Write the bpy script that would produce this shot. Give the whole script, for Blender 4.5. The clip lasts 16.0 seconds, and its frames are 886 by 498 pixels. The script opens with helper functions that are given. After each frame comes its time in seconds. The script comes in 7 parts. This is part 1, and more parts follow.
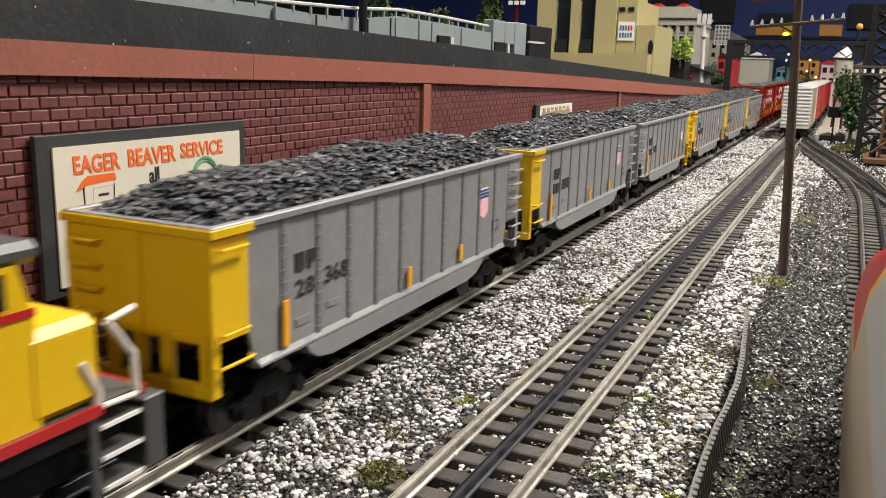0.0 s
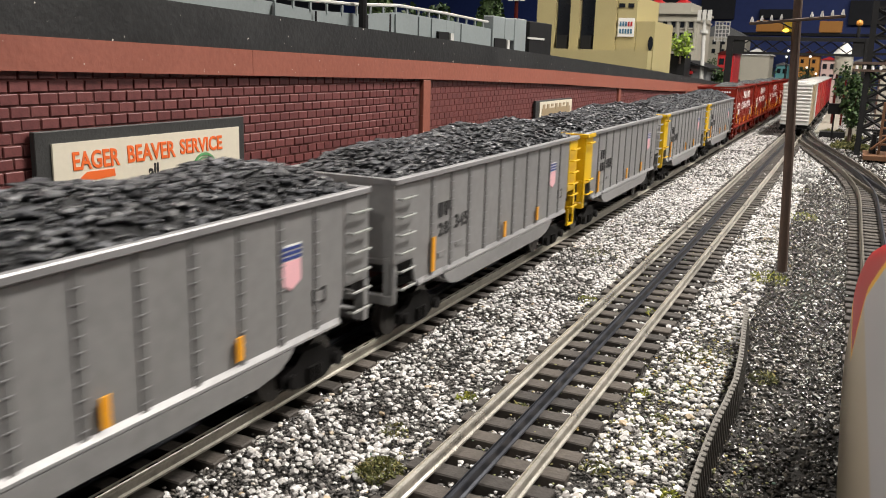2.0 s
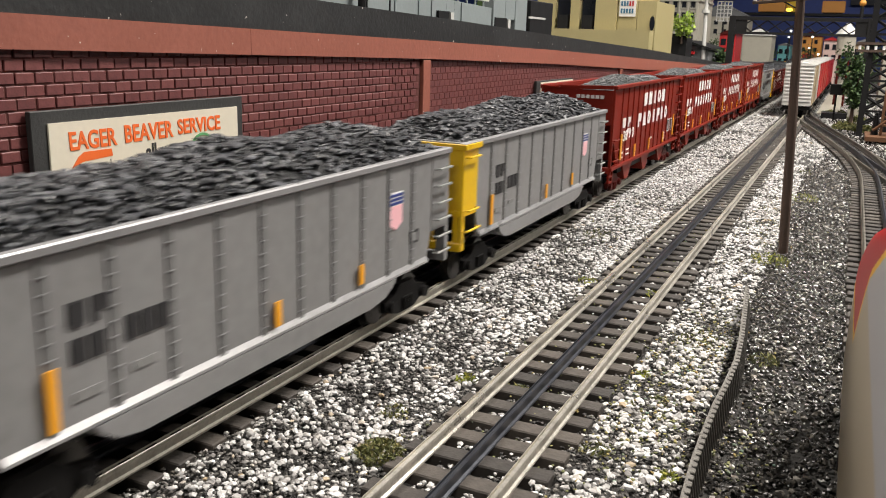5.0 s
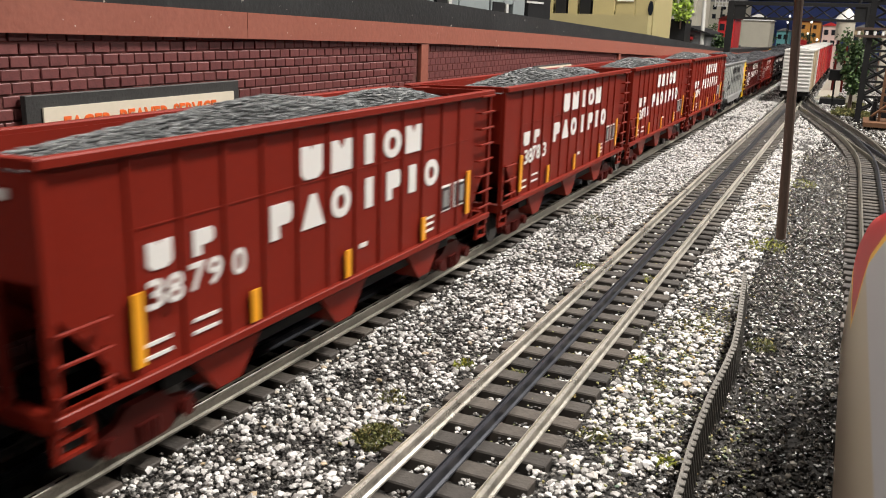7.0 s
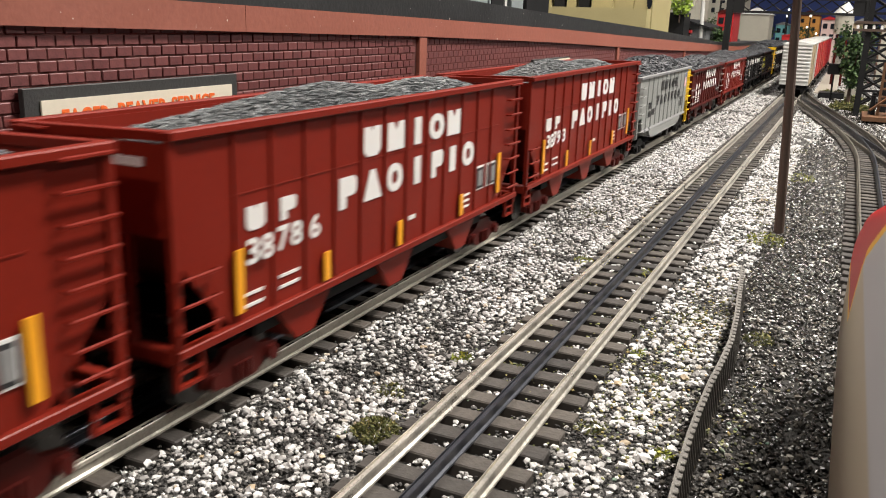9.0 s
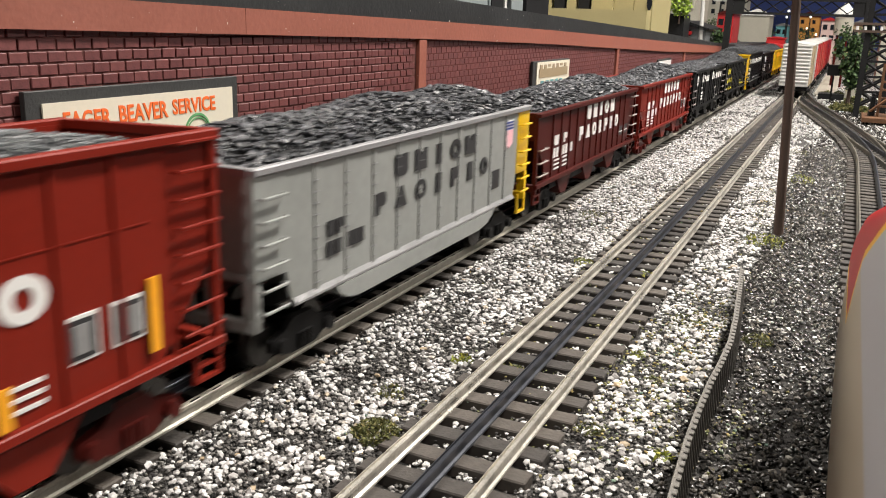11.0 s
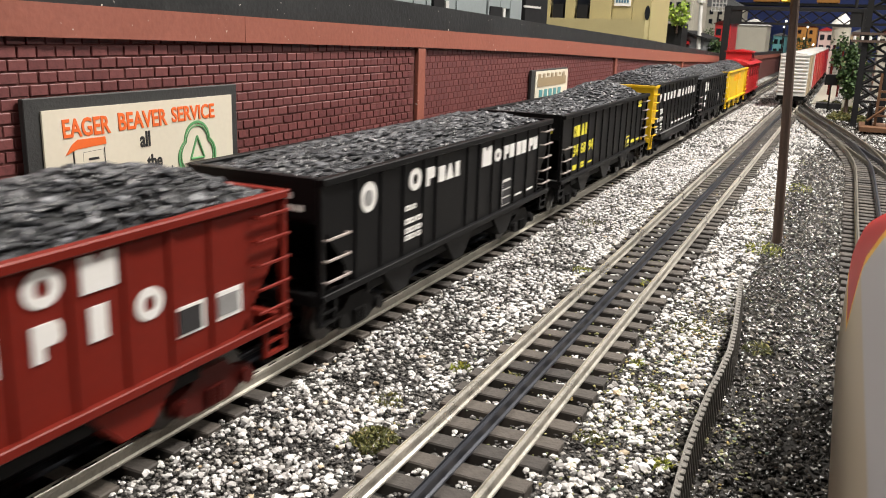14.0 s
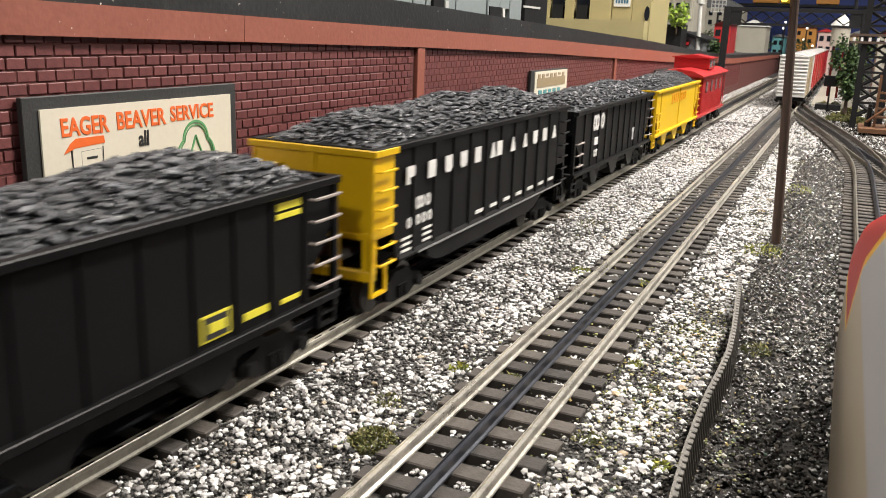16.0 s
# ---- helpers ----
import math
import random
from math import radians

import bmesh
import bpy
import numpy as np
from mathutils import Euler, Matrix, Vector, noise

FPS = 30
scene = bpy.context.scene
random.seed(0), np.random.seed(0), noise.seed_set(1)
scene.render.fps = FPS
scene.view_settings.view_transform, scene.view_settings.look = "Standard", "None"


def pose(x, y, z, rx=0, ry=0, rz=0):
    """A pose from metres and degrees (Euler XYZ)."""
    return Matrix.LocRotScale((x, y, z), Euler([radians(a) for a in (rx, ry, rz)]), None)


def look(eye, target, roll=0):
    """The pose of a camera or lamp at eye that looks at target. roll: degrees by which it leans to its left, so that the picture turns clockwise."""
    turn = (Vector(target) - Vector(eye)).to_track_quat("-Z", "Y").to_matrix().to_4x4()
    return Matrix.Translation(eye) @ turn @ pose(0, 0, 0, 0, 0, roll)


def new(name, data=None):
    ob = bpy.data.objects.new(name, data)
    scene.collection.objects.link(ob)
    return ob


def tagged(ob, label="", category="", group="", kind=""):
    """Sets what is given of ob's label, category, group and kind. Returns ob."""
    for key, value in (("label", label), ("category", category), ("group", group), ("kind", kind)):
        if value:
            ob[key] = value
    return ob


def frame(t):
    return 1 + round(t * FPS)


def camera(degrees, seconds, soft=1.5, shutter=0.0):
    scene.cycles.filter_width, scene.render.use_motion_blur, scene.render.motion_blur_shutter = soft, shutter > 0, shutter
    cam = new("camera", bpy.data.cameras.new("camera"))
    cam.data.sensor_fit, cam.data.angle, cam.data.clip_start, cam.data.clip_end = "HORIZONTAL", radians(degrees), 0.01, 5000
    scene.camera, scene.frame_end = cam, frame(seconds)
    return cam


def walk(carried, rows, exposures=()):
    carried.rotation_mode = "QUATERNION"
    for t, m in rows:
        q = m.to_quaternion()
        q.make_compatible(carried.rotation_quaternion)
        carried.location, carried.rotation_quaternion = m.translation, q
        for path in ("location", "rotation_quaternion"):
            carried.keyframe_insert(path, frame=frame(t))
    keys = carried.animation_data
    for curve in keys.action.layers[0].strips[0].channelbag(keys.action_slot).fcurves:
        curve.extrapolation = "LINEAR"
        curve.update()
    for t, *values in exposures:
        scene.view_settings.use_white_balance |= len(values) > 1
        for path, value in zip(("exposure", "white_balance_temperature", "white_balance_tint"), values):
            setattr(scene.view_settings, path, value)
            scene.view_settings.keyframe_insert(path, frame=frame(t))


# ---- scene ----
cam = camera(54.56, 16.0, soft=0.85, shutter=0.4)
cam.data.dof.use_dof, cam.data.dof.focus_distance, cam.data.dof.aperture_fstop = True, 0.45, 60
walk(cam, [
    (0, look((0.10039, -0.00213, 0.13577), (-0.30960, 0.88433, -0.07891), 1.653)),
    (0.5, look((0.10060, -0.00221, 0.13578), (-0.30959, 0.88388, -0.08008), 1.701)),
    (1, look((0.10065, -0.00229, 0.13576), (-0.30925, 0.88368, -0.08113), 1.694)),
    (1.5, look((0.10067, -0.00247, 0.13587), (-0.30874, 0.88345, -0.08214), 1.709)),
    (2, look((0.10063, -0.00236, 0.13588), (-0.30852, 0.88343, -0.08313), 1.711)),
    (2.5, look((0.10052, -0.00201, 0.13608), (-0.30831, 0.88352, -0.08458), 1.739)),
    (3, look((0.10017, -0.00109, 0.13596), (-0.30866, 0.88374, -0.08749), 1.742)),
    (3.5, look((0.09994, -0.00052, 0.13575), (-0.30877, 0.88331, -0.09184), 1.726)),
    (4, look((0.10000, -0.00052, 0.13555), (-0.30847, 0.88255, -0.09539), 1.729)),
    (6.5, look((0.09956, 0.00002, 0.13534), (-0.30303, 0.87938, -0.11888), 1.875)),
    (7, look((0.09955, 0.00021, 0.13505), (-0.30226, 0.87933, -0.12128), 1.871)),
    (7.5, look((0.09943, 0.00046, 0.13493), (-0.30156, 0.87929, -0.12365), 1.883)),
    (8, look((0.09955, 0.00024, 0.13498), (-0.30067, 0.87901, -0.12500), 1.895)),
    (8.5, look((0.09949, 0.00017, 0.13503), (-0.30007, 0.87868, -0.12683), 1.938)),
    (9, look((0.09974, 0.00002, 0.13512), (-0.29940, 0.87825, -0.12833), 1.967)),
    (11.5, look((0.10033, -0.00067, 0.13567), (-0.29951, 0.87804, -0.12509), 1.879)),
    (12, look((0.09996, -0.00044, 0.13534), (-0.29982, 0.87882, -0.12364), 1.886)),
    (12.5, look((0.09989, -0.00040, 0.13514), (-0.29982, 0.87935, -0.12230), 1.887)),
    (13, look((0.09982, -0.00033, 0.13509), (-0.29959, 0.88005, -0.12064), 1.876)),
    (13.5, look((0.10007, -0.00057, 0.13501), (-0.29949, 0.88050, -0.11810), 1.889)),
    (14, look((0.09988, -0.00046, 0.13491), (-0.29950, 0.88115, -0.11663), 1.947)),
    (14.5, look((0.09989, -0.00030, 0.13483), (-0.29941, 0.88145, -0.11630), 1.971)),
    (15, look((0.09986, -0.00032, 0.13490), (-0.29886, 0.88172, -0.11619), 2.016)),
    (15.5, look((0.09976, -0.00003, 0.13501), (-0.29862, 0.88207, -0.11635), 2.081)),
    (16, look((0.09973, 0.00000, 0.13476), (-0.29859, 0.88214, -0.11656), 2.113)),
], [(0, 0.08), (4, 0.10), (6.5, 0.13), (7.5, 0.20), (9, 0.21), (11.5, 0.26), (14, 0.29), (16, 0.34)])

# ---- light: a dim hall lit from overhead, with some lamps added as fill ----
world = bpy.data.worlds.new("world")
scene.world = world
world.use_nodes = True
world.node_tree.nodes["Background"].inputs[0].default_value = (0.75, 0.82, 1.0, 1)
world.node_tree.nodes["Background"].inputs[1].default_value = 0.22


def overhead_light(x, y, z, sx, sy, watts, colour):
    data = bpy.data.lights.new("overhead_light", "AREA")
    data.shape, data.size, data.size_y, data.energy, data.color = "RECTANGLE", sx, sy, watts, colour
    lamp = new("overhead_light", data)
    lamp.location = (x, y, z)
    return lamp


WARM = (1.0, 0.935, 0.86)
overhead_light(0.80, 1.15, 1.9, 0.35, 0.6, 98, WARM)
# added soft fill for the upright car sides, no known lamp
overhead_light(2.30, 2.50, 1.9, 0.4, 1.8, 88, WARM)
overhead_light(0.65, -2.4, 1.9, 0.3, 0.3, 48, WARM)
# added to brighten the sides of the farther cars, no known lamp
overhead_light(0.70, 2.3, 1.9, 0.4, 0.7, 24, WARM)
overhead_light(-0.85, 0.45, 1.9, 0.5, 0.8, 40, WARM)
overhead_light(0.3, 4.6, 1.9, 0.9, 1.2, 7, WARM)


# ---- materials ----
def nodes_of(name):
    m = bpy.data.materials.new(name)
    m.use_nodes = True
    nt = m.node_tree
    return m, nt, nt.nodes["Principled BSDF"]


def paint(name, colour, rough=0.45, metal=0.0, vary=0.12, scale=60.0, bump=0.0, dirt=0.0, dirt_colour=(0.05, 0.045, 0.04), spec=0.5, chips=0.0):
    """A painted or plastic surface with mottling at two sizes and a little dust."""
    m, nt, b = nodes_of(name)
    tc = nt.nodes.new("ShaderNodeTexCoord")
    n1 = nt.nodes.new("ShaderNodeTexNoise")
    n1.inputs["Scale"].default_value = scale
    n1.inputs["Detail"].default_value = 6
    n2 = nt.nodes.new("ShaderNodeTexNoise")
    n2.inputs["Scale"].default_value = scale * 14
    n2.inputs["Detail"].default_value = 4
    for n in (n1, n2):
        nt.links.new(tc.outputs["Object"], n.inputs["Vector"])
    mixn = nt.nodes.new("ShaderNodeMath")
    mixn.operation = "ADD"
    nt.links.new(n1.outputs["Fac"], mixn.inputs[0])
    nt.links.new(n2.outputs["Fac"], mixn.inputs[1])
    ramp = nt.nodes.new("ShaderNodeMapRange")
    ramp.inputs["From Min"].default_value, ramp.inputs["From Max"].default_value = 0.6, 1.4
    ramp.inputs["To Min"].default_value, ramp.inputs["To Max"].default_value = 1 - vary, 1 + vary
    nt.links.new(mixn.outputs[0], ramp.inputs["Value"])
    mul = nt.nodes.new("ShaderNodeVectorMath")
    mul.operation = "SCALE"
    mul.inputs[0].default_value = colour
    nt.links.new(ramp.outputs[0], mul.inputs["Scale"])
    last = mul.outputs[0]
    if dirt:
        n3 = nt.nodes.new("ShaderNodeTexNoise")
        n3.inputs["Scale"].default_value = scale * 3
        n3.inputs["Detail"].default_value = 8
        n3.inputs["Roughness"].default_value = 0.7
        nt.links.new(tc.outputs["Object"], n3.inputs["Vector"])
        r3 = nt.nodes.new("ShaderNodeMapRange")
        r3.inputs["From Min"].default_value, r3.inputs["From Max"].default_value = 0.52, 0.75
        r3.inputs["To Max"].default_value = dirt
        nt.links.new(n3.outputs["Fac"], r3.inputs["Value"])
        mx = nt.nodes.new("ShaderNodeMix")
        mx.data_type = "RGBA"
        nt.links.new(r3.outputs[0], mx.inputs["Factor"])
        nt.links.new(last, mx.inputs["A"])
        mx.inputs["B"].default_value = (*dirt_colour, 1)
        last = mx.outputs["Result"]
    if chips:
        # small pale chips where the paint has flaked off
        n4 = nt.nodes.new("ShaderNodeTexNoise")
        n4.inputs["Scale"].default_value, n4.inputs["Detail"].default_value = 330, 3
        nt.links.new(tc.outputs["Object"], n4.inputs["Vector"])
        r4 = nt.nodes.new("ShaderNodeMapRange")
        r4.inputs["From Min"].default_value, r4.inputs["From Max"].default_value = chips, chips + 0.02
        nt.links.new(n4.outputs["Fac"], r4.inputs["Value"])
        mx = nt.nodes.new("ShaderNodeMix")
        mx.data_type = "RGBA"
        nt.links.new(r4.outputs[0], mx.inputs["Factor"])
        nt.links.new(last, mx.inputs["A"])
        mx.inputs["B"].default_value = (0.6, 0.55, 0.5, 1)
        last = mx.outputs["Result"]
    nt.links.new(last, b.inputs["Base Color"])
    rr = nt.nodes.new("ShaderNodeMapRange")
    rr.inputs["To Min"].default_value, rr.inputs["To Max"].default_value = max(rough - 0.1, 0.02), min(rough + 0.1, 1)
    nt.links.new(n1.outputs["Fac"], rr.inputs["Value"])
    nt.links.new(rr.outputs[0], b.inputs["Roughness"])
    b.inputs["Metallic"].default_value = metal
    b.inputs["Specular IOR Level"].default_value = spec
    if bump:
        bp = nt.nodes.new("ShaderNodeBump")
        bp.inputs["Strength"].default_value = bump
        bp.inputs["Distance"].default_value = 0.0006
        nt.links.new(n2.outputs["Fac"], bp.inputs["Height"])
        nt.links.new(bp.outputs[0], b.inputs["Normal"])
    return m


def island(name, stops, rough=0.8, bump_scale=900.0, bump=0.5, per_object=False):
    """A colour picked for each loose piece from a stepped ramp, with fine grain."""
    m, nt, b = nodes_of(name)
    if per_object:
        src = nt.nodes.new("ShaderNodeObjectInfo").outputs["Random"]
    else:
        src = nt.nodes.new("ShaderNodeNewGeometry").outputs["Random Per Island"]
    cr = nt.nodes.new("ShaderNodeValToRGB")
    el = cr.color_ramp.elements
    while len(el) < len(stops):
        el.new(0.5)
    for e, (p, c) in zip(el, stops):
        e.position, e.color = p, (*c, 1)
    nt.links.new(src, cr.inputs[0])
    tc = nt.nodes.new("ShaderNodeTexCoord")
    n = nt.nodes.new("ShaderNodeTexNoise")
    n.inputs["Scale"].default_value, n.inputs["Detail"].default_value = bump_scale, 5
    nt.links.new(tc.outputs["Object"], n.inputs["Vector"])
    mr = nt.nodes.new("ShaderNodeMapRange")
    mr.inputs["From Min"].default_value, mr.inputs["From Max"].default_value = 0.3, 0.7
    mr.inputs["To Min"].default_value, mr.inputs["To Max"].default_value = 0.75, 1.2
    nt.links.new(n.outputs["Fac"], mr.inputs["Value"])
    sc = nt.nodes.new("ShaderNodeVectorMath")
    sc.operation = "SCALE"
    nt.links.new(cr.outputs[0], sc.inputs[0])
    nt.links.new(mr.outputs[0], sc.inputs["Scale"])
    nt.links.new(sc.outputs[0], b.inputs["Base Color"])
    b.inputs["Roughness"].default_value = rough
    bp = nt.nodes.new("ShaderNodeBump")
    bp.inputs["Strength"].default_value, bp.inputs["Distance"].default_value = bump, 0.0004
    nt.links.new(n.outputs["Fac"], bp.inputs["Height"])
    nt.links.new(bp.outputs[0], b.inputs["Normal"])
    return m


def livery(name):
    """Red above a slanting yellow line, silver below: the paint of a streamlined nose."""
    m, nt, b = nodes_of(name)
    tc = nt.nodes.new("ShaderNodeTexCoord")
    sep = nt.nodes.new("ShaderNodeSeparateXYZ")
    nt.links.new(tc.outputs["Object"], sep.inputs[0])
    def calc(op, p, q):
        n = nt.nodes.new("ShaderNodeMath")
        n.operation = op
        for i, v in enumerate((p, q)):
            if isinstance(v, float):
                n.inputs[i].default_value = v
            else:
                nt.links.new(v, n.inputs[i])
        return n.outputs[0]
    # height above the lower of two slanting lines, cut off below at a level line
    slope = calc("ADD", sep.outputs["Z"], calc("MULTIPLY", calc("SUBTRACT", sep.outputs["Y"], 0.221), 0.37))
    steep = calc("ADD", sep.outputs["Z"], calc("MULTIPLY", calc("SUBTRACT", sep.outputs["Y"], 0.221), 0.80))
    over = calc("SUBTRACT", calc("MAXIMUM", slope, steep), 0.0838)
    over = calc("MINIMUM", over, calc("SUBTRACT", sep.outputs["Z"], 0.0565))
    steps = nt.nodes.new("ShaderNodeMapRange")
    steps.inputs["From Min"].default_value, steps.inputs["From Max"].default_value = -0.01, 0.01
    nt.links.new(over, steps.inputs["Value"])
    lower = nt.nodes.new("ShaderNodeMapRange")
    lower.inputs["From Min"].default_value, lower.inputs["From Max"].default_value = 0.0795, 0.0805
    nt.links.new(sep.outputs["Z"], lower.inputs["Value"])
    side = nt.nodes.new("ShaderNodeMix")
    side.data_type = "RGBA"
    side.inputs["A"].default_value, side.inputs["B"].default_value = (0.40, 0.34, 0.245, 1), (0.40, 0.395, 0.41, 1)
    nt.links.new(lower.outputs[0], side.inputs["Factor"])
    pick = nt.nodes.new("ShaderNodeMix")
    pick.data_type = "RGBA"
    edge = calc("GREATER_THAN", steps.outputs[0], 0.44)
    nt.links.new(edge, pick.inputs["Factor"])
    cr = nt.nodes.new("ShaderNodeValToRGB")
    cr.color_ramp.interpolation = "CONSTANT"
    el = cr.color_ramp.elements
    el.new(0.5)
    for e, (p, c) in zip(el, ((0.0, (0.30, 0.28, 0.25)), (0.44, (0.74, 0.43, 0.012)), (0.56, (0.40, 0.010, 0.014)))):
        e.position, e.color = p, (*c, 1)
    nt.links.new(steps.outputs[0], cr.inputs[0])
    nt.links.new(side.outputs["Result"], pick.inputs["A"])
    nt.links.new(cr.outputs[0], pick.inputs["B"])
    nt.links.new(pick.outputs["Result"], b.inputs["Base Color"])
    b.inputs["Roughness"].default_value = 0.4
    b.inputs["Specular IOR Level"].default_value = 0.12
    return m


def glow(name, colour, strength):
    m, nt, b = nodes_of(name)
    b.inputs["Base Color"].default_value = (*colour, 1)
    b.inputs["Emission Color"].default_value = (*colour, 1)
    b.inputs["Emission Strength"].default_value = strength
    return m


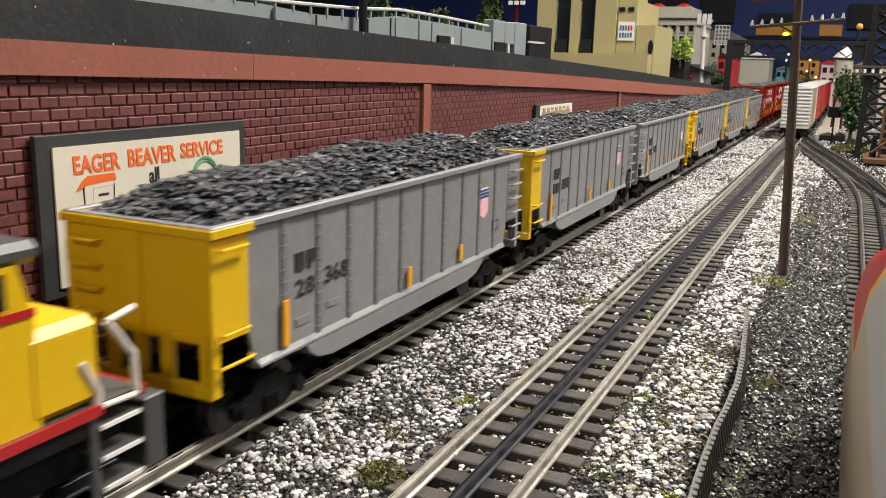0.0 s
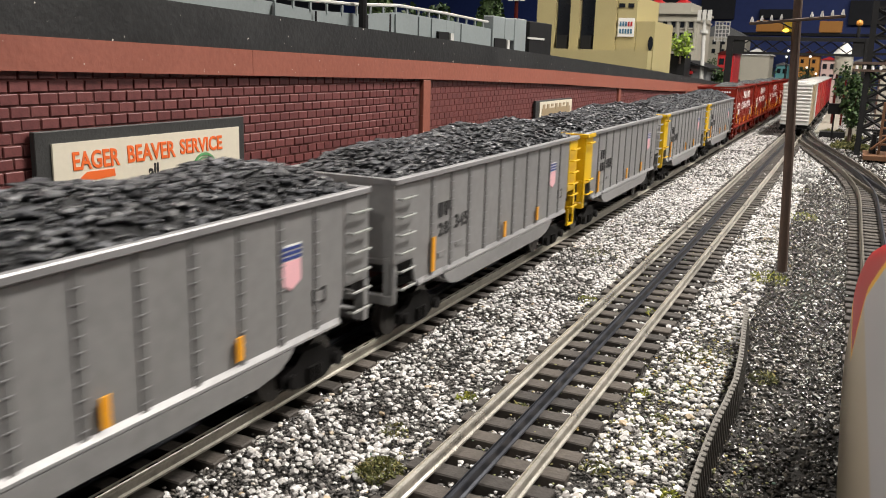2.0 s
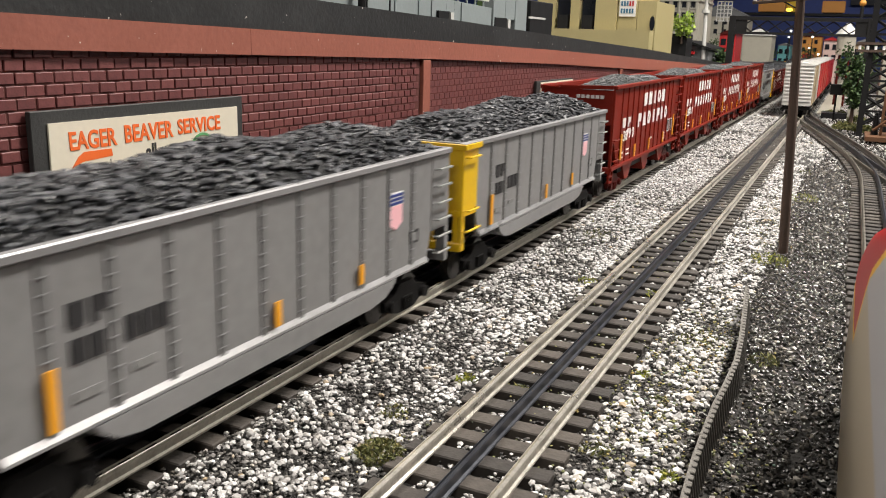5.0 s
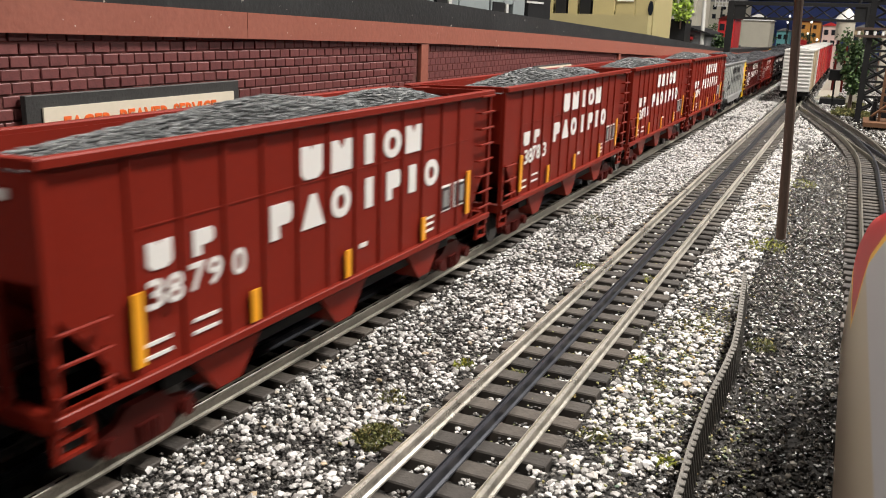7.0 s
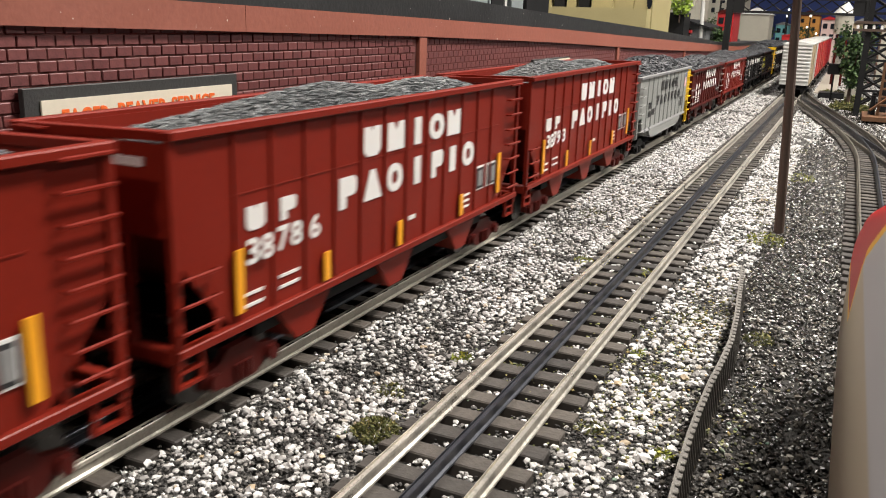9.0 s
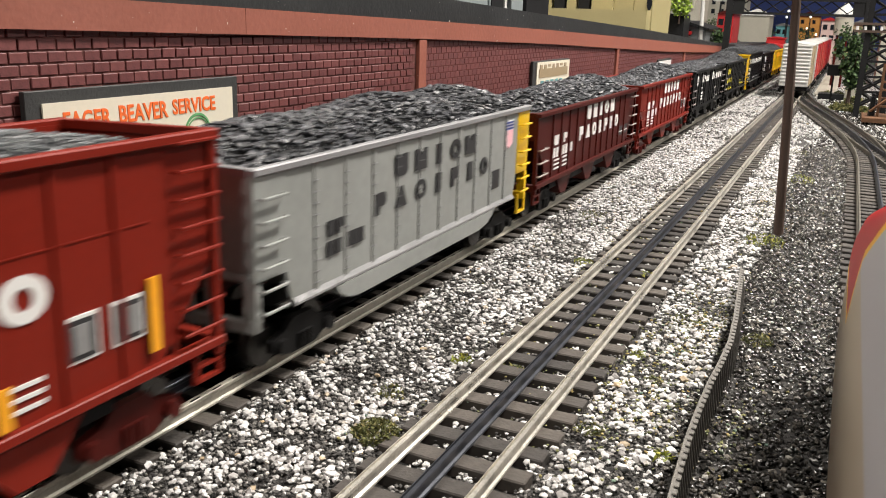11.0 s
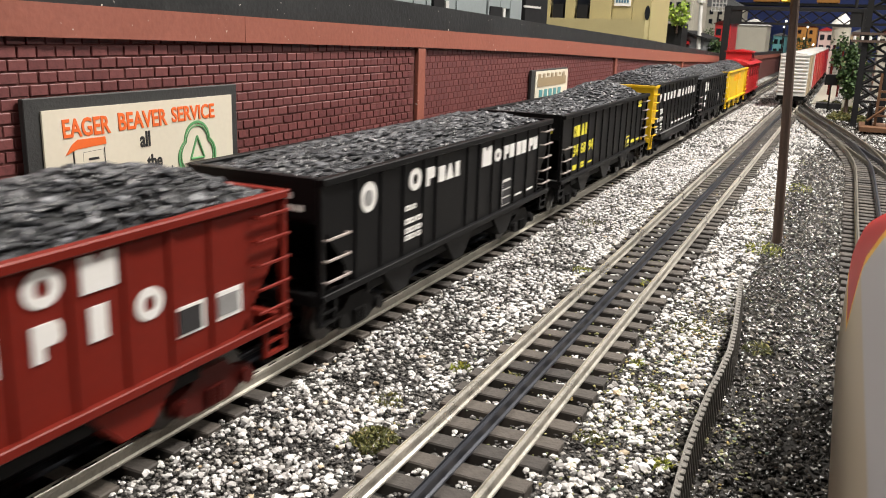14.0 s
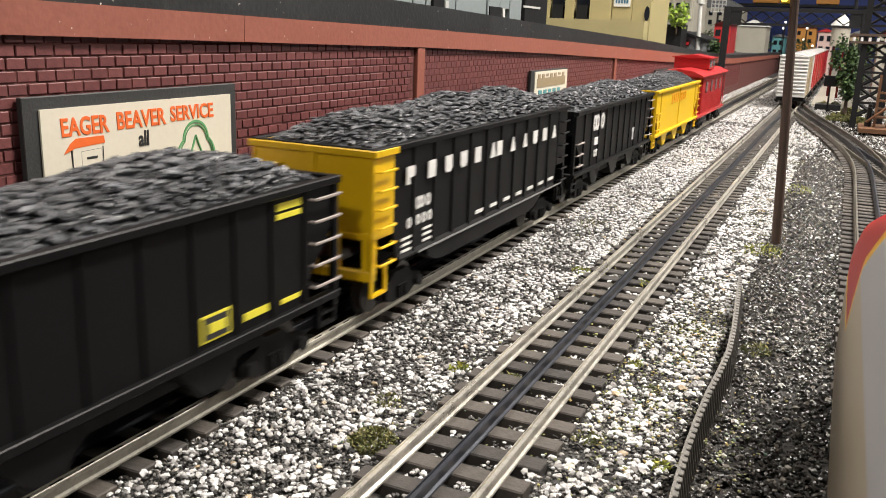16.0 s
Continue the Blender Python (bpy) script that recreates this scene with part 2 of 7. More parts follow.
M = {
    # silver body paint darkened, with the ribs' shade put into the colour
    "shaded_rib": paint("shaded_silver_rib", (0.175, 0.175, 0.178), 0.4, 0.3, 0.1, 25),
    "chord": paint("bare_aluminium", (0.25, 0.25, 0.258), 0.4, 0.3, 0.12, 30),
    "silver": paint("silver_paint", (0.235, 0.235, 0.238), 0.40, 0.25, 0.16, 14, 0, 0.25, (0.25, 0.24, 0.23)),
    "silver_light": paint("pale_grey_paint", (0.245, 0.255, 0.245), 0.4, 0.1, 0.15, 14, 0, 0.2, (0.25, 0.24, 0.23)),
    "yellow": paint("yellow_paint", (0.62, 0.39, 0.004), 0.38, 0, 0.06, 25),
    "red": paint("boxcar_red_paint", (0.160, 0.0125, 0.0062), 0.42, 0, 0.1, 25, 0, 0.2, (0.12, 0.012, 0.008), spec=0.18),
    "brown": paint("oxide_brown_paint", (0.052, 0.0062, 0.0046), 0.45, 0, 0.12, 25, spec=0.14),
    "dark_red": paint("dull_red_paint", (0.128, 0.0112, 0.0066), 0.45, 0, 0.12, 25, spec=0.16),
    "black": paint("black_paint", (0.0055, 0.0055, 0.006), 0.42, 0, 0.2, 25, spec=0.13),
    "truck": paint("black_plastic", (0.006, 0.0057, 0.0057), 0.6, 0, 0.3, 80, spec=0.15),
    "wheel": paint("blackened_steel", (0.09, 0.085, 0.08), 0.35, 0.9, 0.2, 80),
    "white": paint("white_lettering", (0.64, 0.635, 0.62), 0.5, 0, 0.05, 60),
    "black_letter": paint("black_lettering", (0.02, 0.02, 0.022), 0.5, 0, 0.2, 60),
    "grey_letter": paint("grey_print", (0.2, 0.2, 0.2), 0.5, 0, 0.2, 60),
    "orange_stripe": paint("amber_reflector", (0.75, 0.33, 0.015), 0.4, 0, 0.05, 60),
    "yellow_letter": paint("yellow_lettering", (0.62, 0.55, 0.04), 0.5, 0, 0.05, 60),
    "pink": paint("faded_pink_print", (0.75, 0.42, 0.46), 0.5, 0, 0.05, 60),
    "navy": paint("navy_print", (0.03, 0.05, 0.2), 0.5, 0, 0.05, 60),
    "rail": paint("nickel_rail", (0.66, 0.63, 0.56), 0.3, 0.7, 0.25, 40, 0, 0.5, (0.16, 0.145, 0.115)),
    "rail_dull": paint("dull_rail", (0.42, 0.40, 0.34), 0.38, 0.4, 0.2, 50, 0, 0.5, (0.12, 0.11, 0.09)),
    "rail_black": paint("blackened_rail", (0.075, 0.080, 0.095), 0.32, 0.7, 0.25, 60),
    "tie": island("tie_wood", [(0.0, (0.022, 0.0185, 0.016)), (0.5, (0.038, 0.032, 0.027)), (1.0, (0.060, 0.050, 0.041))], 0.75, 420, 0.9, True),
    "bed": paint("dark_ballast_bed", (0.035, 0.033, 0.031), 0.9, 0, 0.5, 160, 1.0, 0.5, (0.16, 0.15, 0.14)),
    "stone": island("mixed_ballast", [(0.0, (0.14, 0.132, 0.125)), (0.12, (0.27, 0.26, 0.25)), (0.3, (0.43, 0.42, 0.41)), (0.7, (0.53, 0.525, 0.515)), (0.95, (0.60, 0.595, 0.59)), (1.0, (0.34, 0.26, 0.16))], 0.6, 500, 0.4),
    "grit": island("dark_grit", [(0.0, (0.016, 0.015, 0.014)), (0.45, (0.05, 0.047, 0.044)), (0.75, (0.10, 0.094, 0.086)), (0.93, (0.19, 0.18, 0.165)), (1.0, (0.36, 0.34, 0.32))], 0.7),
    "stone_dark": island("dark_cinders", [(0.0, (0.012, 0.011, 0.010)), (0.6, (0.036, 0.033, 0.029)), (0.87, (0.085, 0.077, 0.066)), (0.95, (0.22, 0.20, 0.17)), (1.0, (0.66, 0.66, 0.64))], 0.26),
    "coal": island("crushed_coal", [(0.0, (0.015, 0.016, 0.019)), (0.5, (0.024, 0.026, 0.031)), (0.85, (0.044, 0.047, 0.054)), (1.0, (0.11, 0.115, 0.128))], 0.42, 700, 0.6),
    "coal_grey": island("dusty_coal", [(0.0, (0.045, 0.048, 0.051)), (0.5, (0.088, 0.096, 0.100)), (0.85, (0.14, 0.152, 0.156)), (1.0, (0.25, 0.26, 0.265))], 0.4, 700, 0.6),
    "coal_grey_bed": paint("dusty_coal_bed", (0.06, 0.064, 0.068), 0.6, 0, 0.5, 300, 1.0),
    "coal_bed": paint("coal_bed", (0.014, 0.015, 0.017), 0.6, 0, 0.5, 300, 1.0),
    "brick": island("maroon_block", [(0.0, (0.112, 0.033, 0.033)), (0.5, (0.132, 0.040, 0.039)), (1.0, (0.154, 0.048, 0.046))], 0.48, 500, 0.3, True),
    "brick_joined": island("maroon_block_sheet", [(0.0, (0.112, 0.033, 0.033)), (0.5, (0.132, 0.040, 0.039)), (1.0, (0.154, 0.048, 0.046))], 0.48, 500, 0.3),
    "mortar": paint("dark_mortar", (0.105, 0.030, 0.025), 0.8, 0, 0.2, 80),
    "band": paint("terracotta_wood", (0.255, 0.082, 0.055), 0.55, 0, 0.14, 22, 0.35, 0.3, (0.15, 0.045, 0.035), chips=0.715),
    "fascia": paint("charcoal_fascia", (0.018, 0.019, 0.020), 0.5, 0, 0.35, 25, 0.5, 0.35, (0.05, 0.05, 0.05), spec=0.4, chips=0.725),
    "sign_frame": paint("dark_grey_frame", (0.026, 0.027, 0.027), 0.6, 0, 0.25, 60, 0.3),
    "sign_face": paint("cream_card", (0.62, 0.575, 0.47), 0.55, 0, 0.04, 30, 0, 0.1, (0.55, 0.48, 0.36)),
    "sign_orange": paint("orange_print", (0.72, 0.13, 0.02), 0.55, 0, 0.04, 60),
    "sign_green": paint("green_print", (0.10, 0.30, 0.12), 0.55, 0, 0.04, 60),
    "sign_black": paint("black_print", (0.02, 0.02, 0.02), 0.55, 0, 0.04, 60),
    "wood_pole": paint("brown_pole", (0.072, 0.046, 0.034), 0.6, 0, 0.2, 60, 0.3),
    "iron": paint("dark_iron", (0.008, 0.0082, 0.009), 0.55, 0, 0.3, 60, spec=0.25),
    "girder": paint("pale_blue_grey_paint", (0.205, 0.235, 0.24), 0.5, 0, 0.1, 40, 0, 0.15, (0.15, 0.17, 0.18)),
    "plaster": paint("cream_plaster", (0.31, 0.265, 0.127), 0.6, 0, 0.08, 30),
    "limestone": paint("pale_limestone", (0.31, 0.295, 0.245), 0.65, 0, 0.1, 30),
    "roof_grey": paint("slate_roof", (0.10, 0.105, 0.11), 0.6, 0, 0.2, 60),
    "glass_dark": paint("dark_window", (0.012, 0.014, 0.018), 0.12, 0, 0.1, 30),
    "asphalt": paint("road_asphalt", (0.05, 0.05, 0.052), 0.8, 0, 0.2, 90, 0.5),
    "leaf": island("leaf_green", [(0.0, (0.010, 0.026, 0.008)), (0.6, (0.026, 0.060, 0.014)), (1.0, (0.06, 0.11, 0.025))], 0.7),
    "leaf_lime": island("lime_leaf", [(0.0, (0.12, 0.20, 0.02)), (1.0, (0.30, 0.42, 0.04))], 0.7),
    "moss": island("dry_moss", [(0.0, (0.05, 0.055, 0.018)), (0.6, (0.10, 0.11, 0.03)), (1.0, (0.2, 0.17, 0.06))], 0.9),
    "blue": paint("blue_wall_paint", (0.018, 0.042, 0.20), 0.6, 0, 0.15, 3),
    "dark_room": paint("dark_wall_paint", (0.02, 0.022, 0.03), 0.8, 0, 0.2, 2),
    "boxcar_grey": paint("pale_boxcar_paint", (0.47, 0.47, 0.45), 0.45, 0, 0.06, 30, 0, 0.2, (0.35, 0.32, 0.27)),
    "bright_red": paint("bright_red_paint", (0.36, 0.015, 0.017), 0.35, 0, 0.06, 30),
    "pink_stucco": paint("pale_pink_stucco", (0.50, 0.36, 0.33), 0.6, 0, 0.1, 30),
    "tan": paint("tan_side", (0.30, 0.23, 0.14), 0.5, 0, 0.1, 40),
    "timber": paint("amber_timber", (0.10, 0.045, 0.018), 0.6, 0, 0.4, 80),
    "rail_dark": paint("tarnished_rail", (0.20, 0.185, 0.155), 0.35, 0.6, 0.3, 50, 0, 0.6, (0.05, 0.045, 0.035)),
    "turf": island("strewn_turf", [(0.0, (0.05, 0.055, 0.03)), (0.35, (0.14, 0.15, 0.06)), (0.6, (0.26, 0.25, 0.10)), (0.8, (0.30, 0.20, 0.07)), (0.9, (0.12, 0.19, 0.15)), (1.0, (0.36, 0.33, 0.16))], 0.9),
    # darker copy of the strip plastic, for its face in shade
    "strip_shaded": paint("shaded_strip_side", (0.040, 0.037, 0.032), 0.5, 0, 0.3, 150, 0.5),
    "strip": paint("dark_plastic_strip", (0.125, 0.118, 0.105), 0.5, 0, 0.3, 150, 0.5),
    "loco_pale": paint("pale_grey_screen", (0.26, 0.27, 0.29), 0.35, 0, 0.1, 40),
    "loco_plate": paint("grey_pilot_paint", (0.05, 0.05, 0.05), 0.5, 0, 0.15, 40),
    "loco_dark": paint("dark_grey_paint", (0.055, 0.055, 0.055), 0.45, 0, 0.15, 40),
    "rung_grey": paint("worn_grey_rung", (0.24, 0.205, 0.19), 0.5, 0, 0.15, 60),
    "handrail": paint("cream_white_paint", (0.60, 0.58, 0.52), 0.45, 0, 0.1, 60),
    # mottled silver lightened for the highlight along the gondola sill
    "sill": paint("highlit_sill", (0.26, 0.26, 0.265), 0.3, 0.2, 0.25, 40, 0, 0.5, (0.22, 0.22, 0.22)),
    "teal": paint("teal_paint", (0.08, 0.25, 0.27), 0.5, 0, 0.1, 30),
    "orange_box": paint("orange_freight_paint", (0.55, 0.24, 0.04), 0.5, 0, 0.1, 30),
    "sign_blue": paint("blue_print", (0.03, 0.12, 0.2), 0.5, 0, 0.1, 30),
    "lamp_white": glow("lit_bulb_white", (1.0, 0.97, 0.9), 1.2),
    "lamp_amber": glow("lit_bulb_amber", (1.0, 0.55, 0.05), 3.0),
    "insulator": paint("white_insulator", (0.8, 0.8, 0.8), 0.15, 0, 0.03, 30),
}


# ---- mesh helpers ----
def box(bm, x0, x1, y0, y1, z0, z1, bevel=0.0):
    vs = [bm.verts.new((x, y, z)) for x in (x0, x1) for y in (y0, y1) for z in (z0, z1)]
    fs = [bm.faces.new([vs[i] for i in f]) for f in ((0, 1, 3, 2), (4, 6, 7, 5), (0, 4, 5, 1), (2, 3, 7, 6), (0, 2, 6, 4), (1, 5, 7, 3))]
    if bevel:
        es = list({e for f in fs for e in f.edges})
        bmesh.ops.bevel(bm, geom=es, offset=bevel, segments=1, affect="EDGES")
    return bm


def prism(bm, pts, axis, a, b):
    """Extrude a polygon along an axis: pts are the other two coordinates in order."""
    def at(p, w):
        return {"x": (w, p[0], p[1]), "y": (p[0], w, p[1]), "z": (p[0], p[1], w)}[axis]
    lo = [bm.verts.new(at(p, a)) for p in pts]
    hi = [bm.verts.new(at(p, b)) for p in pts]
    bm.faces.new(lo)
    bm.faces.new(hi[::-1])
    for i in range(len(pts)):
        j = (i + 1) % len(pts)
        bm.faces.new((lo[i], hi[i], hi[j], lo[j]))
    return bm


def rod(bm, p, q, r, n=6, r2=None):
    p, q = Vector(p), Vector(q)
    m = Matrix.Translation((p + q) / 2) @ (q - p).to_track_quat("Z", "Y").to_matrix().to_4x4()
    bmesh.ops.create_cone(bm, cap_ends=True, segments=n, radius1=r, radius2=r if r2 is None else r2, depth=(q - p).length, matrix=m)
    return bm


def mesh_of(name, bm, material):
    bmesh.ops.recalc_face_normals(bm, faces=bm.faces)
    me = bpy.data.meshes.new(name)
    bm.to_mesh(me)
    bm.free()
    for m in (material if isinstance(material, (list, tuple)) else [material]):
        me.materials.append(m)
    return me


def part(name, bm, material, parent=None, label="", kind=""):
    ob = new(name, mesh_of(name, bm, material))
    if parent:
        ob.parent = parent
    return tagged(ob, label, "", "", kind)


def piece(name, me, parent, loc=(0, 0, 0), rz=0.0):
    ob = new(name, me)
    ob.parent = parent
    ob.location = loc
    ob.rotation_euler = (0, 0, rz)
    return ob


def thing(name, label, category, group="", kind=""):
    return tagged(new(name), label, category, group, kind)


def scatter(name, centres, sizes, material, seed, squash=0.75, label="", category="", kind="stuff", parent=None):
    """Many small angular stones in one mesh, from an octahedron with jittered corners."""
    rng = np.random.default_rng(seed)
    n = len(centres)
    base = np.array([(1, 0, 0), (-1, 0, 0), (0, 1, 0), (0, -1, 0), (0, 0, 1), (0, 0, -1), (.6, .6, .6), (-.6, .6, .6), (.6, -.6, .6), (-.6, -.6, .6)], float)
    tri = [(0, 6, 8), (6, 0, 2), (8, 3, 0), (4, 8, 6), (7, 2, 1), (1, 9, 7), (4, 7, 9), (9, 1, 3), (4, 6, 7), (6, 2, 7), (4, 9, 8), (9, 3, 8), (0, 5, 2), (2, 5, 1), (1, 5, 3), (3, 5, 0)]
    tri = np.array(tri)
    v = base[None] * rng.uniform(0.7, 1.2, (n, len(base), 1)) * rng.uniform(0.7, 1.3, (n, 1, 3))
    v[:, :, 2] *= squash
    a = rng.uniform(0, 2 * np.pi, n)
    ca, sa = np.cos(a)[:, None], np.sin(a)[:, None]
    v = np.stack([v[:, :, 0] * ca - v[:, :, 1] * sa, v[:, :, 0] * sa + v[:, :, 1] * ca, v[:, :, 2]], 2)
    v = v * np.asarray(sizes)[:, None, None] + np.asarray(centres)[:, None, :]
    f = (tri[None] + (np.arange(n) * len(base))[:, None, None]).reshape(-1, 3)
    me = bpy.data.meshes.new(name)
    me.from_pydata(v.reshape(-1, 3), [], f)
    me.materials.append(material)
    ob = new(name, me)
    if parent:
        ob.parent = parent
    return tagged(ob, label, category, "", kind)


# ---- plan ----
G = 0.0168          # half the gauge
TRAIN_X = -0.1133   # centre of the track that the coal train runs on
WALL_X = -0.175
GROUND = -0.0085


def side_track(y):
    """Centre of the siding, which leaves the middle track far off and runs past the camera."""
    w = min(max((y - 1.0) / 1.2, 0), 1)
    return 0.139 * (1 - w * w * (3 - 2 * w))


def band_top(y):
    return float(np.interp(y, [-0.5, 0.22, 0.56, 0.85, 1.45, 2.4, 5.0], [0.146, 0.1388, 0.132, 0.125, 0.107, 0.0794, 0.06]))


def band_low(y):
    return float(np.interp(y, [-0.5, 0.22, 0.56, 0.85, 1.45, 2.4, 5.0], [0.133, 0.1262, 0.1195, 0.1115, 0.0908, 0.066, 0.047]))


def fascia_top(y):
    return float(np.interp(y, [-0.5, 0.3, 0.47, 0.58, 0.82, 1.3, 2.0, 2.4, 5.0], [0.172, 0.156, 0.151, 0.148, 0.140, 0.125, 0.098, 0.088, 0.068]))


def strip_mesh(name, low, high, x0, x1, material, ys):
    """A long board between two height curves along the wall."""
    bm = bmesh.new()
    prev = None
    for y in ys:
        ring = [bm.verts.new(p) for p in ((x0, y, low(y)), (x1, y, low(y)), (x1, y, high(y)), (x0, y, high(y)))]
        if prev:
            for i in range(4):
                bm.faces.new((prev[i], ring[i], ring[(i + 1) % 4], prev[(i + 1) % 4]))
        else:
            bm.faces.new(ring)
        prev = ring
    bm.faces.new(prev[::-1])
    return mesh_of(name, bm, material)


# ---- the large structure ----
def build_ground():
    bm = bmesh.new()
    ys = [-3, -1, 0.0, 0.3, 0.6, 1.0, 1.5, 2.0, 3.0, 5.0, 9.0]
    xs = [-4, -1, -0.3, -0.19, -0.1, 0.0, 0.07, 0.2, 0.5, 1.5, 4]
    grid = [[bm.verts.new((x, y, GROUND - 0.0015)) for x in xs] for y in ys]
    for j in range(len(ys) - 1):
        for i in range(len(xs) - 1):
            bm.faces.new((grid[j][i], grid[j][i + 1], grid[j + 1][i + 1], grid[j + 1][i]))
    tagged(new("ground", mesh_of("ground", bm, M["bed"])), "dark gravel-covered bed of the model railway layout", "ground", "", "structure")


def stones(seed, x0, x1, y0, y1, per_mm2, r0, r1, z, jz=0.0006, keep=None):
    rng = np.random.default_rng(seed)
    n = int((x1 - x0) * (y1 - y0) * 1e6 * per_mm2)
    c = np.stack([rng.uniform(x0, x1, n), rng.uniform(y0, y1, n), z + rng.uniform(-jz, jz, n)], 1)
    r = r0 + (r1 - r0) * rng.random(n) ** 2
    if keep is not None:
        k = keep(c[:, 0], c[:, 1])
        c, r = c[k], r[k]
    return c, r


TIE = 0.0157


def between_ties(x, y):
    u = (y / TIE) % 1.0
    near = np.abs(u - 0.5) < 0.21
    rail = np.minimum(np.minimum(np.abs(x), np.abs(x - G)), np.abs(x + G)) > 0.0042
    return near & rail


def build_ballast():
    def off_siding(x, y):
        return np.abs(x - np.array([side_track(v) for v in y])) > 0.031
    def patchy(cut, size=60.0):
        """Keeps more stones in some patches than in others."""
        def keep(x, y):
            rng = np.random.default_rng(int(abs(cut) * 1000) + 3)
            return np.array([noise.noise((px * size, py * size, 0.5)) * 0.7 + rng.normal(0, 0.30) > cut for px, py in zip(x, y)])
        return keep
    both = lambda f, g: (lambda x, y: f(x, y) & g(x, y))
    white, dark = [], []
    white.append(stones(1, -0.0875, -0.0285, 0.08, 1.15, 0.21, 0.0008, 0.0018, GROUND + 0.0010, keep=patchy(-0.20)))
    white.append(stones(2, 0.0285, 0.063, 0.08, 1.15, 0.20, 0.0008, 0.0020, GROUND + 0.0010, keep=patchy(-0.18)))
    white.append(stones(3, -0.0275, 0.0275, 0.08, 1.4, 0.17, 0.0007, 0.0015, GROUND + 0.0010, keep=both(between_ties, patchy(-0.03))))
    white.append(stones(5, -0.0875, -0.0285, 1.15, 3.2, 0.11, 0.0010, 0.0022, GROUND + 0.001, keep=patchy(-0.10, 30)))
    white.append(stones(6, 0.0285, 0.075, 1.15, 3.2, 0.07, 0.0010, 0.0020, GROUND + 0.001, keep=both(off_siding, patchy(-0.10, 30))))
    white.append(stones(7, -0.168, -0.143, 0.8, 3.4, 0.05, 0.0014, 0.0026, GROUND + 0.001))
    white.append(stones(8, -0.0275, 0.0275, 1.4, 2.5, 0.04, 0.001, 0.002, GROUND + 0.0006, keep=between_ties))
    white.append(stones(25, 0.070, 0.30, 1.15, 3.2, 0.02, 0.0009, 0.0018, GROUND + 0.0006, keep=off_siding))
    c, r = stones(4, -0.0255, 0.0265, 0.1, 1.4, 0.03, 0.0007, 0.0012, GROUND, keep=between_ties)
    c[:, 0] += TRAIN_X
    white.append((c, r))
    dark.append(stones(31, -0.0890, -0.0270, 0.08, 1.15, 0.55, 0.0005, 0.0011, GROUND + 0.0004))
    dark.append(stones(32, 0.0270, 0.063, 0.08, 1.15, 0.50, 0.0005, 0.0011, GROUND + 0.0004))
    dark.append(stones(33, -0.0275, 0.0275, 0.08, 1.4, 0.55, 0.0005, 0.0011, GROUND + 0.0004, keep=between_ties))
    dark.append(stones(35, -0.0875, -0.0285, 1.15, 2.4, 0.10, 0.0008, 0.0014, GROUND + 0.0008))
    c, r = stones(34, -0.0265, 0.0265, 0.1, 1.2, 0.25, 0.0006, 0.0012, GROUND, keep=between_ties)
    c[:, 0] += TRAIN_X
    black = [(c, r), stones(36, -0.0890, -0.0865, 0.08, 1.6, 0.4, 0.0006, 0.0012, GROUND + 0.0004)]
    join = lambda sets: (np.concatenate([v[0] for v in sets]), np.concatenate([v[1] for v in sets]))
    scatter("ballast", *join(white), M["stone"], 11, 0.8, "white and pale grey crushed stone ballast around the tracks", "ballast")
    scatter("grit", *join(dark), M["grit"], 13, 0.8, "fine dark grey grit between the white ballast stones", "ballast")
    black.append(stones(37, 0.075, 0.115, 0.12, 0.50, 0.012, 0.0012, 0.0020, GROUND + 0.0009))
    black.append(stones(21, 0.060, 0.125, 0.10, 1.15, 0.30, 0.0006, 0.0016, GROUND + 0.0003))
    black.append(stones(24, 0.070, 0.30, 1.15, 2.1, 0.06, 0.0008, 0.0018, GROUND + 0.0006, keep=off_siding))
    black.append(stones(22, 0.125, 0.30, 0.5, 1.3, 0.05, 0.0008, 0.0018, GROUND + 0.0003, keep=off_siding))
    scatter("cinders", *join(black), M["stone_dark"], 12, 0.8, "fine glossy black cinders with a few pale chips", "cinders")


RAIL_PROFILE = [(-0.0013, -0.0058), (-0.0012, -0.0051), (-0.0005, -0.0044), (-0.0005, -0.0022), (-0.0012, -0.0016), (-0.0012, -0.0003), (-0.0011, 0.0), (-0.0009, 0.0), (-0.0008, -0.0013), (-0.0003, -0.0013), (-0.0002, 0.0), (0.0010, 0.0), (0.0012, -0.0003), (0.0012, -0.0016), (0.0005, -0.0022), (0.0005, -0.0044), (0.0012, -0.0051), (0.0013, -0.0058)]


def rail(name, path, material, parent):
    bm = bmesh.new()
    prev = None
    for i, (x, y) in enumerate(path):
        a, b = Vector(path[max(i - 1, 0)]), Vector(path[min(i + 1, len(path) - 1)])
        d = (b - a).normalized()
        ring = [bm.verts.new((x + px * d.y, y - px * d.x, pz)) for px, pz in RAIL_PROFILE]
        if prev:
            for k in range(len(ring)):
                j = (k + 1) % len(ring)
                bm.faces.new((prev[k], prev[j], ring[j], ring[k]))
        else:
            bm.faces.new(ring)
        prev = ring
    bm.faces.new(prev[::-1])
    return part(name, bm, material, parent)


def tie_mesh():
    bm = box(bmesh.new(), -0.0265, 0.0265, -0.0042, 0.0042, -0.0115, -0.0057, 0.0005)
    return mesh_of("tie", bm, M["tie"])


TIE_MESH = tie_mesh()


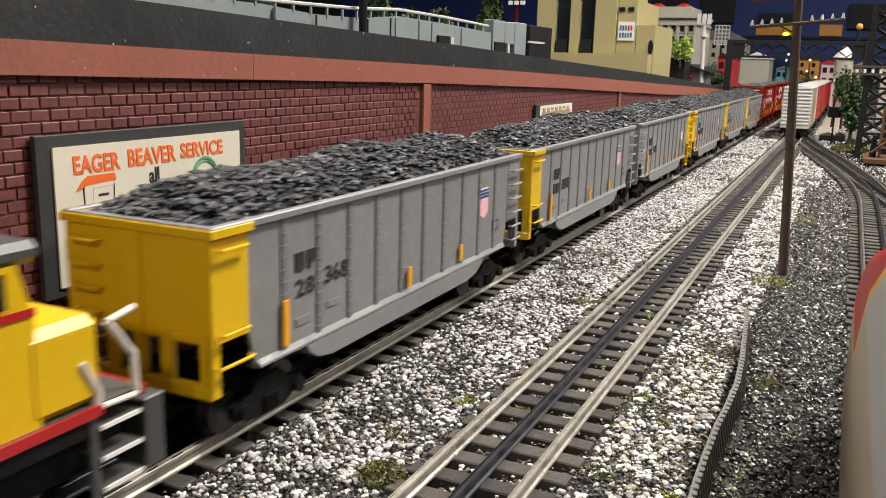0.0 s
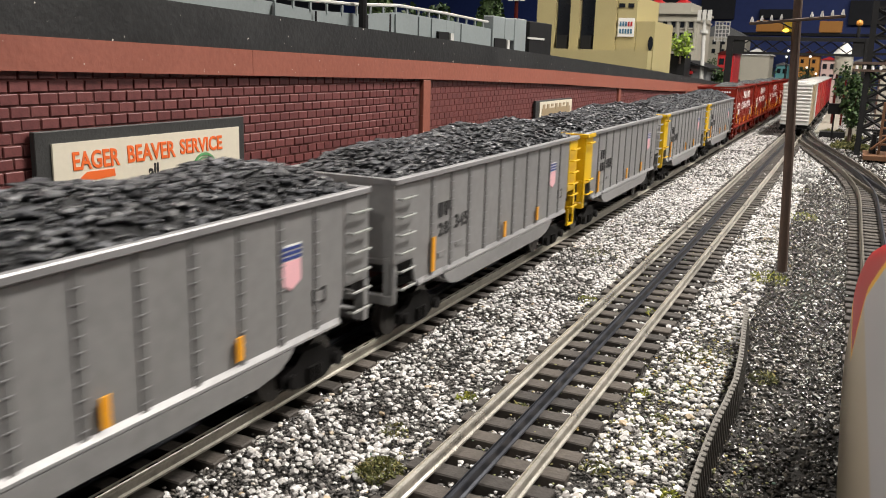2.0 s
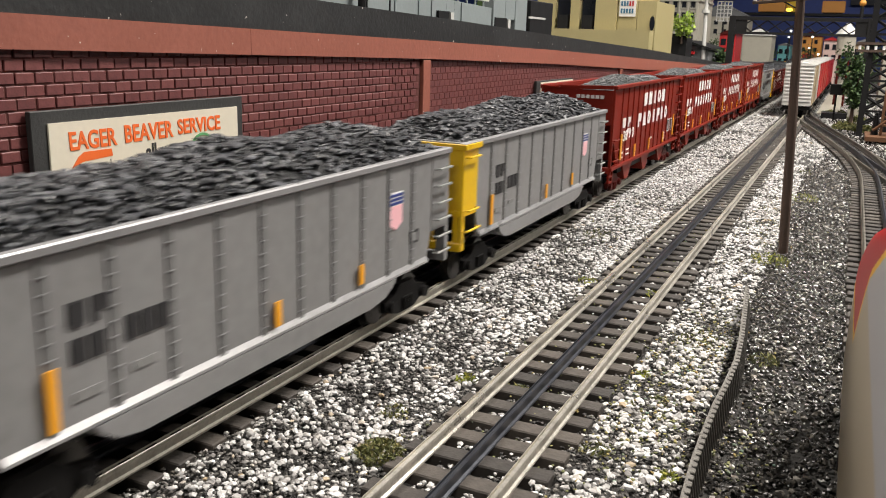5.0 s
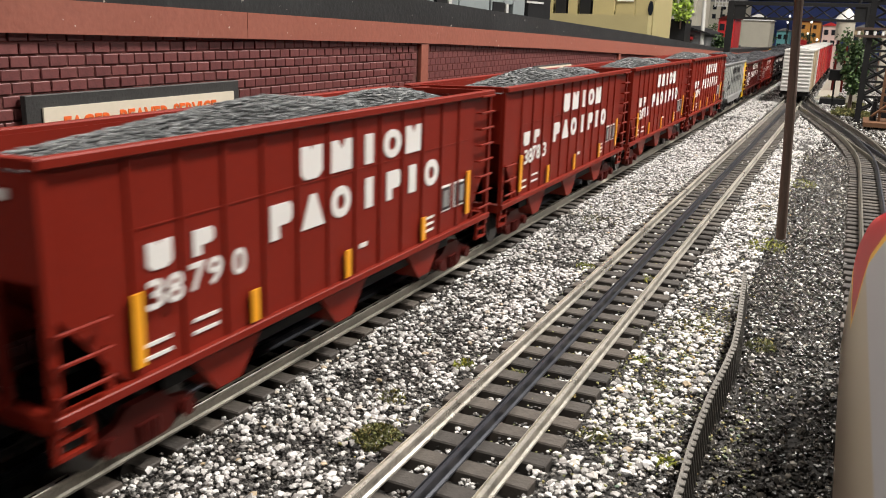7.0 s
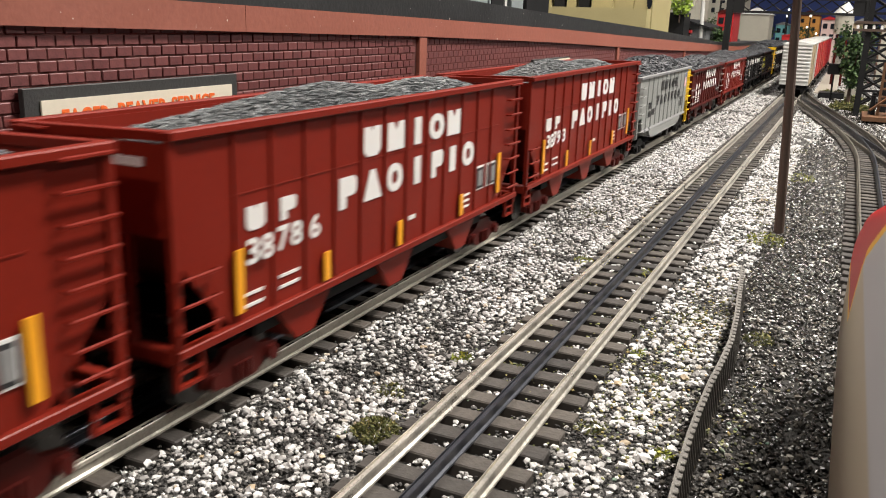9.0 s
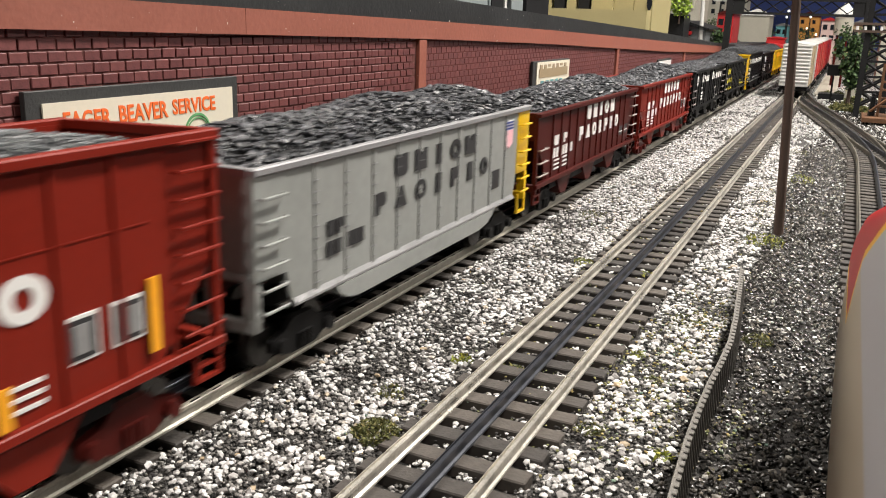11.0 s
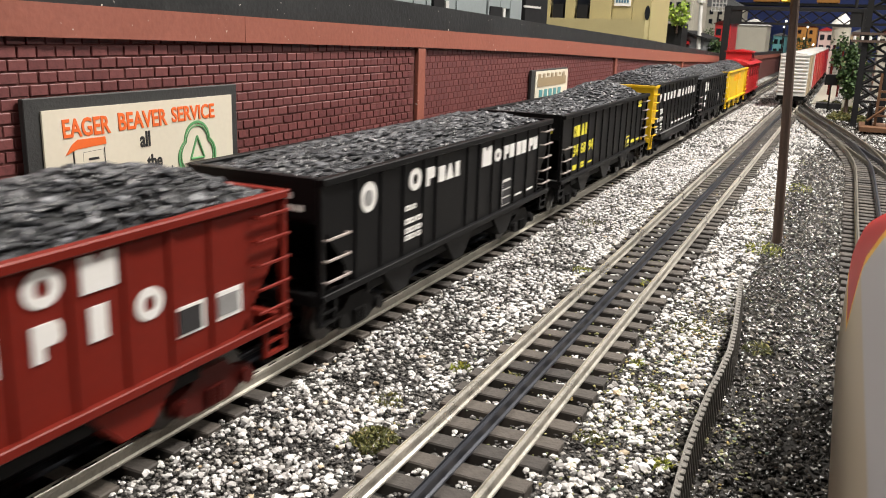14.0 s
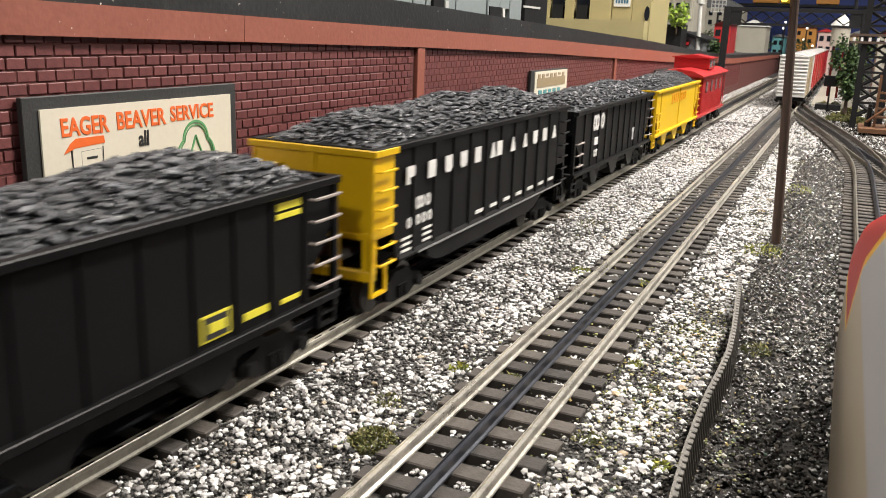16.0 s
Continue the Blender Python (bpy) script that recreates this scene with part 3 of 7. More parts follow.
def track(label, centre, y0, y1, mats, tie_y0, tie_y1):
    root = thing("railway_track", label, "track", "three-rail tracks", "structure")
    n = max(2, int((y1 - y0) / 0.06))
    ys = [y0 + (y1 - y0) * i / n for i in range(n + 1)]
    for off, mat in zip((-G, 0.0, G), mats):
        pts = []
        for y in ys:
            s = (centre(y + 0.01) - centre(y - 0.01)) / 0.02
            d = Vector((1, -s)).normalized()
            pts.append((centre(y) + off * d.x, y + off * d.y))
        if y1 - y0 > 3 and centre(y0) == centre(y1):
            pts = [pts[0], pts[-1]]
        rail("rail", pts, mat, root)
    rng = random.Random(int(y0 * 100) + len(label))
    k = int(tie_y0 / TIE)
    while k * TIE < tie_y1:
        y = k * TIE
        s = (centre(y + 0.01) - centre(y - 0.01)) / 0.02
        piece("tie", TIE_MESH, root, (centre(y) + rng.uniform(-0.0007, 0.0007), y, rng.uniform(-0.0003, 0.0002)), -math.atan(s) + rng.uniform(-0.02, 0.02))
        k += 1
    return root


def build_tracks():
    track("three-rail track with silver outer rails and dark centre rail", lambda y: 0.0, -1.0, 7.0, (M["rail"], M["rail_black"], M["rail"]), 0.12, 2.6)
    track("three-rail track with dull rails under the coal train", lambda y: TRAIN_X, -2.0, 9.0, (M["rail_dull"], M["rail_black"], M["rail_dull"]), 0.08, 3.4)
    track("curved siding that leaves the middle track at a turnout", side_track, -0.6, 2.19, (M["rail_dark"], M["rail_black"], M["rail_dark"]), 0.35, 1.95)
    lead = track("straight lead track that leaves the siding at its turnout", lambda y: 0.022 + (1.884 - y) * 0.1675, 0.72, 1.36, (M["rail_dark"], M["rail_black"], M["rail_dark"]), 0.74, 1.30)
    lead.location = (0, 0, -0.0012)


def rail_slots():
    """Short dark slots along the inner edge of the near rail under the train, and fine turf in the gravel."""
    bm = bmesh.new()
    x = TRAIN_X + G
    for k in range(110):
        y = 0.10 + 0.0118 * k
        box(bm, x + 0.0003, x + 0.0009, y, y + 0.0050, -0.0004, 0.00015)
    root = thing("slotted_rail_edge", "dark slots along the top of a dull rail", "rail detail", "", "structure")
    part("slots", bm, M["truck"], root)
    rng = np.random.default_rng(77)
    c, r = [], []
    for px, py, sx, sy, n in ((0.050, 0.405, 0.009, 0.040, 420), (0.046, 0.300, 0.011, 0.030, 320), (0.030, 0.345, 0.006, 0.02, 90), (0.080, 0.300, 0.006, 0.03, 110), (-0.006, 0.62, 0.012, 0.12, 500), (-0.050, 0.70, 0.02, 0.09, 160), (0.0, 0.33, 0.012, 0.05, 160), (0.055, 0.75, 0.012, 0.10, 260), (-0.034, 0.245, 0.006, 0.01, 60)):
        c.append(np.stack([rng.normal(px, sx, n), rng.normal(py, sy, n), np.full(n, GROUND + 0.0016) + rng.uniform(-0.0004, 0.0008, n)], 1))
        r.append(rng.uniform(0.0003, 0.0008, n))
    scatter("turf", np.concatenate(c), np.concatenate(r), M["turf"], 15, 0.8, "fine yellow-green and olive turf strewn in the ballast", "turf")


BRICK_W, BRICK_H = 0.0087, 0.0047


def build_wall():
    ys = [-1.0 + 0.1 * i for i in range(60)]
    core = tagged(new("wall_west", strip_mesh("wall_west", lambda y: GROUND - 0.002, lambda y: band_low(y) + 0.006, -0.20, WALL_X - 0.0006, M["mortar"], ys)), "maroon block retaining wall below the ramp, dark joints", "wall", "", "structure")
    band = tagged(new("trim", strip_mesh("trim", band_low, band_top, -0.20, -0.1724, M["band"], [-1.0, -0.6, -0.2, 0.1, 0.22, 0.3552])), "terracotta painted wooden cap board with a butt joint", "trim", "", "structure")
    tagged(new("trim", strip_mesh("trim", band_low, band_top, -0.20, -0.1726, M["band"], [0.3558, 0.45, 0.56, 0.7, 0.85, 1.0, 1.2, 1.45, 1.7, 2.0, 2.4, 3.2, 4.2, 5.0])), "terracotta painted wooden cap board, slightly chipped", "trim", "", "structure")
    tagged(new("trim", strip_mesh("trim", lambda y: band_top(y) - 0.001, fascia_top, -0.20, -0.1732, M["fascia"], ys)), "charcoal painted fascia board along the ramp edge", "trim", "", "structure")
    tagged(new("road", strip_mesh("road", lambda y: fascia_top(y) - 0.02, lambda y: fascia_top(y) - 0.003, -0.48, -0.199, M["asphalt"], ys)), "grey asphalt ramp above the retaining wall", "road", "", "structure")
    for y in (0.5475, 1.118, 1.62):
        bm = box(bmesh.new(), WALL_X - 0.004, -0.1729, y + 0.002, y + 0.0135, GROUND - 0.003, band_low(y) - 0.0008, 0.0004)
        tagged(new("trim", mesh_of("trim", bm, M["band"])), "terracotta painted pilaster strip on the block wall", "trim", "", "structure")
    # blocks: the nearest are pieces, the rest one sheet
    rng = random.Random(5)
    bm = box(bmesh.new(), WALL_X - 0.002, WALL_X, 0.0, BRICK_W - 0.0007, 0.0, BRICK_H - 0.0006, 0.00032)
    me = mesh_of("brick", bm, M["brick"])
    sheet, faces, count = [], [], 0
    for r in range(27):
        z = 0.1184 - BRICK_H * (r - 2)
        if z < GROUND:
            break
        y = 0.06 + (BRICK_W / 2 if r % 2 else 0)
        while y < 2.6:
            pil = any(a - BRICK_W < y < a + 0.0125 for a in (0.5475, 1.118, 1.62))
            if z < band_low(y) + 0.001 and not pil:
                if 0.20 < y < 0.50 and z > 0.085 and count < 300:
                    piece("brick", me, core, (rng.uniform(-0.0003, 0.0002), y, z))
                    count += 1
                else:
                    x = WALL_X + rng.uniform(-0.0003, 0.0002) * (1 if y < 0.55 else 0.3) - (0.0003 if y > 0.55 else 0)
                    i = len(sheet)
                    gap = 0.0006 if y < 0.55 else 0.0005
                    y1, z1, e = y + BRICK_W - gap, z + BRICK_H - gap, 0.00032 if y < 0.55 else 0.00022
                    sheet += [(x - 0.002, y, z), (x - 0.002, y1, z), (x - 0.002, y1, z1), (x - 0.002, y, z1), (x, y + e, z + e), (x, y1 - e, z + e), (x, y1 - e, z1 - e), (x, y + e, z1 - e)]
                    faces += [(i + 4, i + 5, i + 6, i + 7), (i, i + 1, i + 5, i + 4), (i + 1, i + 2, i + 6, i + 5), (i + 2, i + 3, i + 7, i + 6), (i + 3, i, i + 4, i + 7)]
            y += BRICK_W
    me = bpy.data.meshes.new("blocks")
    me.from_pydata(sheet, [], faces)
    me.materials.append(M["brick_joined"])
    ob = new("blocks", me)
    ob.parent = core
    tagged(ob, "", "", "", "stuff")


def build_room():
    def slab(name, label, cat, mat, *b):
        tagged(new(name, mesh_of(name, box(bmesh.new(), *b), mat)), label, cat, "", "structure")
    slab("wall_north", "deep blue painted back wall of the hall", "wall", M["blue"], -4, 4, 6.6, 6.7, -1, 2.2)
    slab("wall_east", "dark painted side wall of the hall", "wall", M["dark_room"], 4, 4.1, -3, 6.6, -1, 2.2)
    slab("wall_west_far", "dark painted side wall of the hall", "wall", M["dark_room"], -4.1, -4, -3, 6.6, -1, 2.2)
    slab("wall_south", "dark painted wall behind the camera", "wall", M["dark_room"], -4.1, 4.1, -3.1, -3, -1, 2.2)
    slab("ceiling", "dark ceiling of the exhibition hall", "ceiling", M["dark_room"], -4.1, 4.1, -3.1, 6.7, 2.2, 2.3)


build_ground()
build_ballast()
build_tracks()
build_wall()
build_room()


def text_mesh(name, words, size, material, extrude=0.00015):
    cu = bpy.data.curves.new(name, "FONT")
    cu.body, cu.size, cu.extrude = words, size, extrude
    cu.resolution_u = 3
    cu.offset = size * 0.022
    tmp = bpy.data.objects.new(name, cu)
    scene.collection.objects.link(tmp)
    bpy.context.view_layer.update()
    me = bpy.data.meshes.new_from_object(tmp.evaluated_get(bpy.context.evaluated_depsgraph_get()))
    bpy.data.objects.remove(tmp)
    me.materials.clear()
    me.materials.append(material)
    return me


def wall_text(words, y0, y1, z0, z1, x, material, parent, shear=0.0):
    """Words in the plane of the wall, stretched to a box y0..y1, z0..z1."""
    me = text_mesh("lettering", words, 0.01, material)
    xs = [v.co.x for v in me.vertices]
    zs = [v.co.y for v in me.vertices]
    kx, kz = (y1 - y0) / (max(xs) - min(xs)), (z1 - z0) / (max(zs) - min(zs))
    for v in me.vertices:
        a, b, c = v.co
        b = (b - min(zs)) * kz
        v.co = (x + c, y0 + (a - min(xs)) * kx + shear * b, z0 + b)
    ob = new("lettering", me)
    ob.parent = parent
    return ob


# ---- rolling stock ----
def truck_meshes():
    bm = bmesh.new()
    # cast side frame with arched top, journals and springs
    prism(bm, [(-0.021, 0.0075), (-0.021, 0.0125), (-0.012, 0.0145), (-0.007, 0.0185), (0.007, 0.0185), (0.012, 0.0145), (0.021, 0.0125), (0.021, 0.0075), (0.015, 0.0068), (0.009, 0.0040), (-0.009, 0.0040), (-0.015, 0.0068)], "x", -0.0016, 0.0016)
    for y in (-0.0165, 0.0165):
        rod(bm, (0.0012, y, 0.0095), (0.0042, y, 0.0095), 0.0030, 10)
    for y in (-0.003, 0.0, 0.003):
        rod(bm, (0.0022, y, 0.005), (0.0022, y, 0.0115), 0.0013, 8)
    frame_me = mesh_of("side_frame", bm, M["truck"])
    bm = bmesh.new()
    rod(bm, (-0.0022, 0, 0), (0.0016, 0, 0), 0.0090, 24)
    rod(bm, (0.0012, 0, 0), (0.0024, 0, 0), 0.0102, 24)
    rod(bm, (-0.0026, 0, 0), (-0.0020, 0, 0), 0.0062, 16)
    wheel_me = mesh_of("wheel", bm, M["wheel"])
    bm = box(bmesh.new(), -0.025, 0.025, -0.005, 0.005, 0.009, 0.0165, 0.001)
    for y in (-0.0165, 0.0165):
        rod(bm, (-0.018, y, 0.0095), (0.018, y, 0.0095), 0.0022, 8)
    bolster_me = mesh_of("bolster", bm, M["truck"])
    return frame_me, wheel_me, bolster_me


TRUCK = truck_meshes()


def add_truck(root, y, tint=None):
    frame_me, wheel_me, bolster_me = TRUCK
    if tint:
        frame_me = frame_me.copy()
        frame_me.materials[0] = tint
    t = piece("truck", bolster_me, root, (0, y, 0))
    piece("side_frame", frame_me, t, (0.0262, 0, 0))
    o = piece("side_frame", frame_me, t, (-0.0262, 0, 0), math.pi)
    for yy in (-0.0165, 0.0165):
        piece("wheel", wheel_me, t, (0.0175, yy, 0.0090), math.pi)
        piece("wheel", wheel_me, t, (-0.0175, yy, 0.0090))


def coupler_mesh():
    bm = box(bmesh.new(), -0.003, 0.003, -0.012, 0.012, 0.0125, 0.0175, 0.0008)
    box(bm, -0.006, 0.006, -0.0165, -0.009, 0.011, 0.019, 0.0012)
    box(bm, 0.002, 0.0065, -0.020, -0.015, 0.0115, 0.0185, 0.001)
    return mesh_of("coupler", bm, M["truck"])


COUPLER = coupler_mesh()
RUNG = {}


def rung(root, mat, y, z, w, x=0.0336, along_y=True):
    key = (mat.name, round(w, 4), along_y)
    if key not in RUNG:
        bm = bmesh.new()
        if along_y:
            rod(bm, (0.0012, -w / 2, 0), (0.0012, w / 2, 0), 0.00070, 6)
            for s in (-1, 1):
                rod(bm, (-0.0016, s * w / 2, 0), (0.0014, s * w / 2, 0), 0.0005, 6)
        else:
            rod(bm, (-w / 2, -0.0012, 0), (w / 2, -0.0012, 0), 0.00070, 6)
            for s in (-1, 1):
                rod(bm, (s * w / 2, 0.0016, 0), (s * w / 2, -0.0014, 0), 0.0005, 6)
        RUNG[key] = mesh_of("rung", bm, mat)
    return piece("rung", RUNG[key], root, (x, y, z))


COAL = {}


def coal_mesh(kind, length, rim, bumps, low):
    """A heap of broken coal with a bumpy top, in the car's own space."""
    key = (kind, round(length, 3))
    if key in COAL:
        return COAL[key]
    us, hs = zip(*bumps)
    def top(x, y):
        m = np.interp(y / length, us, hs)
        edge = np.clip(1 - (np.abs(x) / 0.031) ** 2.4, 0, 1)
        return rim + low + (m - low) * edge
    nx, ny = 10, 44
    verts, faces = [], []
    for j in range(ny + 1):
        for i in range(nx + 1):
            x, y = -0.0305 + 0.061 * i / nx, 0.004 + (length - 0.008) * j / ny
            verts.append((x, y, float(top(x, y)) - 0.0015))
    for j in range(ny):
        for i in range(nx):
            a = j * (nx + 1) + i
            faces.append((a, a + 1, a + nx + 2, a + nx + 1))
    bed = bpy.data.meshes.new("coal_bed")
    bed.from_pydata(verts, [], faces)
    bed.materials.append(M["coal_grey_bed" if kind == "low" else "coal_bed"])
    rng = np.random.default_rng(len(COAL) + 40)
    fine = kind == "low"
    n = 9000 if fine else 4200
    x, y = rng.uniform(-0.0300, 0.0300, n), rng.uniform(0.004, length - 0.004, n)
    c = np.stack([x, y, top(x, y) + rng.uniform(-0.0012, 0.0004, n)], 1)
    ob = scatter("loose_coal", c, (0.0006 + 0.0009 * rng.random(n) ** 2) if fine else (0.0010 + 0.0018 * rng.random(n) ** 2.5), M["coal_grey" if fine else "coal"], 60 + len(COAL), 0.6)
    me = ob.data
    bpy.data.objects.remove(ob)
    COAL[key] = (bed, me)
    return COAL[key]


def bars(root, y0, y1, z0, z1, n, mat, fill=0.6, x=0.0319, label=""):
    """A line of n plain letter-sized marks on the side of a car: open frames, or single strokes."""
    bm = bmesh.new()
    step = (y1 - y0) / n
    for i in range(n):
        w = step * fill
        a = y0 + step * (i + 0.5) - w / 2
        # keep each mark on the panel between two ribs
        if w > 0.0035:
            for p, q in RIB_AT.get(root.name, ()):
                if a < q and a + w > p:
                    a = q if a + w / 2 > (p + q) / 2 else p - w
                    break
        t, h = w * 0.32, min((z1 - z0) * 0.2, w * 0.3)
        if n == 1 or w < 0.0022:
            box(bm, x, x + 0.0004, a, a + w, z0, z1)
        else:
            k = min(w, z1 - z0) * 0.3
            eight = lambda d, e, c: [(a + d + c, z0 + e), (a + w - d - c, z0 + e), (a + w - d, z0 + e + c), (a + w - d, z1 - e - c), (a + w - d - c, z1 - e), (a + d + c, z1 - e), (a + d, z1 - e - c), (a + d, z0 + e + c)]
            outer, inner = eight(0, 0, k), eight(t, h, min(k * 0.6, (w - 2 * t) * 0.4))
            for m in range(8):
                prism(bm, [outer[m], outer[(m + 1) % 8], inner[(m + 1) % 8], inner[m]], "x", x, x + 0.0004)
    return part("lettering", bm, mat, root, label)


def marks(root, shapes, mat, x=0.0319):
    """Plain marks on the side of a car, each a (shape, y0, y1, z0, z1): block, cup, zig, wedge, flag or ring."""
    for shape, a, b, z0, z1 in shapes:
        bm = bmesh.new()
        w, h = b - a, z1 - z0
        # keep each mark on the panel between two ribs
        for p, q in RIB_AT.get(root.name, ()):
            if a < q and b > p:
                a = q if a + w / 2 > (p + q) / 2 else p - w
                b = a + w
        flat = lambda pts: prism(bm, pts, "x", x, x + 0.0004)
        if shape == "cup":
            flat([(a + w * 0.22, z0), (b - w * 0.22, z0), (b, z0 + h * 0.2), (b, z1), (b - w * 0.4, z1), (a + w * 0.5, z1 - h * 0.16), (a + w * 0.4, z1), (a, z1), (a, z0 + h * 0.2)])
        elif shape == "zig":
            flat([(a, z0), (b, z0), (b, z1), (b - w * 0.33, z1), (b - w * 0.45, z1 - h * 0.30), (a + w * 0.33, z1), (a, z1)])
        elif shape == "wedge":
            flat([(a, z0), (b, z0), (a + w * 0.62, z1), (a + w * 0.38, z1)])
        elif shape == "flag":
            flat([(a, z0), (a + w * 0.40, z0), (a + w * 0.40, z0 + h * 0.38), (b - w * 0.15, z0 + h * 0.38), (b, z0 + h * 0.52), (b, z1 - h * 0.12), (b - w * 0.15, z1), (a, z1)])
        elif shape == "ring":
            n, yc, zc = 16, (a + b) / 2, (z0 + z1) / 2
            turns = [(math.cos(2 * math.pi * k / n), math.sin(2 * math.pi * k / n)) for k in range(n)]
            loops = [[bm.verts.new((xx, yc + w / 2 * f * c, zc + h / 2 * g * d)) for c, d in turns] for xx, f, g in ((x, 1, 1), (x + 0.0004, 1, 1), (x + 0.0004, 0.40, 0.48), (x, 0.40, 0.48))]
            for i in range(4):
                u, v = loops[i], loops[(i + 1) % 4]
                for k in range(n):
                    bm.faces.new((u[k], u[(k + 1) % n], v[(k + 1) % n], v[k]))
        else:
            box(bm, x, x + 0.0004, a, b, z0, z1)
        part("mark", bm, mat, root)


TWO_ROWS = ("cup", "zig", "bar", "ring", "zig"), ("flag", "wedge", "ring", "bar", "flag", "bar", "ring")


def end_marks(root, mat, top):
    """Two short rows of small plain marks high on the end of a car."""
    for x0, n, z in ((0.0080, 3, top - 0.0092), (0.0050, 5, top - 0.0140)):
        for k in range(n):
            part("mark", box(bmesh.new(), x0 + 0.0041 * k, x0 + 0.0041 * k + 0.0034, -0.0002, 0.0008, z, z + 0.0024), mat, root)


def two_rows(root, mat, upper, lower, z_up, z_low, x=0.0319):
    """Two rows of bold marks; upper and lower give each mark's first and last y."""
    for kinds, spans, (z0, z1) in ((TWO_ROWS[0], upper, z_up), (TWO_ROWS[1], lower, z_low)):
        marks(root, [(k, a, b, z0, z1) for k, (a, b) in zip(kinds, spans)], mat, x)


def number(root, words, y0, y1, z0, z1, mat, x=0.0320):
    """The figures of a car's number, each a part of its own."""
    step = (y1 - y0) / len(words)
    for i, figure in enumerate(words):
        ob = wall_text(figure, y0 + step * (i + 0.07), y0 + step * (i + 0.93), z0, z1, x, mat, root)
        ob.name = "figure"


def add_side(root, mat, pts, sx):
    bm = bmesh.new()
    x0, x1 = (0.0304, 0.0318) if sx > 0 else (-0.0318, -0.0304)
    prism(bm, pts, "x", x0, x1)
    return part("side", bm, mat, root)


RIB, RIB_AT = {}, {}


def add_ribs(root, mat, ys, z0, z1, w, dots=None):
    out = 0.0324 if dots else 0.0327
    if not dots:
        RIB_AT[root.name] = [(y - w / 2 - 0.0003, y + w / 2 + 0.0003) for y in ys]
    key = (mat.name, z0, z1, w)
    if key not in RIB:
        bm = bmesh.new()
        prism(bm, [(0.0312, -w / 2), (out, -w / 2 + 0.0005), (out, w / 2 - 0.0005), (0.0312, w / 2)], "z", z0, z1)
        RIB[key] = mesh_of("rib", bm, mat)
        # rivets drawn as paler dashes, their glint put into the colour
        if dots:
            bm = bmesh.new()
            n = int((z1 - z0 - 0.004) / 0.0046)
            for k in range(n):
                z = z0 + 0.004 + k * 0.0046
                box(bm, 0.0320, 0.0327, -w * 0.42, w * 0.42, z - 0.0002, z + 0.0002)
            RIB[key + ("d",)] = mesh_of("rivets", bm, dots)
    for y in ys:
        o = piece("rib", RIB[key], root, (0, y, 0))
        if dots:
            piece("rivets", RIB[key + ("d",)], o)
        piece("rib", RIB[key], root, (0, y, 0), math.pi)


def rim(root, mat, length, z, w=0.0335, t=0.0035, h=0.003, label="", sag=0.0):
    bm = bmesh.new()
    for s in (-1, 1):
        a, b = sorted((s * w, s * (w - t)))
        d = sag if s < 0 else 0.0
        box(bm, a, b, 0.0, length, z - h - d, z - d, 0.0005)
    for y in (0.0, length - t):
        prism(bm, [(-w + t, z - h - sag), (w - t, z - h), (w - t, z - 0.0002), (-w + t, z - 0.0002 - sag)], "y", y, y + t)
    return part("top_chord", bm, mat, root, label)


HEAP = ((0, -0.001), (0.05, 0.004), (0.1, 0.0095), (0.2, 0.0108), (0.3, 0.0093), (0.39, 0.0100), (0.53, 0.0145), (0.64, 0.0105), (0.69, 0.0095), (0.81, 0.0135), (0.92, 0.0090), (1, 0.0))
FLAT_HEAP = ((0, -0.006), (0.08, -0.003), (0.16, 0.004), (0.23, 0.0078), (0.32, 0.0080), (0.42, 0.0085), (0.54, 0.0102), (0.66, 0.0090), (0.83, 0.0125), (0.92, 0.0070), (1, -0.004))
DIP_HEAP = ((0, -0.006), (0.1, -0.002), (0.3, 0.0005), (0.45, 0.0012), (0.55, 0.005), (0.65, 0.009), (0.8, 0.0125), (0.92, 0.007), (1, -0.004))
LOW_HEAP = ((0, -0.012), (0.09, -0.0055), (0.23, -0.0016), (0.40, 0.0030), (0.47, 0.0042), (0.58, 0.0012), (0.66, -0.001), (0.75, 0.0012), (0.84, 0.0010), (0.96, -0.005), (1, -0.010))


def coal_in(root, kind, length, top, bumps, low):
    bed, lumps = coal_mesh(kind, length, top, bumps, low)
    o = piece("coal_load", bed, root)
    o["label"] = "heaped load of broken black coal"
    l = piece("loose_coal", lumps, o)
    l["kind"] = "stuff"


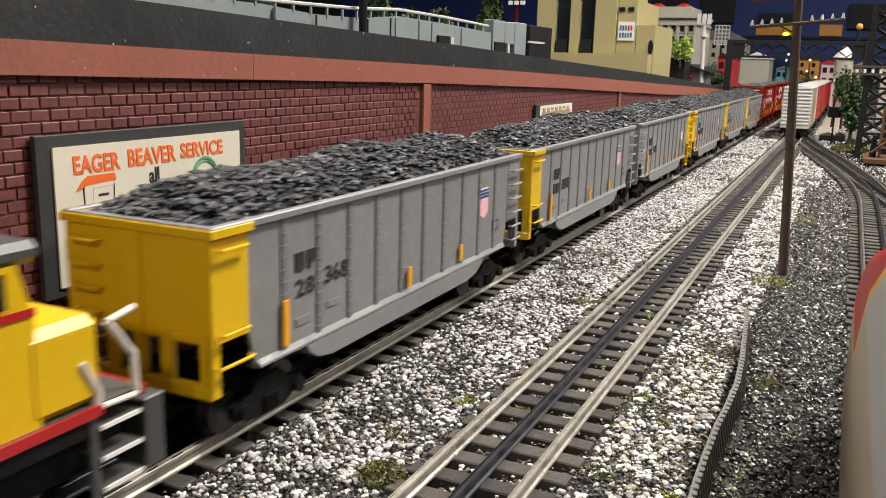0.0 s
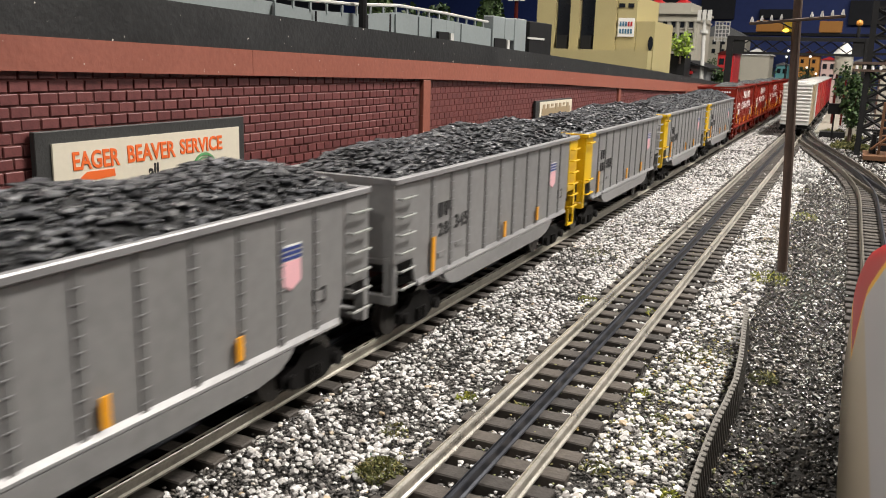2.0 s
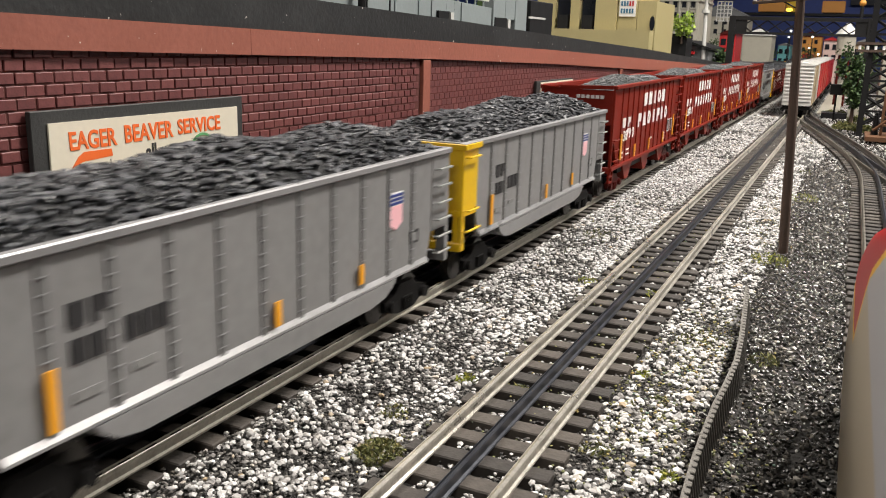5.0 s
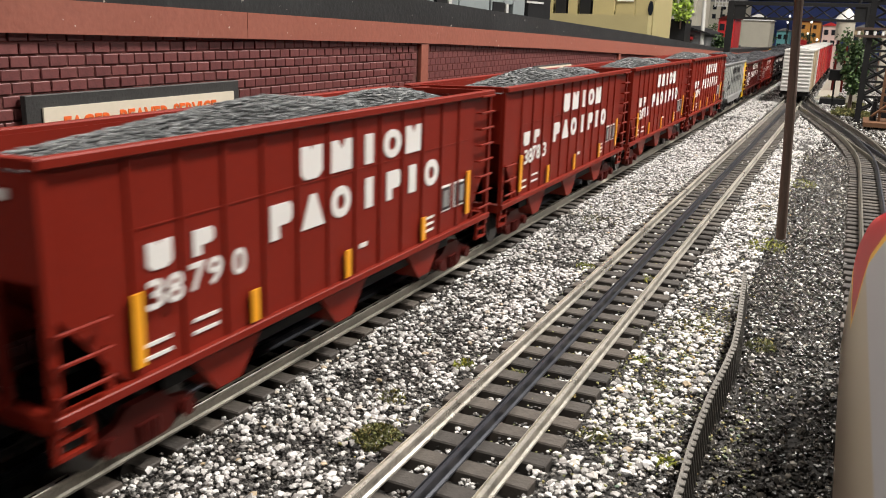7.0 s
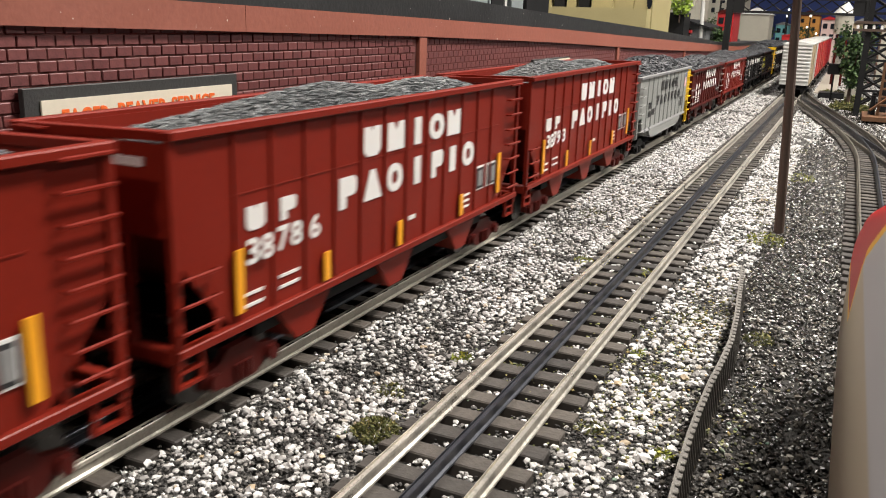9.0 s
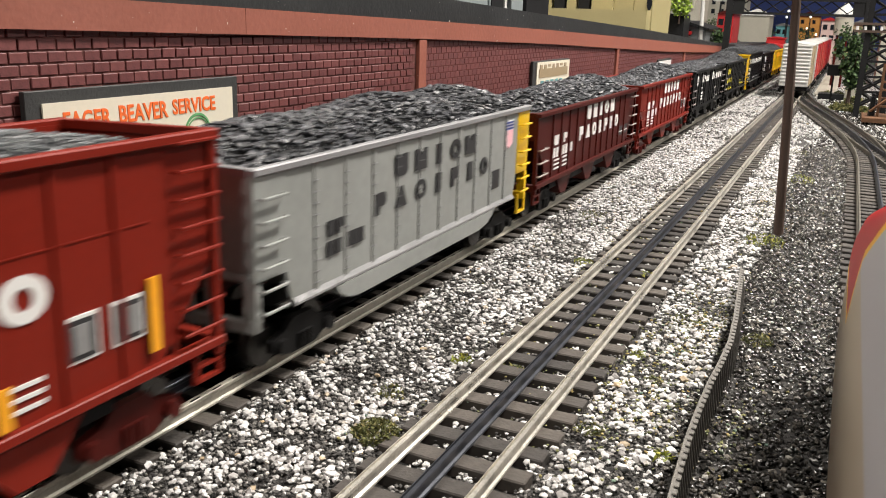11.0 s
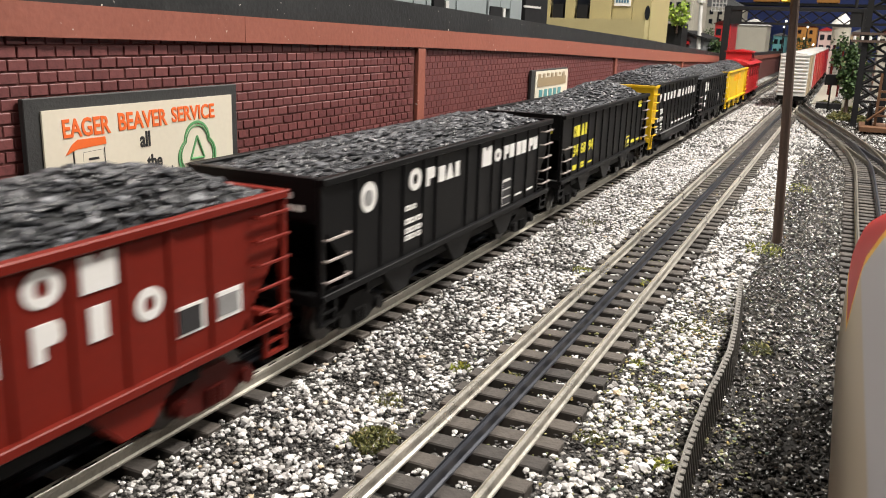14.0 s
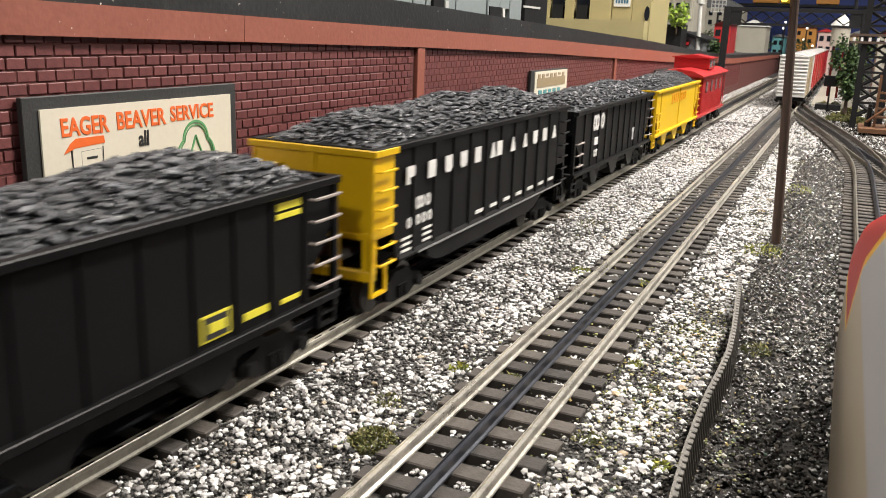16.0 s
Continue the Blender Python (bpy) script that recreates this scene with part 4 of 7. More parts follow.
def tub_gondola(u, label, front, rear, L=0.290, top=0.081, body="silver", deck=0.0262, fancy=True):
    """A high-sided coal gondola with a deep belly tub. front, rear: paint of the end sheets."""
    root = thing("coal_car", label, "freight car", "cars of the coal train")
    mat = M[body]
    for sx in (1, -1):
        add_side(root, mat, [(0.020, top - 0.002), (0.020, 0.040), (0.024, deck), (L - 0.024, deck), (L - 0.020, 0.040), (L - 0.020, top - 0.002)], sx)
        # corner panels in the colour of the ends
        for y0, y1, em in ((0.0, 0.0200, front), (L - 0.0200, L, rear)):
            bm = bmesh.new()
            a, b = (0.0306, 0.0322) if sx > 0 else (-0.0322, -0.0306)
            box(bm, a, b, y0, y1, 0.0405, top - 0.002, 0.0004)
            edge = (y0, y0 + 0.004) if y0 == 0 else (y1 - 0.004, y1)
            box(bm, a, b, edge[0], edge[1], 0.022, 0.0405)
            part("corner_panel", bm, M[em], root)
        bm = bmesh.new()
        prism(bm, [(sx * 0.0300, deck + 0.0026), (sx * 0.0319, deck + 0.0026), (sx * 0.0332, deck + 0.0008), (sx * 0.0332, deck - 0.0002), (sx * 0.0300, deck - 0.0006)], "y", 0.0245, L - 0.0245)
        # the sill's highlight on silver cars is part of its paint
        part("side_sill", bm, M["sill"] if body.startswith("silver") else M["truck"], root)
    ys = [0.0405 + (L - 0.081) * k / 9 for k in range(10)]
    # ribs of silver cars take a darker silver that holds their shade
    add_ribs(root, M["shaded_rib"] if body == "silver" else mat, ys, deck + 0.001, top - 0.0025, 0.0040, M["chord"] if fancy else None)
    for y0, y1, em in ((0.0006, 0.0022, front), (L - 0.0022, L - 0.0006, rear)):
        part("end_wall", box(bmesh.new(), -0.0306, 0.0306, y0, y1, 0.0405, top - 0.0025), M[em], root)
        for x in (-0.0285, -0.012, 0.0, 0.012, 0.0285):
            w = 0.0016 if abs(x) > 0.02 else 0.0024
            part("end_post", box(bmesh.new(), x - w, x + w, y0 - 0.0007, y1 + 0.0007, 0.0265, 0.044 if x else top - 0.003), M[em], root)
        part("end_sill", box(bmesh.new(), -0.0318, 0.0318, y0 - 0.001, y1 + 0.001, 0.0215, 0.0262, 0.0004), M[em], root)
        part("end_rib", box(bmesh.new(), -0.031, 0.031, y0 - 0.0009, y1 + 0.0009, 0.0415, 0.0432), M[em], root)
    for em, y, d in ((front, 0.0, 1), (rear, L, -1)):
        m = M["silver_light"] if em.startswith("silver") else M[em]
        plain = d == 1 and em == "yellow" and fancy
        if plain:
            rung(root, m, y + 0.0100, 0.0440, 0.014)
            rung(root, m, y + 0.0100, 0.0730, 0.014)
            rung(root, m, y + 0.0100, 0.0330, 0.018)
        for k in range(6):
            if not plain:
                rung(root, m, y + d * 0.0100, 0.029 + 0.0085 * k, 0.014)
            rung(root, m, y - d * 0.0012, 0.029 + 0.0085 * k, 0.012, -0.022, False)
        if not fancy or (d == -1 and em == "yellow"):
            bm = bmesh.new()
            for yy in (y + d * 0.0008, y + d * 0.0135):
                box(bm, 0.0308, 0.0322, yy - 0.0008, yy + 0.0008, 0.0140, 0.0265)
            box(bm, 0.0300, 0.0324, min(y + d * 0.0008, y + d * 0.0135), max(y + d * 0.0008, y + d * 0.0135), 0.0140, 0.0152)
            part("stirrup_step", bm, m, root)
    # slope sheets and belly
    for f in ((lambda v: v), (lambda v: L - v)):
        part("slope_sheet", prism(bmesh.new(), [(f(0.006), 0.052), (f(0.060), 0.0240), (f(0.060), 0.0200), (f(0.006), 0.048)], "x", -0.0300, 0.0300), mat, root)
    bm = bmesh.new()
    box(bm, -0.004, 0.004, 0.0, L, 0.014, 0.019)
    part("underframe", bm, M["truck"], root)
    bm = bmesh.new()
    prism(bm, [(0.054, deck - 0.0006), (0.056, 0.0225), (0.062, 0.0190), (0.072, 0.0172), (L - 0.080, 0.0172), (L - 0.068, 0.0190), (L - 0.061, 0.0225), (L - 0.058, deck - 0.0006)], "x", -0.0330, 0.0333)
    part("belly", bm, mat, root)
    rim(root, M["chord"] if body.startswith("silver") else mat, L, top)
    if front == "yellow":
        bm = box(bmesh.new(), -0.0339, 0.0339, -0.0008, 0.0040, top - 0.0040, top - 0.0008, 0.0003)
        for x in (-0.0339, 0.0299):
            box(bm, x, x + 0.0040, 0.0040, 0.0215, top - 0.0040, top - 0.0008, 0.0003)
        part("end_cap", bm, M["yellow"], root)
    coal_in(root, "heap", L, top, HEAP, -0.0020)
    add_truck(root, 0.037)
    add_truck(root, L - 0.037)
    piece("coupler", COUPLER, root, (0, -0.002, 0))
    piece("coupler", COUPLER, root, (0, L + 0.002, 0), math.pi)
    return root


def slope_hopper(u, label, body, L, top, low, bumps, kind, lip="", ribs=11, rib_w=0.0042, bays=3, sill=0.0285, rung_mat=None, rear=None, step=None):
    """An open hopper with sloped ends, ribs, hopper bays and end ladders."""
    root = thing("hopper_car", label, "freight car", "cars of the coal train")
    mat = M[body]
    cut = sill + 0.030
    end_cut, deep = sill + (0.037 if body == "red" else 0.030), 0.011
    for sx in (1, -1):
        lip_z = top - (0.0038 if sx < 0 and body == "red" else 0.002)
        add_side(root, mat, [(0.0015, lip_z), (0.0015, cut), (0.028, sill), (L - 0.028, sill), (L - 0.0015, cut), (L - 0.0015, lip_z)], sx)
        bm = bmesh.new()
        a, b = (0.0300, 0.0342) if sx > 0 else (-0.0342, -0.0300)
        box(bm, a, b, 0.0, L, sill - 0.0026, sill + 0.0006, 0.0004)
        part("side_sill", bm, mat, root)
        for y in (0.0, L - 0.0035):
            bm = box(bmesh.new(), min(a, b) + 0.0006, max(a, b) - 0.0012, y, y + 0.0035, sill - 0.006, top - (0.0046 if sx < 0 and body == "red" else 0.003), 0.0003)
            part("corner_post", bm, mat, root)
    y0, y1 = 0.0285, L - 0.0285
    spots = ribs if isinstance(ribs, tuple) else [y0 + (y1 - y0) * k / (ribs - 1) for k in range(ribs)]
    add_ribs(root, mat, spots, sill + 0.0008, top - 0.0024, rib_w)
    for y in (0.0006, L - 0.0022):
        part("end_wall", box(bmesh.new(), -0.0306, 0.0306, y, y + 0.0016, end_cut, top - (0.0042 if body == "red" else 0.0025)), mat, root)
        part("end_sill", box(bmesh.new(), -0.0318, 0.0318, y - 0.0012, y + 0.0028, sill - 0.0048, sill + 0.0006, 0.0004), mat, root)
        for x in (-0.014, 0.014):
            part("end_post", box(bmesh.new(), x - 0.0015, x + 0.0015, y - 0.0004, y + 0.0012, sill, end_cut), mat, root)
    for f in ((lambda v: v), (lambda v: L - v)):
        part("slope_sheet", prism(bmesh.new(), [(f(deep), end_cut + 0.004), (f(0.062), sill - 0.004), (f(0.062), sill - 0.008), (f(deep), end_cut)], "x", -0.0302, 0.0302), mat, root)
        part("end_strut", box(bmesh.new(), 0.0306, 0.0318, f(0.0215) - 0.0012, f(0.0215) + 0.0012, sill, sill + 0.012), mat, root)
        bm = bmesh.new()
        for yy in (f(0.0010), f(0.0125)):
            box(bm, 0.0306, 0.0322, yy - 0.0009, yy + 0.0009, sill - 0.0135, sill - 0.002)
        for z in (sill - 0.0135, sill - 0.0085):
            box(bm, 0.0300, 0.0324, min(f(0.001), f(0.0125)), max(f(0.001), f(0.0125)), z, z + 0.0012)
        part("stirrup_step", bm, mat, root)
    bm = box(bmesh.new(), -0.0285, 0.0285, 0.045, L - 0.045, sill - 0.010, sill)
    box(bm, -0.004, 0.004, 0.0, L, 0.014, 0.020)
    part("underframe", bm, M["truck"], root)
    for k in range(bays):
        yc = 0.076 + (L - 0.152) * k / max(bays - 1, 1)
        bm = bmesh.new()
        prism(bm, [(yc - 0.021, sill - 0.002), (yc - 0.006, 0.0100), (yc + 0.006, 0.0100), (yc + 0.021, sill - 0.002)], "x", -0.0275, 0.0300)
        part("hopper_bay", bm, mat, root)
    rm = rung_mat or mat
    n = int((top - sill) / 0.0088)
    for d, y in ((1, 0.0), (-1, L)):
        for k in range(n):
            if d < 0 or k < 3:
                rung(root, rm, y + d * 0.0105, sill + 0.006 + 0.0088 * k, 0.018)
            rung(root, rm, y - d * 0.0010, sill + 0.006 + 0.0088 * k, 0.011, -0.022, False)
    rim(root, M[lip] if lip else mat, L, top, 0.0345, 0.0038, 0.0032, sag=0.0018 if body == "red" else 0.0)
    coal_in(root, kind, L, top, bumps, low)
    add_truck(root, 0.038, M[step] if step else None)
    add_truck(root, L - 0.038, M[step] if step else None)
    piece("coupler", COUPLER, root, (0, -0.002, 0))
    piece("coupler", COUPLER, root, (0, L + 0.002, 0), math.pi)
    return root


def grey_marks(root, digits):
    k = M["black_letter"]
    marks(root, [("cup", 0.0478, 0.0540, 0.0560, 0.0635), ("flag", 0.0560, 0.0622, 0.0560, 0.0635)], k)
    if digits:
        number(root, digits[0], 0.0478, 0.0610, 0.0460, 0.0530, k)
        number(root, digits[1], 0.0680, 0.0860, 0.0470, 0.0545, k)
    else:
        marks(root, [("block", 0.0480 + 0.0068 * i, 0.0534 + 0.0068 * i, 0.0460, 0.0530) for i in range(2)] + [("block", 0.0680 + 0.0062 * i, 0.0730 + 0.0062 * i, 0.0470, 0.0545) for i in range(3)], k)
    bars(root, 0.0480, 0.0580, 0.0350, 0.0378, 1, M["grey_letter"], 1.0)
    bars(root, 0.0700, 0.0790, 0.0370, 0.0395, 1, M["grey_letter"], 1.0)
    for y, z0, z1 in ((0.040, 0.030, 0.0475), (0.140, 0.030, 0.0395), (0.200, 0.031, 0.0395)):
        part("reflector", box(bmesh.new(), 0.0330, 0.0338, y - 0.0016, y + 0.0016, z0, z1), M["orange_stripe"], root)
    shield(root, 0.2325, 0.0485, 0.0655)
    bars(root, 0.247, 0.256, 0.0385, 0.0450, 1, M["black_letter"], 1.0)
    bars(root, 0.249, 0.254, 0.0398, 0.0437, 1, M["silver"], 1.0, 0.0321)


def shield(root, y, z0, z1):
    h = z1 - z0
    bm = bmesh.new()
    prism(bm, [(y - 0.006, z0 + h * 0.18), (y, z0), (y + 0.006, z0 + h * 0.18), (y + 0.006, z0 + h * 0.66), (y - 0.006, z0 + h * 0.66)], "x", 0.0318, 0.0324)
    part("badge", bm, M["pink"], root, "faded pink and navy shield badge")
    bm = bmesh.new()
    for k in range(3):
        box(bm, 0.0318, 0.0325, y - 0.0062, y + 0.0062, z0 + h * (0.70 + 0.11 * k), z0 + h * (0.765 + 0.11 * k))
    part("badge", bm, M["navy"], root)
    bm = box(bmesh.new(), 0.0316, 0.0322, y - 0.0066, y + 0.0066, z0 + h * 0.66, z1 + 0.0004)
    part("badge", bm, M["white"], root)


def red_marks(root, digits):
    w = M["white"]
    two_rows(root, w, ((0.1164, 0.1310), (0.1378, 0.1535), (0.1655, 0.1724), (0.1821, 0.1990), (0.2025, 0.2180)),
             ((0.0983, 0.1118), (0.1164, 0.1324), (0.1386, 0.1536), (0.1659, 0.1724), (0.1849, 0.1977), (0.2065, 0.2137), (0.2220, 0.2376)), (0.0753, 0.0880), (0.0562, 0.0693))
    marks(root, [("cup", 0.0375, 0.0482, 0.0602, 0.0689), ("flag", 0.0577, 0.0676, 0.0602, 0.0687)], w)
    part("weld_seam", box(bmesh.new(), 0.0316, 0.0321, 0.030, 0.276, 0.0738, 0.0743), M["red"], root)
    number(root, digits[:2], 0.0345, 0.0512, 0.0488, 0.0582, w, 0.0339)
    number(root, digits[2:4], 0.0550, 0.0722, 0.0488, 0.0582, w)
    number(root, digits[4:], 0.0762, 0.0848, 0.0488, 0.0582, w)
    for k in range(2):
        bars(root, 0.0345, 0.0465, 0.0370 - 0.0042 * k, 0.0382 - 0.0042 * k, 1, w, 0.95)
        bars(root, 0.0560, 0.0690, 0.0385 - 0.0042 * k, 0.0397 - 0.0042 * k, 1, w, 0.95)
    bars(root, 0.1610, 0.1680, 0.0395, 0.0415, 1, w, 0.95)


def oxide_marks(root):
    w = M["white"]
    two_rows(root, w, ((0.1218, 0.1325), (0.1396, 0.1504), (0.1595, 0.1658), (0.1751, 0.1873), (0.1939, 0.2066)),
                  ((0.1026, 0.1128), (0.1212, 0.1328), (0.1395, 0.1509), (0.1601, 0.1660), (0.1768, 0.1862), (0.1958, 0.2022), (0.2131, 0.2246)), (0.0604, 0.0712), (0.0459, 0.0563))
    marks(root, [("cup", 0.0397, 0.0493, 0.0494, 0.0565), ("flag", 0.0618, 0.0698, 0.0496, 0.0564)] + [("block", a, a + 0.0048, 0.0408, 0.0474) for a in (0.0385, 0.0452, 0.0602, 0.0668, 0.0800)], w)


def build_train():
    cars = []
    heap = FLAT_HEAP
    greys = [(0.211, "yellow", "silver"), (0.524, "yellow", "silver"), (0.837, "silver", "yellow"), (1.150, "yellow", "silver"), (1.463, "yellow", "silver"), (1.771, "yellow", "silver")]
    seen = {0.211: ("28", "368"), 0.837: ("28", "345")}
    for u, fr, re in greys:
        txt = "silver-grey coal gondola heaped with coal, " + ("yellow front end" if fr == "yellow" else "yellow rear end")
        c = tub_gondola(u, txt, fr, re)
        grey_marks(c, seen.get(u))
        cars.append((c, u))
    for u, digits in ((2.086, "38790"), (2.413, "38783"), (2.740, "38786"), (3.067, "38793")):
        c = slope_hopper(u, "bright oxide-red hopper car part-filled with grey coal", "red", 0.306, 0.099, -0.014, LOW_HEAP, "low", ribs=tuple(0.0320 + 0.0210 * k for k in range(12)), rib_w=0.0030, step="brown")
        red_marks(c, digits)
        for y, z0, z1 in ((0.0315, 0.0325, 0.0555), (0.087, 0.030, 0.0417), (0.150, 0.030, 0.0417), (0.221, 0.0305, 0.042), (0.2745, 0.034, 0.0575)):
            part("reflector", box(bmesh.new(), 0.0330, 0.0338, y - 0.0020, y + 0.0020, z0, z1), M["orange_stripe"], c)
        for y0, y1 in ((0.241, 0.254), (0.259, 0.271)):
            bm = box(bmesh.new(), 0.0318, 0.0324, y0, y1, 0.0400, 0.0535)
            part("data_panel", bm, M["white"], c)
            bm = box(bmesh.new(), 0.0322, 0.0327, y0 + 0.001, y1 - 0.001, 0.0410, 0.0525)
            part("data_panel", bm, M["black_letter"], c)
            bars(c, y0 + 0.0035, y1 - 0.0035, 0.0425, 0.0510, 1, M["grey_letter"], 1.0, 0.0326)
        for k in range(3):
            bars(c, 0.2245, 0.2345, 0.0330 + 0.0032 * k, 0.0342 + 0.0032 * k, 1, M["white"], 1.0)
        bm = bmesh.new()
        for k in range(6):
            box(bm, -0.001 + 0.0042 * k, 0.0018 + 0.0042 * k, -0.0006, 0.0008, 0.0875, 0.0903)
        part("lettering", bm, M["white"], c)
        cars.append((c, u))
    c = tub_gondola(3.392, "pale grey coal gondola with black lettering marks, yellow rear end", "silver_light", "yellow", 0.288, 0.0825, "silver_light")
    k = M["black_letter"]
    two_rows(c, k, ((0.1055, 0.1177), (0.1258, 0.1381), (0.1495, 0.1550), (0.1661, 0.1793), (0.1857, 0.1987)),
             ((0.0866, 0.0966), (0.1059, 0.1172), (0.1267, 0.1380), (0.1495, 0.1551), (0.1680, 0.1767), (0.1896, 0.1960), (0.2077, 0.2182)), (0.0636, 0.0738), (0.0490, 0.0590), 0.0323)
    marks(c, [("cup", 0.0478, 0.0535, 0.0480, 0.0545), ("flag", 0.0550, 0.0606, 0.0480, 0.0545), ("block", 0.0475, 0.0525, 0.0398, 0.0460), ("block", 0.0535, 0.0585, 0.0398, 0.0460), ("block", 0.0635, 0.0675, 0.0405, 0.0470), ("block", 0.0682, 0.0722, 0.0405, 0.0470), ("block", 0.0729, 0.0768, 0.0405, 0.0470)], k, 0.0323)
    shield(c, 0.2525, 0.059, 0.0755)
    bars(c, 0.2270, 0.2390, 0.0375, 0.0485, 1, M["black_letter"], 1.0)
    cars.append((c, 3.392))
    c = slope_hopper(3.697, "dark oxide-brown hopper car heaped with coal", "brown", 0.288, 0.0755, -0.002, heap, "heap2", ribs=(0.0355, 0.0555, 0.0757, 0.0955, 0.1170, 0.1360, 0.1550, 0.1705, 0.1906, 0.2098, 0.2285, 0.2475), rib_w=0.0032, rung_mat=M["rung_grey"], sill=0.027)
    oxide_marks(c)
    for k in range(3):
        bars(c, 0.0420, 0.0540, 0.0320 + 0.003 * k, 0.0332 + 0.003 * k, 1, M["white"], 1.0)
        bars(c, 0.0620, 0.0720, 0.0320 + 0.003 * k, 0.0332 + 0.003 * k, 1, M["white"], 1.0)
    for y in (0.228, 0.246):
        bars(c, y, y + 0.012, 0.0360, 0.0440, 1, M["black_letter"], 1.0)
        bars(c, y, y + 0.012, 0.0390, 0.0398, 1, M["white"], 1.0, 0.0322)
    end_marks(c, M["white"], 0.0755)
    cars.append((c, 3.697))
    c = slope_hopper(4.008, "dull red hopper car heaped with coal", "dark_red", 0.289, 0.0755, -0.002, DIP_HEAP, "heap2b", ribs=(0.0355, 0.0555, 0.0757, 0.0955, 0.1170, 0.1360, 0.1550, 0.1705, 0.1906, 0.2098, 0.2285, 0.2475), rib_w=0.0032, sill=0.027, step="brown")
    oxide_marks(c)
    for k in range(3):
        bars(c, 0.0400, 0.0510, 0.0320 + 0.003 * k, 0.0332 + 0.003 * k, 1, M["white"], 1.0)
        bars(c, 0.0610, 0.0710, 0.0320 + 0.003 * k, 0.0332 + 0.003 * k, 1, M["white"], 1.0)
    bars(c, 0.2270, 0.2400, 0.0360, 0.0460, 1, M["white"], 1.0)
    bars(c, 0.2280, 0.2390, 0.0370, 0.0450, 1, M["black_letter"], 1.0, 0.0322)
    bars(c, 0.2470, 0.2600, 0.0360, 0.0460, 1, M["white"], 1.0)
    bars(c, 0.2480, 0.2590, 0.0375, 0.0445, 1, M["grey_letter"], 1.0, 0.0322)
    end_marks(c, M["white"], 0.0755)
    cars.append((c, 4.008))
    c = slope_hopper(4.320, "black hopper car with white lettering marks, heaped with coal", "black", 0.291, 0.0755, -0.002, [(u, h * 0.5 - 0.001) for u, h in FLAT_HEAP], "heap2c", ribs=(0.0290, 0.0510, 0.0725, 0.0938, 0.1083, 0.1480, 0.1645, 0.1860, 0.2012, 0.2233, 0.2464, 0.2680), rib_w=0.0028, rung_mat=M["rung_grey"], sill=0.027)
    marks(c, [("ring", 0.0779, 0.0910, 0.0577, 0.0688), ("flag", 0.0964, 0.1061, 0.0577, 0.0668), ("block", 0.1108, 0.1185, 0.0577, 0.0656), ("wedge", 0.1199, 0.1295, 0.0577, 0.0656), ("bar", 0.1315, 0.1370, 0.0577, 0.0656), ("zig", 0.1690, 0.1830, 0.0577, 0.0687), ("ring", 0.1883, 0.1987, 0.0580, 0.0657)]
          + [(f, a, a + 0.0080, 0.0578, 0.0660) for f, a in (("flag", 0.2037), ("bar", 0.2133), ("block", 0.2252), ("block", 0.2350), ("flag", 0.2480), ("zig", 0.2572))], M["white"])
    bm = bmesh.new()
    rod(bm, (0.0316, 0.0393, 0.0620), (0.0323, 0.0393, 0.0620), 0.0068, 24)
    part("badge", bm, M["white"], c, "round white badge")
    bm = bmesh.new()
    rod(bm, (0.0320, 0.0388, 0.0616), (0.0326, 0.0388, 0.0616), 0.0036, 12)
    part("badge", bm, M["grey_letter"], c)
    for z in (0.0490, 0.0425, 0.0380, 0.0345):
        bars(c, 0.0720, 0.0860 if z > 0.045 else 0.0930, z, z + 0.0025, 3, M["white"], 0.8)
    bars(c, 0.2033, 0.2168, 0.0289, 0.0451, 1, M["white"], 1.0)
    for k in range(3):
        bars(c, 0.2041, 0.2160, 0.0297 + 0.0050 * k, 0.0336 + 0.0050 * k, 1, M["black_letter"], 1.0, 0.0322)
    for y in (0.226, 0.247):
        bars(c, y, y + 0.012, 0.0318, 0.0330, 1, M["white"], 1.0)
    end_marks(c, M["white"], 0.0755)
    cars.append((c, 4.320))
    c = slope_hopper(4.640, "black hopper car with yellow lettering marks, heaped with coal", "black", 0.291, 0.0755, -0.002, DIP_HEAP, "heap2d", ribs=(0.0285, 0.0497, 0.0720, 0.0930, 0.1153, 0.1376, 0.1599, 0.1822, 0.2045, 0.2260, 0.2470, 0.2680), rib_w=0.0030, rung_mat=M["rung_grey"], sill=0.027)
    y = M["yellow_letter"]
    marks(c, [("ring", 0.0303, 0.0385, 0.0560, 0.0646), ("block", 0.0394, 0.0476, 0.0560, 0.0646), ("wedge", 0.0516, 0.0600, 0.0560, 0.0650), ("bar", 0.0622, 0.0664, 0.0560, 0.0650), ("block", 0.0339, 0.0432, 0.0305, 0.0342), ("block", 0.0559, 0.0646, 0.0325, 0.0345), ("block", 0.0559, 0.0646, 0.0300, 0.0318), ("block", 0.0774, 0.0885, 0.0312, 0.0326), ("block", 0.2296, 0.2439, 0.0312, 0.0340), ("block", 0.2520, 0.2640, 0.0312, 0.0330), ("block", 0.2497, 0.2650, 0.0672, 0.0700), ("block", 0.2497, 0.2650, 0.0640, 0.0660)], y)
    for digits, a in (("34", 0.0326), ("68", 0.0537), ("94", 0.0760)):
        number(c, digits, a, a + 0.0138, 0.0413, 0.0497, y)
    bars(c, 0.2065, 0.2224, 0.0298, 0.0392, 1, y, 0.95)
    bars(c, 0.2078, 0.2211, 0.0307, 0.0383, 1, M["black_letter"], 0.95, 0.0322)
    bars(c, 0.2100, 0.2190, 0.0328, 0.0362, 1, y, 0.95, 0.0325)
